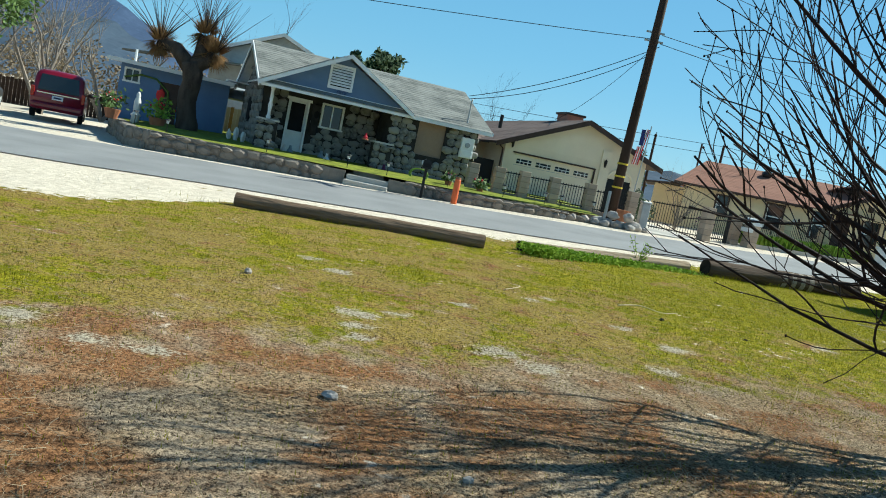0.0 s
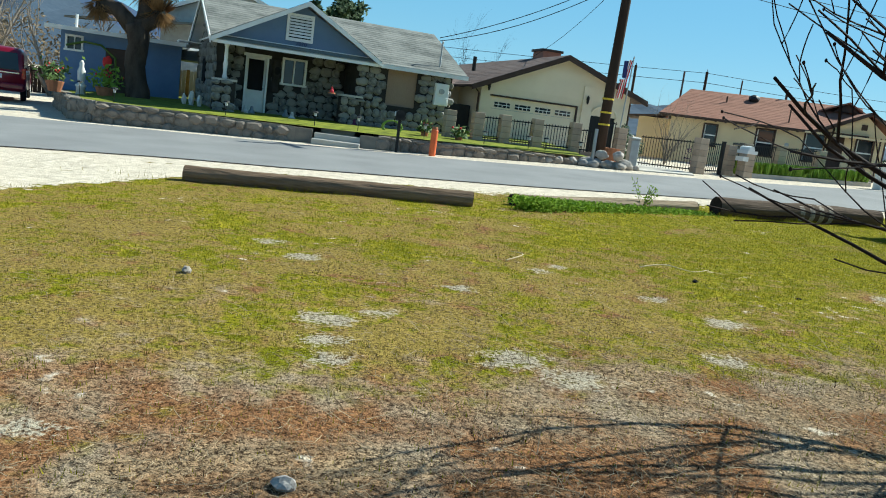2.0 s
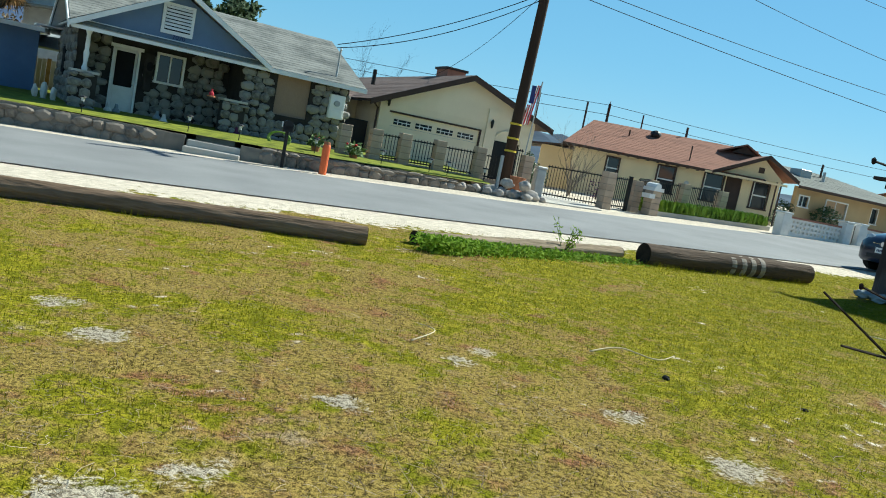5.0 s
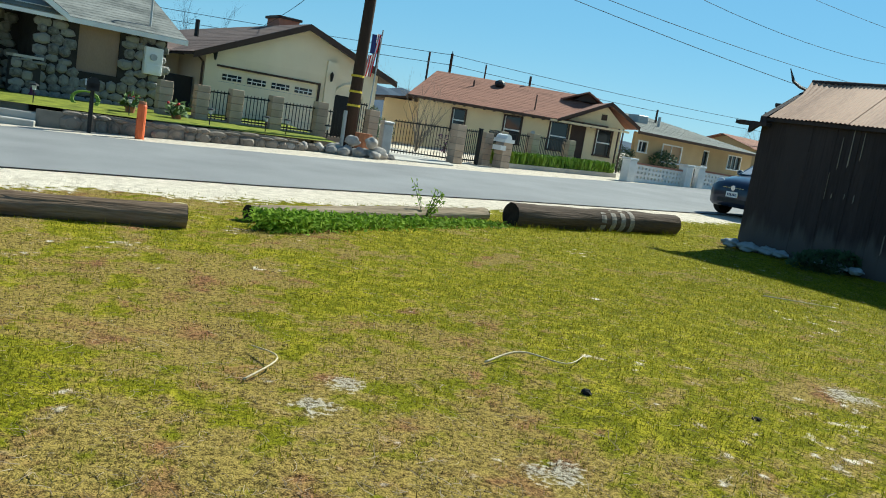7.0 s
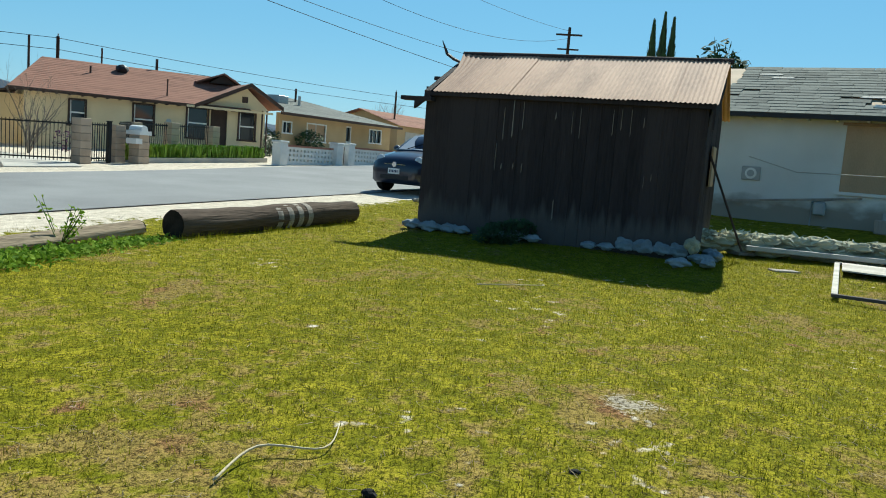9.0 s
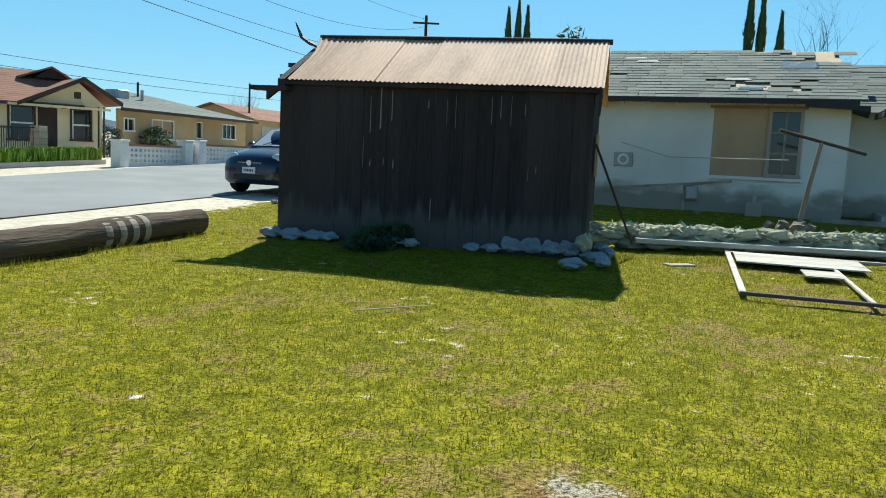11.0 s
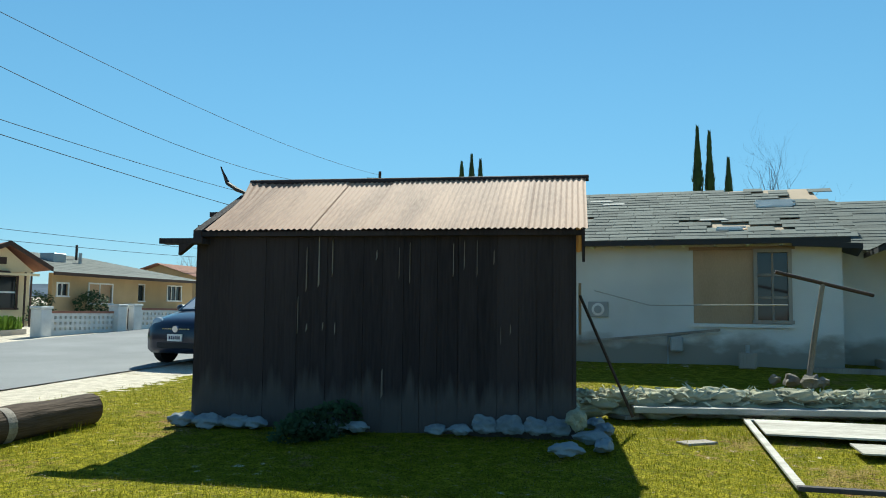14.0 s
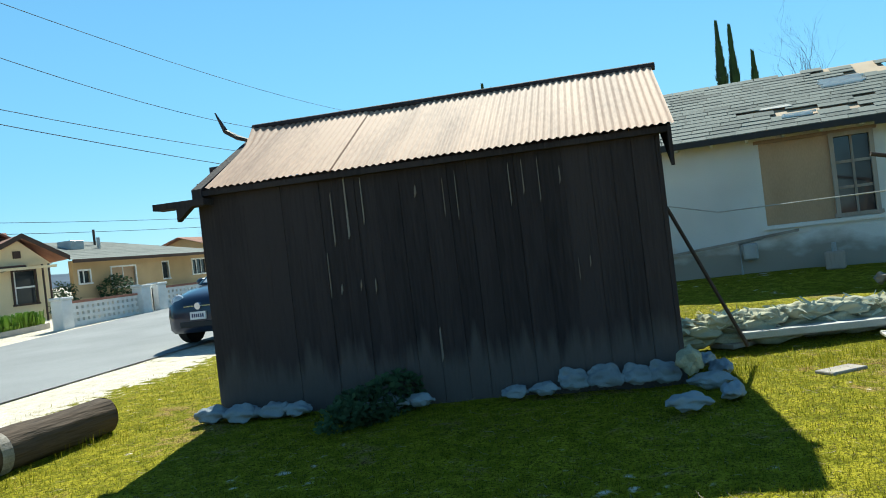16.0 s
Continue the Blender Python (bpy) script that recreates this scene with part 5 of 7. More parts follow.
# ---- white pierced block wall and tan house ----
def pierced_wall(u0, u1, p, ang, h, group):
    e = thing("block_wall", "low white painted pierced block wall with red brick coping", "wall", (p[0] + u0 * math.cos(ang), p[1] + u0 * math.sin(ang), 0.87 + 0.03 * u0), math.degrees(ang), group)
    L = u1 - u0
    holes = []
    nx = int(L / 0.2)
    for r in range(3):
        for i in range(nx):
            x = (i + 0.5) * L / nx
            z = 0.17 + r * 0.17
            holes.append((x - 0.05, x + 0.05, z, z + 0.09))
    cols = bmesh.new()
    zs = [0.17, 0.26, 0.34, 0.43, 0.51, 0.60]
    box(0, L, 0, 0.15, -0.4, 0.17, bm=cols)
    for a, b in ((0.26, 0.34), (0.43, 0.51), (0.60, 0.68)):
        box(0, L, 0, 0.15, a, b, bm=cols)
    part("wall_course", cols, "white_block", e)
    me = None
    for a, b in ((0.17, 0.26), (0.34, 0.43), (0.51, 0.60)):
        for i in range(nx):
            x = i * L / nx
            if me is None:
                pk = part("block_web", box(0, 0.11, 0.01, 0.14, 0, 0.09), "white_block", e)
                me = pk.data
            else:
                pk = new("block_web", me)
                pk.parent = e
            pk.matrix_basis = Matrix.Translation((x, 0, a))
    part("coping", box(0, L, -0.02, 0.17, 0.68, 0.75), "brick_red", e, "red brick coping")


BA = radians(14)
BP = (16.8, 30.9)
pierced_wall(0.3, 3.1, BP, BA, 0.7, "pierced block walls")
pierced_wall(4.25, 9.5, BP, BA, 0.7, "pierced block walls")
for u in (0.1, 3.3, 4.05):
    x, y = BP[0] + u * math.cos(BA), BP[1] + u * math.sin(BA)
    e = thing("wall_pillar", "white painted block wall pillar", "pillar", (x, y, ground_z(x, y)), 14, "white wall pillars")
    part("shaft", box(-0.2, 0.2, -0.2, 0.2, -0.3, 0.8, 0.02), "white_block", e)
    part("cap", box(-0.23, 0.23, -0.23, 0.23, 0.8, 0.88, 0.02), "white_block", e)
e = thing("fence_gate", "small dark metal gate in the white wall", "gate", (BP[0] + 3.5, BP[1] + 0.88, 0.98), 14)
for k in range(4):
    part("bar", box(0.1 * k, 0.1 * k + 0.02, 0, 0.02, 0.05, 0.75), "brown_trim", e)


def tan_house():
    h = thing("tan_house", "tan stucco house with grey hip roof and white windows", "house", (28.4, 43.2, 1.35), 15)
    ze = 1.95
    part("wall", wall_with_holes(0, 6.3, -0.5, ze, 0, 0.2, [(0.75, 2.0, 0.78, 1.58), (4.0, 5.2, 0.85, 1.6)]), "tan_stucco", h)
    part("wall", wall_with_holes(-5.6, 0, -0.5, ze - 0.1, -1.2, -1.0, [(-3.4, -1.9, 0.6, 1.45), (-5.3, -4.7, 0.9, 1.4)]), "tan_stucco", h)
    part("wall", box(-0.2, 0.0, -1.0, 0.2, -0.5, ze), "tan_stucco", h)
    part("wall", box(6.1, 6.3, 0.2, 9, -0.5, ze), "tan_stucco", h)
    window(h, 0.75, 2.0, 0.78, 1.58, 0, "white", 0, 2)
    window(h, 4.0, 5.2, 0.85, 1.6, 0, "white", 0, 2)
    window(h, -3.4, -1.9, 0.6, 1.45, -1.2, "white", 0, 1, "plywood")
    window(h, -5.3, -4.7, 0.9, 1.4, -1.2, "white", 0, 1)
    bm = courses((-6.2, -1.8, ze - 0.1), (0.4, -1.8, ze - 0.1), (-4, 3.5, 3.05), (0.5, 3.5, 3.05), 12, 0.007)
    courses((0.4, -1.8, ze - 0.1), (6.9, -0.5, ze), (0.5, 3.5, 3.05), (2.0, 3.6, 3.0), 12, 0.007, bm)
    courses((6.9, -0.5, ze), (6.9, 9, ze), (2.0, 3.6, 3.0), (2.0, 5.2, 3.0), 12, 0.007, bm)
    lay_roof("roof", bm, "shingle_grey", h, "grey shingle hip roof")
    part("fascia", box(-6.2, 0.4, -1.85, -1.8, ze - 0.22, ze - 0.08), "brown_trim", h)
    part("fascia", slab([(0.4, -1.82, ze - 0.08), (6.9, -0.52, ze + 0.02), (6.9, -0.47, ze + 0.02), (0.4, -1.77, ze - 0.08)], 0.14), "brown_trim", h)
    v = part("roof_vent", tube([(-1.5, 1.0, 2.4), (-1.5, 1.0, 3.0)], 0.08, 8), "galv", h)
    part("cooler", box(-3.2, -2.4, 1.0, 1.8, 2.3, 2.9, 0.03), "galv", h)
    part("vent_pipe", tube([(-0.4, 2.2, 2.7), (-0.4, 2.2, 3.5)], 0.06, 8), "brown_trim", h)


tan_house()
leafy("round_shrub", (25.2, 40.6, 1.25), 0.85, 0.7, 0.65, 900, 0.09, "leaf_dark", "dark clipped rounded shrub before the tan house", "shrub", 11)
leafy("shrub", (22.4, 40.0, 1.15), 0.65, 0.5, 0.65, 500, 0.09, "leaf_dark", "dark leafy shrub before the tan house", "shrub", 12)
h = thing("far_house", "distant low house with reddish roof", "house", (37.5, 47.5, 1.7), 15)
part("wall", box(0, 9, 0, 6, -0.5, 1.9), "tan_stucco", h)
lay_roof("roof", courses((-0.5, -0.5, 1.85), (9.5, -0.5, 1.85), (-0.5, 3, 2.9), (9.5, 3, 2.9), 10, 0.007), "shingle_red", h)
part("roof", slab([(-0.5, 3, 2.88), (9.5, 3, 2.88), (9.5, 6.5, 1.85), (-0.5, 6.5, 1.85)], 0.08), "shingle_red", h)
for x in (0, 8.9):
    part("gable", prism([(0, 1.9), (6, 1.9), (3, 2.8)], 0, 0.1), "tan_stucco", h, at=Matrix.Translation((x + 0.1, 0, 0)) @ Matrix.Rotation(radians(90), 4, "Z"))
part("garage_door", box(1.0, 3.4, -0.05, 0.02, 0, 1.5), "concrete", h)


# ---- cars ----
def loft(rings, bm=None, closed=True):
    bm = bm or bmesh.new()
    vs = [[bm.verts.new(p) for p in r] for r in rings]
    n = len(vs[0])
    for r0, r1 in zip(vs, vs[1:]):
        for i in range(n if closed else n - 1):
            bm.faces.new((r0[i], r0[(i + 1) % n], r1[(i + 1) % n], r1[i]))
    if closed:
        bm.faces.new(vs[0][::-1])
        bm.faces.new(vs[-1])
    return bm


def section(x, w, z0, z1, wt):
    """A rounded cross-section at x."""
    m = z0 + (z1 - z0) * 0.55
    half = [(w * 0.86, z0), (w * 0.98, z0 + (z1 - z0) * 0.12), (w, m), (w * 0.97, z1 - (z1 - z0) * 0.18), (wt, z1 - 0.02), (wt * 0.6, z1 + 0.01), (wt * 0.2, z1 + 0.02)]
    return [(x, y, z) for y, z in half] + [(x, -y, z) for y, z in half[::-1]]


def wheel(parent, x, y, r, side):
    t = part("wheel", tube([(x, y - 0.1 * side, r), (x, y + 0.04 * side, r), (x, y + 0.09 * side, r)], [r, r, r * 0.9], 20), "rubber", parent)
    part("rim", tube([(x, y + 0.06 * side, r), (x, y + 0.1 * side, r)], [r * 0.62, r * 0.5], 14), "galv", t)


def compact_car(at, turn):
    """Nose towards -x."""
    c = thing("compact_car", "small dark blue rounded hatchback parked beside the street", "car", at, turn)
    st = [(-1.77, 0.5, 0.3, 0.62, 0.4), (-1.7, 0.68, 0.22, 0.76, 0.55), (-1.5, 0.78, 0.2, 0.86, 0.62), (-1.1, 0.81, 0.2, 0.95, 0.66), (-0.8, 0.815, 0.2, 1.0, 0.7), (0.0, 0.815, 0.2, 1.03, 0.72), (1.0, 0.815, 0.2, 1.05, 0.72), (1.5, 0.79, 0.25, 1.03, 0.68), (1.76, 0.68, 0.35, 0.9, 0.55)]
    part("body", loft([section(*s) for s in st]), "car_blue", c, "glossy dark blue body", smooth=True)
    ca = [(-0.85, 0.68, 1.0, 1.01, 0.62), (-0.3, 0.68, 1.0, 1.38, 0.55), (0.1, 0.69, 1.0, 1.47, 0.55), (0.7, 0.69, 1.0, 1.48, 0.55), (1.2, 0.68, 1.0, 1.4, 0.52), (1.55, 0.64, 0.98, 1.05, 0.5)]
    cab = part("cabin", loft([section(*s) for s in ca]), "car_blue", c, smooth=True)
    # pale lens glass here paints the sky's reflection into the windscreen
    part("windscreen", slab([(-0.83, -0.58, 1.045), (-0.25, -0.5, 1.415), (-0.25, 0.5, 1.415), (-0.83, 0.58, 1.045)], 0.015), "lamp", cab, "windscreen with a sky reflection in its pale colour")
    for s in (-1, 1):
        part("side_window", slab([(-0.45, s * 0.69, 1.06), (0.9, s * 0.69, 1.06), (0.85, s * 0.6, 1.37), (-0.15, s * 0.6, 1.37)], 0.012), "glass", cab)
        part("headlight", blob(0.08, 0.14, 0.14, 0, 0, 2, (-1.57, s * 0.55, 0.74)), "lamp", c)
        part("driving_lamp", blob(0.05, 0.07, 0.07, 0, 0, 2, (-1.7, s * 0.5, 0.57)), "lamp", c)
        part("mirror", blob(0.09, 0.11, 0.07, 0, 0, 2, (-0.5, s * 0.86, 1.06)), "car_blue", c)
        for x in (-1.15, 1.15):
            wheel(c, x, s * 0.7, 0.29, s)
    part("grille", box(-1.78, -1.7, -0.42, 0.42, 0.3, 0.42, 0.02), "near_black", c)
    part("chrome_bar", box(-1.77, -1.7, -0.3, 0.3, 0.655, 0.675), "chrome", c)
    part("badge", tube([(-1.7, 0, 0.67), (-1.79, 0, 0.66)], 0.06, 12), "chrome", c)
    pl = part("licence_plate", box(-1.8, -1.77, -0.16, 0.16, 0.44, 0.57), "plate", c)
    for i in range(6):
        part("plate_mark", box(-1.803, -1.8, -0.12 + i * 0.043, -0.095 + i * 0.043, 0.475, 0.535), "ink", pl)
    for s in (-1, 1):
        part("wiper", tube([(-0.85, s * 0.3, 1.06), (-0.6, s * 0.3 - 0.28, 1.2)], 0.01, 4), "near_black", c)


compact_car((15.05, 21.3, 0.69), 12)


def big_suv(at, turn):
    """Tail towards -x."""
    c = thing("suv", "large dark red sport utility vehicle seen from behind on the drive", "car", at, turn)
    st = [(-2.6, 0.92, 0.42, 1.05, 0.88), (-2.5, 0.98, 0.35, 1.12, 0.92), (-1, 1.0, 0.32, 1.14, 0.94), (1.0, 1.0, 0.32, 1.14, 0.94), (1.6, 0.99, 0.35, 1.12, 0.9), (2.5, 0.94, 0.4, 1.0, 0.8), (2.65, 0.8, 0.5, 0.85, 0.6)]
    part("body", loft([section(*s) for s in st]), "car_red", c, "glossy dark red body", smooth=True)
    ca = [(-2.55, 0.9, 1.05, 1.1, 0.85), (-2.42, 0.88, 1.05, 1.82, 0.74), (-2.0, 0.88, 1.05, 1.93, 0.74), (0.2, 0.88, 1.05, 1.95, 0.74), (0.8, 0.87, 1.05, 1.85, 0.72), (1.5, 0.85, 1.05, 1.14, 0.72)]
    cab = part("cabin", loft([section(*s) for s in ca]), "car_red", c, smooth=True)
    part("rear_window", slab([(-2.58, -0.74, 1.14), (-2.46, -0.66, 1.74), (-2.46, 0.66, 1.74), (-2.58, 0.74, 1.14)], 0.02), "glass", cab, "dark tinted rear window")
    for s in (-1, 1):
        part("side_window", slab([(-2.2, s * 0.92, 1.18), (1.0, s * 0.92, 1.18), (0.6, s * 0.81, 1.76), (-2.2, s * 0.81, 1.76)], 0.02), "glass", cab)
        part("tail_light", box(-2.64, -2.5, s * 0.9 - 0.07, s * 0.9 + 0.07, 0.82, 1.22, 0.02), "tail", c)
        part("roof_rail", tube([(-2.2, s * 0.66, 1.98), (0.3, s * 0.66, 2.0)], 0.025, 6), "near_black", c)
        part("mirror", blob(0.1, 0.14, 0.1, 0, 0, 2, (1.0, s * 1.1, 1.2)), "near_black", c)
        for x in (-1.6, 1.6):
            wheel(c, x, s * 0.88, 0.4, s)
    part("chrome_strip", box(-2.64, -2.58, -0.75, 0.75, 1.0, 1.04), "chrome", c)
    pl = part("licence_plate", box(-2.64, -2.6, -0.2, 0.2, 0.8, 0.96), "plate", c)
    part("plate_mark", box(-2.645, -2.64, -0.14, 0.14, 0.85, 0.91), "ink", pl)
    part("bumper", box(-2.72, -2.5, -0.93, 0.93, 0.42, 0.64, 0.05), "car_red", c)


big_suv((-16.95, 33.6, -0.02), 114)
c = thing("sedan", "dark parked sedan with red tail lights beyond the drive", "car", (-21.5, 35.0, -0.15), 112)
part("body", loft([section(*s) for s in [(-2.2, 0.8, 0.3, 0.9, 0.7), (-1.9, 0.88, 0.22, 1.0, 0.75), (1.8, 0.88, 0.22, 0.9, 0.75), (2.2, 0.75, 0.3, 0.75, 0.6)]]), "near_black", c, smooth=True)
part("cabin", loft([section(*s) for s in [(-1.7, 0.75, 0.9, 0.98, 0.65), (-1.0, 0.75, 0.9, 1.4, 0.55), (0.2, 0.75, 0.9, 1.42, 0.55), (1.0, 0.75, 0.85, 0.92, 0.6)]]), "glass", c, smooth=True)
for s in (-1, 1):
    part("tail_light", box(-2.22, -2.05, s * 0.7 - 0.13, s * 0.7 + 0.13, 0.7, 0.9, 0.02), "tail", c)
    for x in (-1.35, 1.35):
        wheel(c, x, s * 0.78, 0.32, s)

# ---- shed ----
def shed():
    ang = -68
    h = thing("wooden_shed", "blackened old plank shed with a rusty corrugated tin roof", "shed", (9.6, 16.2, 0.48), ang)
    rng = random.Random(2)
    L, D, ze, zr = 4.3, 3.0, 2.12, 2.86
    x = 0.0
    while x < L - 0.02:
        w = min(rng.uniform(0.14, 0.24), L - x)
        y = rng.uniform(-0.005, 0.005)
        z0 = rng.uniform(-0.16, -0.1)
        b = part("plank", box(x, x + w - rng.uniform(0.0015, 0.005), y, y + 0.024, z0, ze + 0.04), "old_wood", h)
        x += w
    for y0 in (D - 0.025,):
        part("back_wall", box(0, L, y0, D, -0.2, ze), "old_wood", h)
    part("inner_lining", box(0.03, L - 0.03, 0.045, 0.06, -0.1, ze), "old_wood", h)
    for xx in (0.0, L - 0.025):
        y = 0.03
        while y < D:
            w = min(rng.uniform(0.15, 0.22), D - y)
            zt = ze + (zr - ze) * (1 - abs(y + w / 2 - D / 2) / (D / 2)) - 0.06
            part("plank", box(xx, xx + 0.025, y, y + w - 0.008, -0.1, zt), "old_wood", h)
            y += w
    # daylight through the gaps between planks, put in as thin pale slivers
    for x, z0, z1, w in ((1.32, 1.45, 1.95, 0.012), (1.46, 1.5, 2.08, 0.018), (1.62, 1.62, 2.05, 0.01), (1.23, 0.98, 1.4, 0.008), (1.33, 1.0, 1.1, 0.018), (1.52, 1.02, 1.12, 0.014), (1.66, 0.98, 1.12, 0.012), (2.12, 1.8, 1.92, 0.02), (2.38, 1.6, 1.95, 0.01), (2.5, 1.55, 2.0, 0.007), (2.98, 1.62, 2.0, 0.012), (3.1, 1.7, 2.02, 0.012), (3.24, 1.62, 2.02, 0.009), (3.42, 1.75, 1.92, 0.016), (2.2, 0.3, 0.62, 0.02), (3.5, 0.9, 1.1, 0.008), (3.6, 1.0, 1.12, 0.012)):
        part("bare_streak", prism([(x, z0), (x + w, z0 + 0.04), (x + w * 0.8, z1), (x + 0.2 * w, z1 - 0.03)], -0.016, 0.0), "slit_light", h)
    # roof sheets
    ym = D / 2
    n = 7
    over = 0.12
    k = (zr - ze) / ym
    x0, x1 = 0.14, L + 0.08
    for side in (0, 1):
        for i in range(n):
            a, b = x0 + (x1 - x0) * i / n, x0 + (x1 - x0) * (i + 1) / n + 0.04
            bm = bmesh.new()
            m, rows = 40, 6
            grid = []
            dz = 0.006 * (i % 2)
            lap = rng.uniform(-0.02, 0.02)
            for r in range(rows + 1):
                t = r / rows
                line = []
                for q in range(m + 1):
                    x = a + (b - a) * q / m
                    s = t * (ym + over + lap)
                    y = -over - lap + s if side == 0 else D + over - s
                    z = ze - k * over + k * s + 0.075 + 0.009 * math.sin(x * 2 * math.pi / 0.066) + dz
                    xx = x
                    if side == 0 and i == 0:
                        lift = max(0.0, t - 0.6) * max(0.0, 1 - (x - a) / 0.3)
                        xx -= 0.18 * lift * 2.2
                        z += 0.1 * lift * lift * 2
                    line.append(bm.verts.new((xx, y, z)))
                grid.append(line)
            for r0, r1 in zip(grid, grid[1:]):
                for q in range(m):
                    bm.faces.new((r0[q], r0[q + 1], r1[q + 1], r1[q]))
            part("tin_sheet", bm, "tin", h, smooth=True)
    part("curled_corner", tube([(0.1, ym - 0.35, zr - 0.12), (-0.08, ym - 0.3, zr - 0.05), (-0.22, ym - 0.28, zr + 0.04), (-0.32, ym - 0.28, zr + 0.26)], [0.02, 0.03, 0.03, 0.008], 5), "brown_trim", h, "curled torn tin corner")
    part("ridge_cap", tube([(-0.02, ym + 0.02, zr + 0.085), (L + 0.16, ym + 0.02, zr + 0.085)], 0.042, 8), "old_wood", h)
    bm = box(0.05, L + 0.06, -0.09, 0.0, ze - 0.05, ze + 0.0)
    part("eave_purlin", bm, "old_wood", h)
    part("gable_wall", prism([(0, ze), (ym, zr - 0.05), (D, ze)], 0, 0.007), "old_wood", h, at=Matrix.Translation((L - 0.0, 0, 0)) @ Matrix.Rotation(radians(90), 4, "Z"))
    part("bargeboard", slab([(L + 0.06, -0.12, ze + 0.0), (L + 0.09, -0.12, ze + 0.0), (L + 0.09, ym, zr + 0.04), (L + 0.06, ym, zr + 0.04)], 0.34), "old_wood", h)
    part("purlin", box(-0.36, 0.16, -0.2, 0.0, ze - 0.14, ze - 0.08), "old_wood", h, "projecting eave pole")
    part("purlin", box(-0.14, 0.5, 0.28, 0.36, ze + 0.05, ze + 0.12), "old_wood", h)
    part("purlin", box(-0.2, 0.5, 0.7, 0.78, ze + 0.27, ze + 0.33), "old_wood", h)
    part("rafter", slab([(0.0, -0.1, ze + 0.02), (0.1, -0.1, ze + 0.02), (0.1, ym, zr + 0.02), (0.0, ym, zr + 0.02)], 0.1), "old_wood", h)
    part("bracket", prism([(-0.12, ze - 0.27), (0.04, ze - 0.142), (-0.12, ze - 0.142)], -0.2, -0.12), "old_wood", h)
    part("side_window_board", box(L + 0.03, L + 0.06, 0.9, 1.5, 1.0, 1.6), "plywood", h)
    part("leaning_pole", tube([(L + 0.04, 0.6, 1.45), (L + 0.62, 0.7, 0.1)], 0.018, 6), "brown_trim", h)


shed()


def bag_mesh(name, material, seed, slump=0.2):
    bm = blob(0.28, 0.15, 0.08, 0.2, seed, 4, freq=1.6)
    for v in bm.verts:
        k = abs(v.co.x) / 0.3
        v.co.z *= 1 - 0.35 * k * k
        w = noise.noise(Vector((v.co.x * 9, v.co.y * 16, seed * 3.0 + v.co.z * 16)))
        v.co.z += 0.035 * w * (0.5 + k)
        v.co.y += 0.02 * noise.noise(Vector((v.co.x * 14, seed, v.co.z * 18)))
        v.co.y *= 1 + 0.25 * k
    me = bpy.data.meshes.new(name)
    bm.to_mesh(me)
    bm.free()
    for p in me.polygons:
        p.use_smooth = True
    me.materials.append(M[material])
    return me


BAGS = [bag_mesh("sandbag", "bag", s) for s in (1, 2, 3, 4, 5)]
BLUE = [bag_mesh("sandbag", "bag_blue", s) for s in (6, 7, 8)]
rng = random.Random(4)
SB0, SB1 = Vector((12.3, 13.2)), Vector((15.9, 7.2))
for layer in range(3):
    n = 15 - layer
    for i in range(n):
        t = (i + 0.5 + 0.3 * layer + rng.uniform(-0.12, 0.12)) / 15.5
        p = SB0.lerp(SB1, t)
        z = ground_z(*p) + 0.07 + 0.095 * layer + rng.uniform(-0.015, 0.02)
        ob = new("sandbag", rng.choice(BAGS))
        tagged(ob, "slumped pale torn woven sandbag in a low row", "sandbag", "row of sandbags")
        ob.matrix_basis = pose(p.x + rng.uniform(-0.06, 0.06), p.y, z, rng.uniform(-8, 8), rng.uniform(-7, 7), -59 + rng.uniform(-9, 9)) @ Matrix.Diagonal((1, 1.15, 1.05, 1))
# loose fringe of torn cloth on the row
bm = bmesh.new()
for _ in range(900):
    p = SB0.lerp(SB1, rng.uniform(0.0, 1.0))
    z = ground_z(*p) + rng.uniform(0.2, 0.35)
    a = rng.uniform(0, 6.28)
    c = Vector((p.x + rng.uniform(-0.22, 0.1), p.y + rng.uniform(-0.1, 0.1), z))
    d = Vector((math.cos(a), math.sin(a), rng.uniform(-0.6, 0.8))) * rng.uniform(0.04, 0.13)
    w = d.orthogonal().normalized() * rng.uniform(0.005, 0.03)
    bm.faces.new([bm.verts.new(v) for v in (c - w, c + w, c + d + w * 0.3, c + d - w * 0.3)])
M["threads"] = mat("torn_threads", (0.68, 0.68, 0.52), (0.4, 0.4, 0.28), 6, 0.95)
tagged(part("torn_cloth", bm, "threads"), "ragged pale threads of torn sandbag cloth", "cloth", kind="stuff")
SHD = Matrix.Translation((9.6, 16.2, 0)) @ Matrix.Rotation(radians(-68), 4, "Z")


def by_shed(u, v):
    p = SHD @ Vector((u, v, 0))
    return p.x, p.y


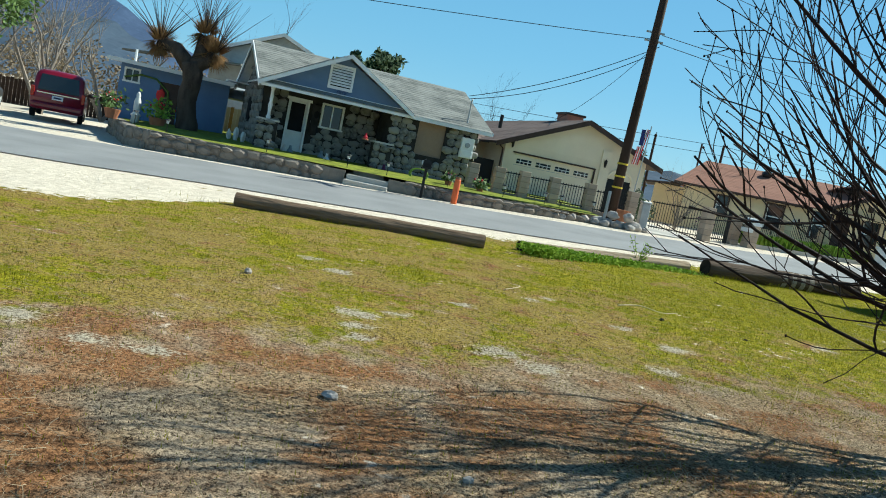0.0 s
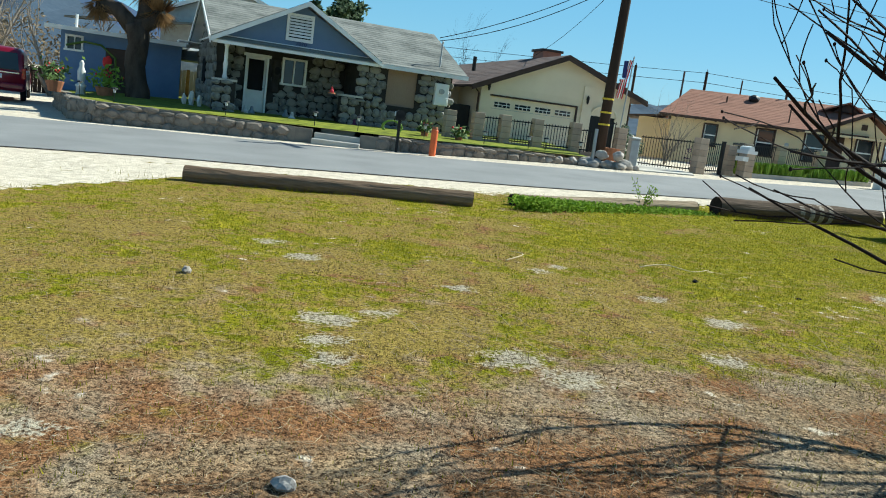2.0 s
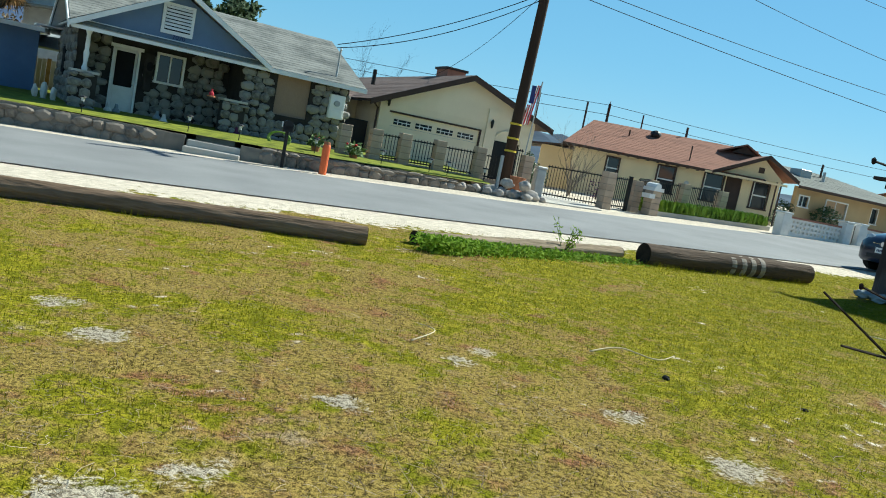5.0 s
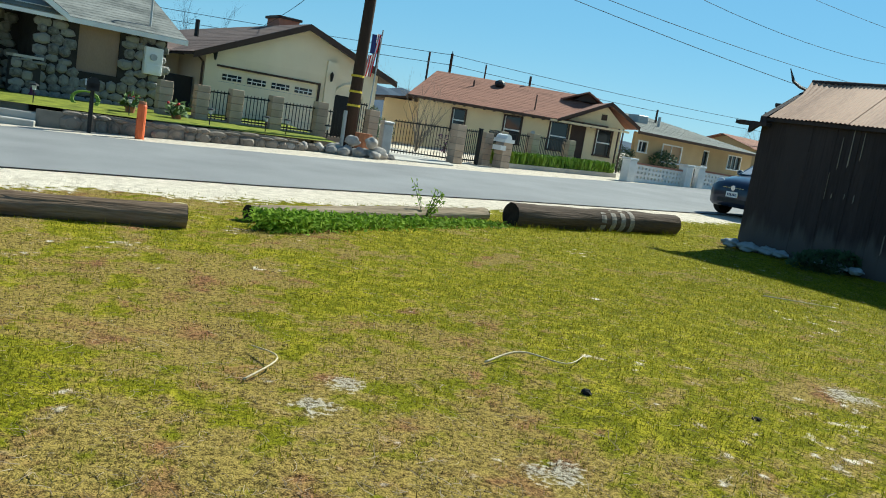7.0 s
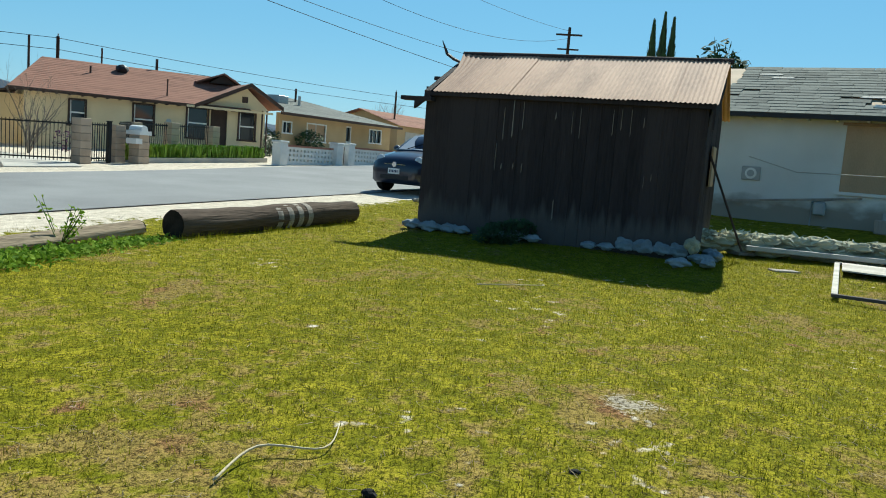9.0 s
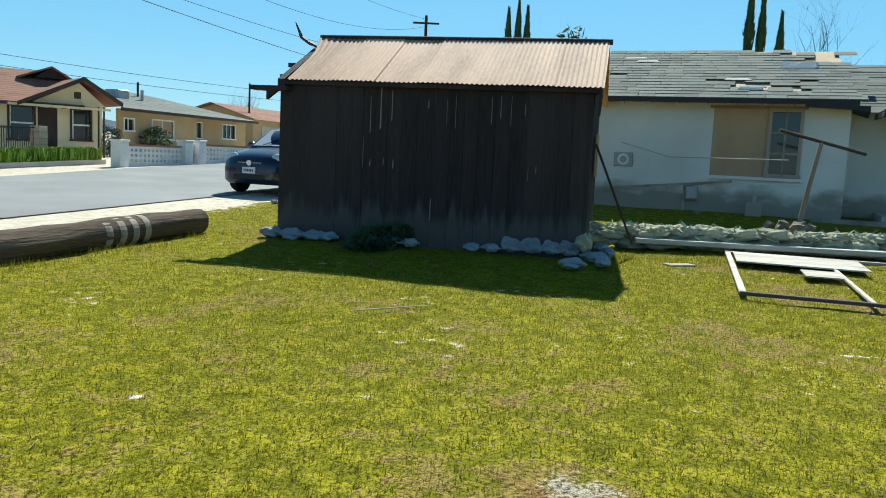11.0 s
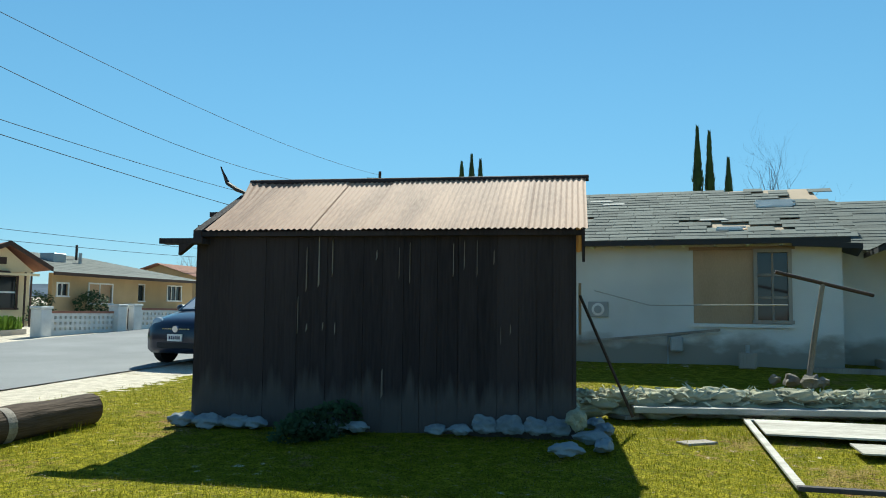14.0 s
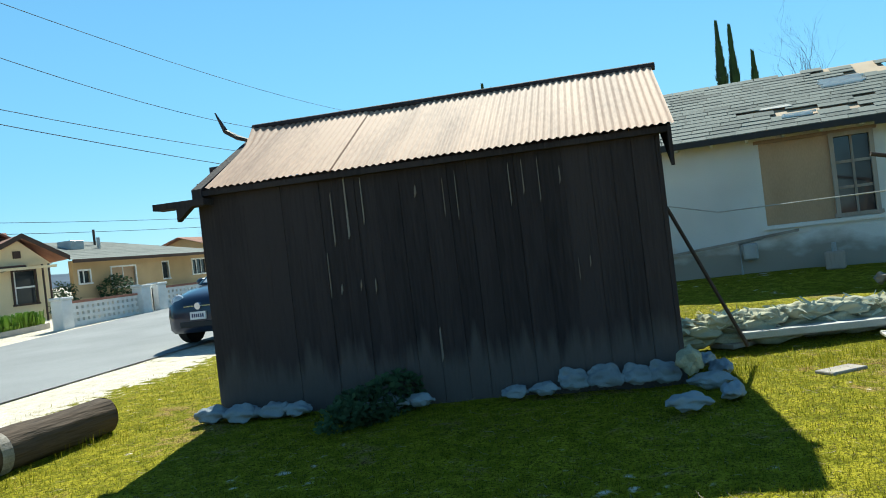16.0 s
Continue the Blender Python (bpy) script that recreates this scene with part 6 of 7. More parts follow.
for u, v, tilt, sc in ((0.0, -0.18, 0, 1.0), (0.3, -0.2, 10, 1.0), (0.62, -0.18, 0, 1.0), (0.85, -0.2, 0, 0.8), (1.35, -0.22, 15, 0.75), (1.7, -0.24, 0, 1.1), (2.0, -0.22, 0, 0.7), (2.85, -0.2, 20, 0.65), (3.1, -0.18, 10, 0.65), (3.35, -0.14, 70, 0.75), (3.62, -0.14, 75, 0.8), (3.88, -0.15, 60, 0.7), (4.1, -0.15, 70, 0.75)):
    x, y = by_shed(u, v)
    ob = new("sandbag", rng.choice(BLUE))
    tagged(ob, "pale sandbag laid against the foot of the shed", "sandbag", "sandbags along the shed")
    ob.matrix_basis = pose(x, y, ground_z(x, y) + (0.09 if tilt < 40 else 0.14), tilt, 0, -68 + rng.uniform(-12, 12)) @ Matrix.Diagonal((sc * 0.64, sc * 0.75, sc * 0.92, 1))
for u, v, a in ((4.45, -0.35, 0), (4.55, -0.75, 80), (4.2, -1.0, 5), (4.6, 0.1, 80), (4.5, 0.5, 70)):
    x, y = by_shed(u, v)
    ob = new("sandbag", rng.choice(BLUE))
    tagged(ob, "grey dirt-filled sandbag at the shed corner", "sandbag", "sandbags along the shed")
    ob.matrix_basis = pose(x, y, ground_z(x, y) + 0.09, 0, 0, -68 + a) @ Matrix.Diagonal((0.6, 0.6, 0.75, 1))
x, y = by_shed(4.3, -0.3)
e = thing("foam_lump", "pale yellow lump of old foam", "debris", (x, y, ground_z(x, y) + 0.25))
part("foam", blob(0.11, 0.1, 0.11, 0.3, 5, 3), "bag", e)

# ---- derelict white house ----
def white_house():
    h = thing("derelict_house", "abandoned white stucco house with torn shingle roof and boarded window", "house", (19.0, 15.5, 0.74), -78)
    ze = 2.5
    part("wall", wall_with_holes(-2.0, 5.2, -0.4, ze, 0, 0.2, [(2.5, 4.3, 0.82, 2.3)]), "white_stucco", h, "white stucco wall stained at the foot")
    part("wall", box(5.0, 5.2, 0.2, 1.2, -0.4, ze), "white_stucco", h)
    part("wall", wall_with_holes(5.2, 13.0, -0.4, ze - 0.1, 1.2, 1.4, [(6.45, 7.05, 0.2, 2.1), (7.6, 8.6, 0.9, 2.1)]), "white_stucco", h)
    part("wall", box(-2.0, -1.8, 0.2, 7, -0.4, ze), "white_stucco", h)
    part("wall", box(-2.0, 13, 7, 7.2, -0.4, ze), "white_stucco", h)
    part("plywood_sheet", box(2.5, 3.64, 0.03, 0.06, 0.82, 2.28), "plywood", h, "weathered plywood over the window")
    window(h, 3.7, 4.25, 0.9, 2.22, 0.0, "grey_wood", 2, 1, "glass")
    part("window_frame", box(2.42, 4.38, -0.03, 0.02, 2.28, 2.34), "board", h)
    part("window_sill", box(2.42, 4.38, -0.06, 0.02, 0.75, 0.82), "white_stucco", h)
    part("shadow_gap", box(3.62, 3.7, 0.04, 0.1, 0.82, 2.28), "dark", h)
    v = part("wall_vent", box(0.4, 0.82, -0.05, 0.0, 0.92, 1.24, 0.01), "galv", h, "square grey wall vent with round grille")
    part("vent_ring", tube([(0.61, -0.05, 1.08), (0.61, -0.075, 1.08)], 0.13, 16), "white", v)
    part("vent_core", tube([(0.61, -0.07, 1.08), (0.61, -0.09, 1.08)], 0.08, 14), "galv", v)
    part("gas_pipe", tube([(2.0, -0.06, 0.0), (2.0, -0.06, 0.55), (2.4, -0.06, 0.62)], 0.025, 6), "galv", h)
    part("gas_meter", box(2.05, 2.3, -0.2, -0.03, 0.25, 0.55, 0.03), "galv", h)
    part("leaning_board", slab([(0.1, -0.12, 0.42), (3.0, -0.12, 0.72), (3.0, -0.09, 0.72), (0.1, -0.09, 0.42)], 0.05), "grey_wood", h)
    # roofs: a deck, then shingles one by one
    zr = 3.95
    part("roof_deck", slab([(-2.3, -0.4, ze - 0.06), (5.3, -0.4, ze - 0.06), (5.0, 3.4, zr), (-2.3, 3.4, zr)], 0.06), "plywood", h, "bare roof boards")
    part("roof_back", slab([(-2.3, 3.4, zr), (5.0, 3.4, zr), (5.3, 7.4, ze), (-2.3, 7.4, ze)], 0.1), "shingle_slate", h)
    k = (zr - ze + 0.06) / 3.8
    rng = random.Random(6)
    tones = []
    for wd in (0.42, 0.5, 0.36):
        bm = box(0, wd - 0.008, 0, 0.34, 0, 0.014)
        bmesh.ops.recalc_face_normals(bm, faces=bm.faces[:])
        me = bpy.data.meshes.new("shingle")
        bm.to_mesh(me)
        bm.free()
        me.materials.append(M["shingle_slate"])
        tones.append((wd, me))
    pitch = math.atan(k)
    rows, exp = 17, 0.24
    # near-black strip along the eave
    roof = part("roof_edge", box(-2.3, 5.3, -0.44, -0.38, ze - 0.14, ze - 0.04), "near_black", h)
    for r in range(rows):
        x = -0.35 + rng.uniform(-0.2, 0)
        s = r * exp * math.cos(pitch)
        while x < 5.25 - 0.02 * r:
            wd, me = rng.choice(tones)
            cx = x + wd / 2
            torn = (4.3 < cx < 5.1 and r > 11) or (3.0 < cx < 4.2 and 2 <= r <= 4 and rng.random() < 0.75) or rng.random() < 0.03 or (2.2 < cx < 3.2 and r == 5) or (3.2 < cx < 5.0 and r > 14 and rng.random() < 0.5)
            if not torn:
                ob = new("shingle", me)
                ob.parent = h
                ob.matrix_basis = Matrix.Translation((x, -0.43 + s, ze - 0.055 + k * (s - 0.03) + 0.03)) @ Matrix.Rotation(pitch - 0.04 + rng.gauss(0, 0.012), 4, "X") @ Matrix.Rotation(rng.gauss(0, 0.015), 4, "Z")
            x += wd
    for x, y, w_, d_ in ((3.8, 1.75, 0.7, 0.6), (2.95, 0.12, 0.5, 0.25)):
        for i in range(int(d_ / 0.07)):
            yy = y + i * 0.075
            part("bare_lath", box(x + rng.uniform(-0.06, 0.03), x + w_ + rng.uniform(-0.03, 0.08), yy, yy + 0.05, ze + k * (yy + 0.4) - 0.02, ze + k * (yy + 0.4) + 0.012), "white", h)
    for x, y in ((0.0, 2.6), (2.6, 0.8), (0.35, 2.3)):
        part("bare_patch", slab([(x, y, ze + k * (y + 0.4) + 0.0), (x + 0.6, y, ze + k * (y + 0.4)), (x + 0.5, y + 0.14, ze + k * (y + 0.54)), (x + 0.05, y + 0.12, ze + k * (y + 0.52))], 0.01), "concrete", h)
    for i in range(12):
        x = -1.9 + i * 0.6
        part("rafter_tail", box(x, x + 0.05, -0.38, 0.0, ze - 0.16, ze - 0.06), "white", h)
    bm = courses((4.7, 0.9, ze - 0.2), (13.5, 0.9, ze - 0.2), (4.7, 4.4, 3.75), (13.5, 4.4, 3.75), 17, 0.007, wave=0.02)
    lay_roof("roof", bm, "shingle_slate", h, "grey-green shingle roof of the porch wing")
    part("roof", slab([(4.7, 4.4, 3.75), (13.5, 4.4, 3.75), (13.5, 7.6, ze), (4.7, 7.6, ze)], 0.1), "shingle_slate", h)
    # near-black slab at the broken end of the eave
    part("broken_eave", slab([(4.3, -0.45, ze - 0.1), (5.5, -0.45, ze - 0.16), (5.6, 0.9, ze - 0.22), (4.6, 0.9, ze + 0.1)], 0.1), "near_black", h)
    # porch
    gx, gz = 7.15, 2.95
    part("porch_gable", prism([(6.2, 2.12), (8.3, 2.12), (8.3, 2.3), (gx, gz - 0.1), (6.2, 2.4)], -0.2, -0.1), "white_stucco", h)
    part("porch_beam", box(6.1, 8.3, -0.2, -0.08, 2.08, 2.18), "white", h)
    bm = courses((5.75, -0.45, 2.28), (5.75, 2.2, 2.28), (gx, -0.45, gz), (gx, 2.2, gz), 6, 0.007)
    courses((8.55, 2.2, 2.28), (8.55, -0.45, 2.28), (gx, 2.2, gz), (gx, -0.45, gz), 6, 0.007, bm)
    lay_roof("porch_roof", bm, "shingle_slate", h)
    # near-black slabs under the porch shingles
    part("porch_deck", slab([(5.75, -0.42, 2.26), (gx, -0.42, gz - 0.03), (gx, 2.2, gz - 0.03), (5.75, 2.2, 2.26)], 0.1, slab([(gx, -0.42, gz - 0.03), (8.55, -0.42, 2.26), (8.55, 2.2, 2.26), (gx, 2.2, gz - 0.03)], 0.1)), "near_black", h)
    for x in (6.15, 7.75):
        part("porch_post", box(x, x + 0.1, -0.2, -0.1, -0.3, 2.1), "grey_wood", h)
    part("porch_floor", box(5.9, 8.5, -0.4, 1.2, -0.4, 0.16), "concrete", h)
    part("door", box(6.45, 7.05, 1.28, 1.34, 0.2, 2.1), "dark", h, "dark open doorway")
    part("plywood_sheet", box(7.6, 8.6, 1.18, 1.22, 0.9, 2.1), "plywood", h, "brown board over a porch window")
    part("fallen_board", box(4.6, 6.0, -0.7, -0.5, -0.05, 0.05), "grey_wood", h)


white_house()
e = thing("garden_tap_cover", "rusty pipe stub with old box by the wall", "pipe", (19.3, 12.0, 0.72))
part("box", box(-0.12, 0.12, -0.15, 0.15, 0, 0.3, 0.02), "grey_wood", e)
part("pipe", tube([(0, 0, 0.1), (0, 0, 0.45)], 0.04, 6), "galv", e)
e = thing("t_post", "leaning wooden post with a dark metal cross pipe", "post", (17.0, 10.7, 0.64), 0)
part("post", tube([(0, 0, -0.1), (0.06, -0.12, 0.8), (0.12, -0.25, 1.62)], [0.05, 0.042, 0.036], 8), "bark_pale", e)
part("cross_pipe", tube([(-0.22, 0.4, 1.78), (0.46, -0.93, 1.42)], 0.03, 8), "brown_trim", e)
for x, y, r in ((16.75, 10.9, 0.2), (16.6, 10.6, 0.24), (16.8, 10.45, 0.16), (16.85, 11.15, 0.16)):
    b = thing("concrete_lump", "broken grey concrete lump at the post", "rubble", (x, y, 0.72), 30 * r)
    part("rock", blob(r * 0.75, r * 0.6, r * 0.5, 0.3, int(r * 100), 2), "wallstone", b)
tagged(part("hanging_cord", tube([(18.9, 14.9, 2.2), (18.4, 13.6, 1.9), (17.6, 12.2, 1.9), (17.0, 10.95, 1.9)], 0.01, 4), "concrete"), "slack pale cord strung from the house to the post", "cord")

# planks and old frames on the ground
def plank(a, b, w, t, material, label, lift=0.0):
    a, b = Vector(a), Vector(b)
    d = b - a
    e = thing("plank", label, "plank", (a.x, a.y, ground_z(a.x, a.y) + lift), math.degrees(math.atan2(d.y, d.x)), "old boards on the ground")
    part("board", box(0, d.length, -w / 2, w / 2, 0, t, 0.008), material, e)


plank((12.7, 12.1), (14.6, 8.5), 0.24, 0.07, "concrete", "long pale weathered plank lying in the grass", 0.1)
plank((13.0, 12.2), (16.5, 6.0), 0.3, 0.05, "grey_wood", "long grey weathered plank lying in the grass", 0.03)
plank((11.5, 11.2), (11.8, 10.98), 0.2, 0.03, "grey_wood", "broken pale slab in the grass")
plank((12.7, 12.3), (13.3, 12.0), 0.3, 0.05, "grey_wood", "short splintered board in the grass")


M["worn_white"] = mat("worn_white_paint", (0.6, 0.56, 0.49), (0.2, 0.16, 0.12), 2.5, 0.9, stretch=(0.25, 1, 1), fine=30, bump=0.5)


def flat_frame(x0, y0, dx, dy, wx, wy):
    """An old door panel frame lying flat: origin corner, its two edge directions and lengths."""
    e = thing("old_frame", "weathered white wooden panel frame lying on the grass", "frame", (x0, y0, ground_z(x0, y0) + 0.03), math.degrees(math.atan2(dy, dx)))
    d = math.hypot(dx, dy)
    dx, dy = dx / d, dy / d
    z0 = ground_z(x0, y0)
    ex = Vector((dx, dy, (ground_z(x0 + dx * wx, y0 + dy * wx) - z0) / wx)).normalized()
    ey = Vector((-dy, dx, (ground_z(x0 - dy * wy, y0 + dx * wy) - z0) / wy)).normalized()
    m = Matrix((ex, ey, ex.cross(ey))).transposed().to_4x4()
    m.translation = (x0, y0, z0 + 0.045)
    e.matrix_basis = m
    w = 0.07
    for a, b in ((0, w), (wx / 3, wx / 3 + w * 0.7), (2 * wx / 3, 2 * wx / 3 + w * 0.7), (wx - w, wx)):
        part("stile", box(a, b, w, wy - w, 0, 0.032, 0.006), "worn_white", e)
    for a, b in ((0, w), (wy - w, wy)):
        part("rail", box(0, wx, a, b, 0.0, 0.036, 0.006), "worn_white" if a else "old_wood", e)
    part("panel", box(0.1, wx * 0.45, wy - 1.0, wy - w, 0.024, 0.042), "worn_white", e, "peeling white panel")
    part("panel", box(wx * 0.7, wx - 0.02, 0.06, 0.75, 0.024, 0.042), "worn_white", e, "peeling white panel")
    part("splinter", box(wx * 0.22, wx * 0.33, wy * 0.45, wy * 0.6, 0.024, 0.04), "worn_white", e)


flat_frame(9.97, 9.93, 0.3, -0.95, 3.7, 3.25)

# ---- logs ----
def log(a, b, r, material, label, flat=1.0, seed=0, bands=()):
    a3, b3 = Vector((*a, ground_z(*a) + r * 0.78 * flat)), Vector((*b, ground_z(*b) + r * 0.78 * flat))
    d = b3 - a3
    e = thing("log", label, "log", a3, math.degrees(math.atan2(d.y, d.x)), "logs along the street edge")
    L, tilt = d.length, d.z / d.length
    bm = bmesh.new()
    n, m = 40, 34
    rings = []
    for i in range(n + 1):
        x = L * i / n
        ring = []
        for k in range(m):
            th = 2 * math.pi * k / m
            q = r * (1 - 0.07 * i / n) * (1 + 0.07 * noise.noise(Vector((x * 0.7, math.cos(th) * 1.5, math.sin(th) * 1.5 + seed))) + (0.1 if flat > 0.9 else 0.22) * noise.noise(Vector((x * 0.6, math.cos(th) * 6, math.sin(th) * 6 + seed))) + 0.07 * noise.noise(Vector((x * 2.4, math.cos(th) * 3, math.sin(th) * 3 + seed))))
            ring.append(bm.verts.new((x, q * math.cos(th), q * math.sin(th) * flat + tilt * x)))
        rings.append(ring)
    for r0, r1 in zip(rings, rings[1:]):
        for k in range(m):
            bm.faces.new((r0[k], r0[(k + 1) % m], r1[(k + 1) % m], r1[k]))
    part("bark_side", bm, material, e, smooth=True)
    for x, rr in ((-0.004, r), (L + 0.004, r * 0.93)):
        bm = bmesh.new()
        bm.faces.new([bm.verts.new((x, rr * 0.99 * math.cos(2 * math.pi * k / m), rr * 0.99 * math.sin(2 * math.pi * k / m) * flat + tilt * x)) for k in range(m)])
        part("cut_end", bm, "log_end", e, "dark rotten cut end")
    for x in bands:
        part("band", tube([(x, 0, tilt * x), (x + 0.05, 0, tilt * x), (x + 0.11, 0.0, tilt * x)], [r * 0.99, r * 1.0, r * 0.99], 22, cap=False), "band", e, "pale metal strap")
    return e


log((-3.6, 13.5), (0.72, 13.8), 0.135, "log", "long squared weathered timber lying on the grass edge", 0.95, 1)
log((1.42, 14.55), (5.1, 16.5), 0.12, "log_pale", "split pale weathered log half sunk in weeds", 0.8, 2)
log((5.35, 16.1), (8.95, 17.1), 0.185, "log_dark", "thick dark log with pale metal straps", 1.0, 3, (1.75, 1.98, 2.2, 2.42))
# ---- trees and distance ----
def pollard(at):
    e = thing("pollard_tree", "thick pollarded tree with shaggy brown knuckles and bare shoots", "tree", at)
    rng = random.Random(9)
    bm = tube([(0.06 * math.sin(k * 0.5) - 0.008 * k, 0, -0.2 + 0.135 * k) for k in range(21)], [0.44 - 0.11 * min(1, k / 6) + 0.06 * max(0, (k - 14) / 6) for k in range(21)], 20)
    for v in bm.verts:
        q = 1 + 0.16 * noise.noise(Vector((v.co.x * 4, v.co.y * 4, v.co.z * 1.6))) + 0.1 * noise.noise(v.co * 7)
        v.co.x, v.co.y = v.co.x * q, v.co.y * q
    part("trunk", bm, "bark", e, smooth=True)
    limbs = (((-0.2, 0, 2.3), (-0.8, 0, 2.9), (-1.45, 0.1, 3.0)), ((-0.2, 0, 2.3), (0.1, 0, 3.0), (0.15, 0, 3.55)), ((-0.1, 0, 2.4), (0.35, 0.1, 2.7), (0.55, 0.1, 2.95)))
    for pts in limbs:
        part("limb", tube(pts, [0.3, 0.25, 0.24], 10), "bark", e, smooth=True)
        c = Vector(pts[-1])
        bm = bmesh.new()
        for _ in range(700):
            d = Vector((rng.gauss(0, 1), rng.gauss(0, 1), rng.gauss(0.1, 1))).normalized()
            p = c + d * 0.22
            q = p + (d + Vector((0, 0, -0.5 if d.z < 0.2 else 0.4))).normalized() * rng.uniform(0.25, 0.6)
            w = d.orthogonal().normalized() * 0.018
            bm.faces.new([bm.verts.new(v) for v in (p - w, p + w, q)])
        part("shaggy_knuckle", bm, "thatch", e, "brown shaggy growth")
        bm = bmesh.new()
        for _ in range(26):
            d = Vector((rng.gauss(0, 0.5), rng.gauss(0, 0.5), 1)).normalized()
            p1 = c + d * rng.uniform(0.7, 1.0)
            tube([c + d * 0.1, p1, p1 + (d + Vector((d.x, d.y, 0.1)) * 0.3) * rng.uniform(0.6, 1.5)], [0.02, 0.013, 0.004], 4, bm)
        part("shoot_spray", bm, "bark", e)


pollard((-9.95, 28.9, 0.65))
for i, (x, y, hgt) in enumerate(((-19.5, 37.0, 6.5), (-21.0, 39.5, 7.5), (-23.5, 38.0, 7.0), (-18.5, 41.0, 6.0), (-26, 41, 7))):
    twig_tree("bare_tree", (x, y, ground_z(x, y)), hgt, 3, 0.5, 3, "bark_pale", "leafless pale-barked tree beyond the drive", 0.12, 50 + i, kids=(3, 5))
def leaf_tree(at, r, h, trunk, material, label, n=1400, size=0.16, seed=0, squash=0.8):
    rng = random.Random(seed)
    e = thing("leafy_tree", label, "tree", at)
    part("trunk", tube([(0, 0, -0.2), (0.1, 0, h * 0.5), (0, 0.1, h)], [trunk, trunk * 0.7, trunk * 0.3], 8), "bark", e)
    bm = bmesh.new()
    lobes = [(Vector((rng.gauss(0, r * 0.5), rng.gauss(0, r * 0.5), h + rng.gauss(0, r * 0.35))), r * rng.uniform(0.25, 0.5)) for _ in range(20)]
    for c0, rr in lobes:
        for _ in range(n // 20):
            d = Vector((rng.gauss(0, 1), rng.gauss(0, 1), rng.gauss(0, 1))).normalized()
            c = c0 + Vector((d.x, d.y, d.z * squash)) * rr * rng.uniform(0.1, 1.25)
            a = Vector((rng.gauss(0, 1), rng.gauss(0, 1), rng.gauss(0, 1))).normalized() * size * rng.uniform(0.6, 1.3)
            b = a.orthogonal().normalized() * size * 0.45
            bm.faces.new([bm.verts.new(c + a), bm.verts.new(c + b), bm.verts.new(c - a), bm.verts.new(c - b)])
    part("crown", bm, material, e)


leaf_tree((-20.9, 33.5, 0), 1.8, 4.4, 0.15, "leaf", "green leafy tree overhanging the drive", 2600, 0.13, 1)
leaf_tree((-7.1, 48, 0.4), 0.65, 5.7, 0.2, "leaf_dark", "dark green tree behind the stone cottage", 1800, 0.2, 2)
leaf_tree((-5.4, 47, 0.5), 1.0, 5.7, 0.2, "leaf_dark", "dark green tree behind the stone cottage", 1800, 0.2, 3)
leaf_tree((10.3, 52, 1.0), 1.3, 2.3, 0.2, "leaf_dark", "dark green tree between two houses", 1500, 0.2, 4)
leaf_tree((56, 33.0, 2.0), 3.2, 5.1, 0.3, "leaf_dark", "large dark green tree beyond the derelict house", 3000, 0.35, 5)
twig_tree("bare_tree", (2.0, 52, 1.0), 4.2, 4, 0.5, 3, "twig", "leafless reddish tree behind the roofs", 0.09, 61)
twig_tree("bare_tree", (-1.2, 54, 1.0), 3.6, 4, 0.5, 3, "bark_pale", "leafless tree behind the roofs", 0.08, 62)
twig_tree("bare_tree", (-13.0, 46, 0.6), 8.5, 1, 0.25, 2, "bark", "tall thin leafless tree behind the cottage", 0.09, 63)
twig_tree("bare_tree", (-11.6, 46, 0.6), 9.0, 1, 0.25, 2, "bark", "tall thin leafless tree behind the cottage", 0.08, 64)
twig_tree("bare_tree", (52, 16.9, 2.0), 6.6, 3, 0.55, 3, "bark", "leafless tree beyond the derelict house", 0.16, 65)
twig_tree("bare_tree", (45.0, 57.0, 2.2), 3.4, 5, 0.6, 2, "bark_pale", "leafless pale tree behind the far houses", 0.1, 66)
rng = random.Random(31)


def cypress(at, h, r, seed):
    rng = random.Random(seed)
    e = thing("cypress", "tall narrow dark Italian cypress", "tree", at, 0, "cypresses beyond the houses")
    part("trunk", tube([(0, 0, -0.3), (0, 0, h * 0.8)], [0.14, 0.04], 6), "bark", e)
    bm = bmesh.new()
    for _ in range(1500):
        t = rng.random() ** 0.8
        rr = r * min(1, (1 - t) * 3.2 + 0.05) * min(1, 0.4 + t * 3) * (0.75 + 0.35 * noise.noise(Vector((t * 9, seed, 0))))
        a = rng.uniform(0, 6.28)
        q = rr * rng.uniform(0.5, 1.0)
        c = Vector((q * math.cos(a), q * math.sin(a), t * h))
        w = Vector((math.cos(a + 1.5), math.sin(a + 1.5), 0)) * 0.09
        bm.faces.new([bm.verts.new(v) for v in (c - w, c + w, c + Vector((0.1 * math.cos(a), 0.1 * math.sin(a), 0.5)))])
    part("crown", bm, "leaf_dark", e)


for x, y, h, r in ((61.0, 22.9, 12.8, 0.45), (61.6, 22.2, 12.5, 0.42), (61.6, 20.9, 10.4, 0.45), (62.3, 43.3, 12.3, 0.6), (62.8, 42.6, 12.9, 0.6), (63.3, 42.0, 12.5, 0.6)):
    cypress((x, y, 2.2), h, r, int(x * 10 + y * 3))

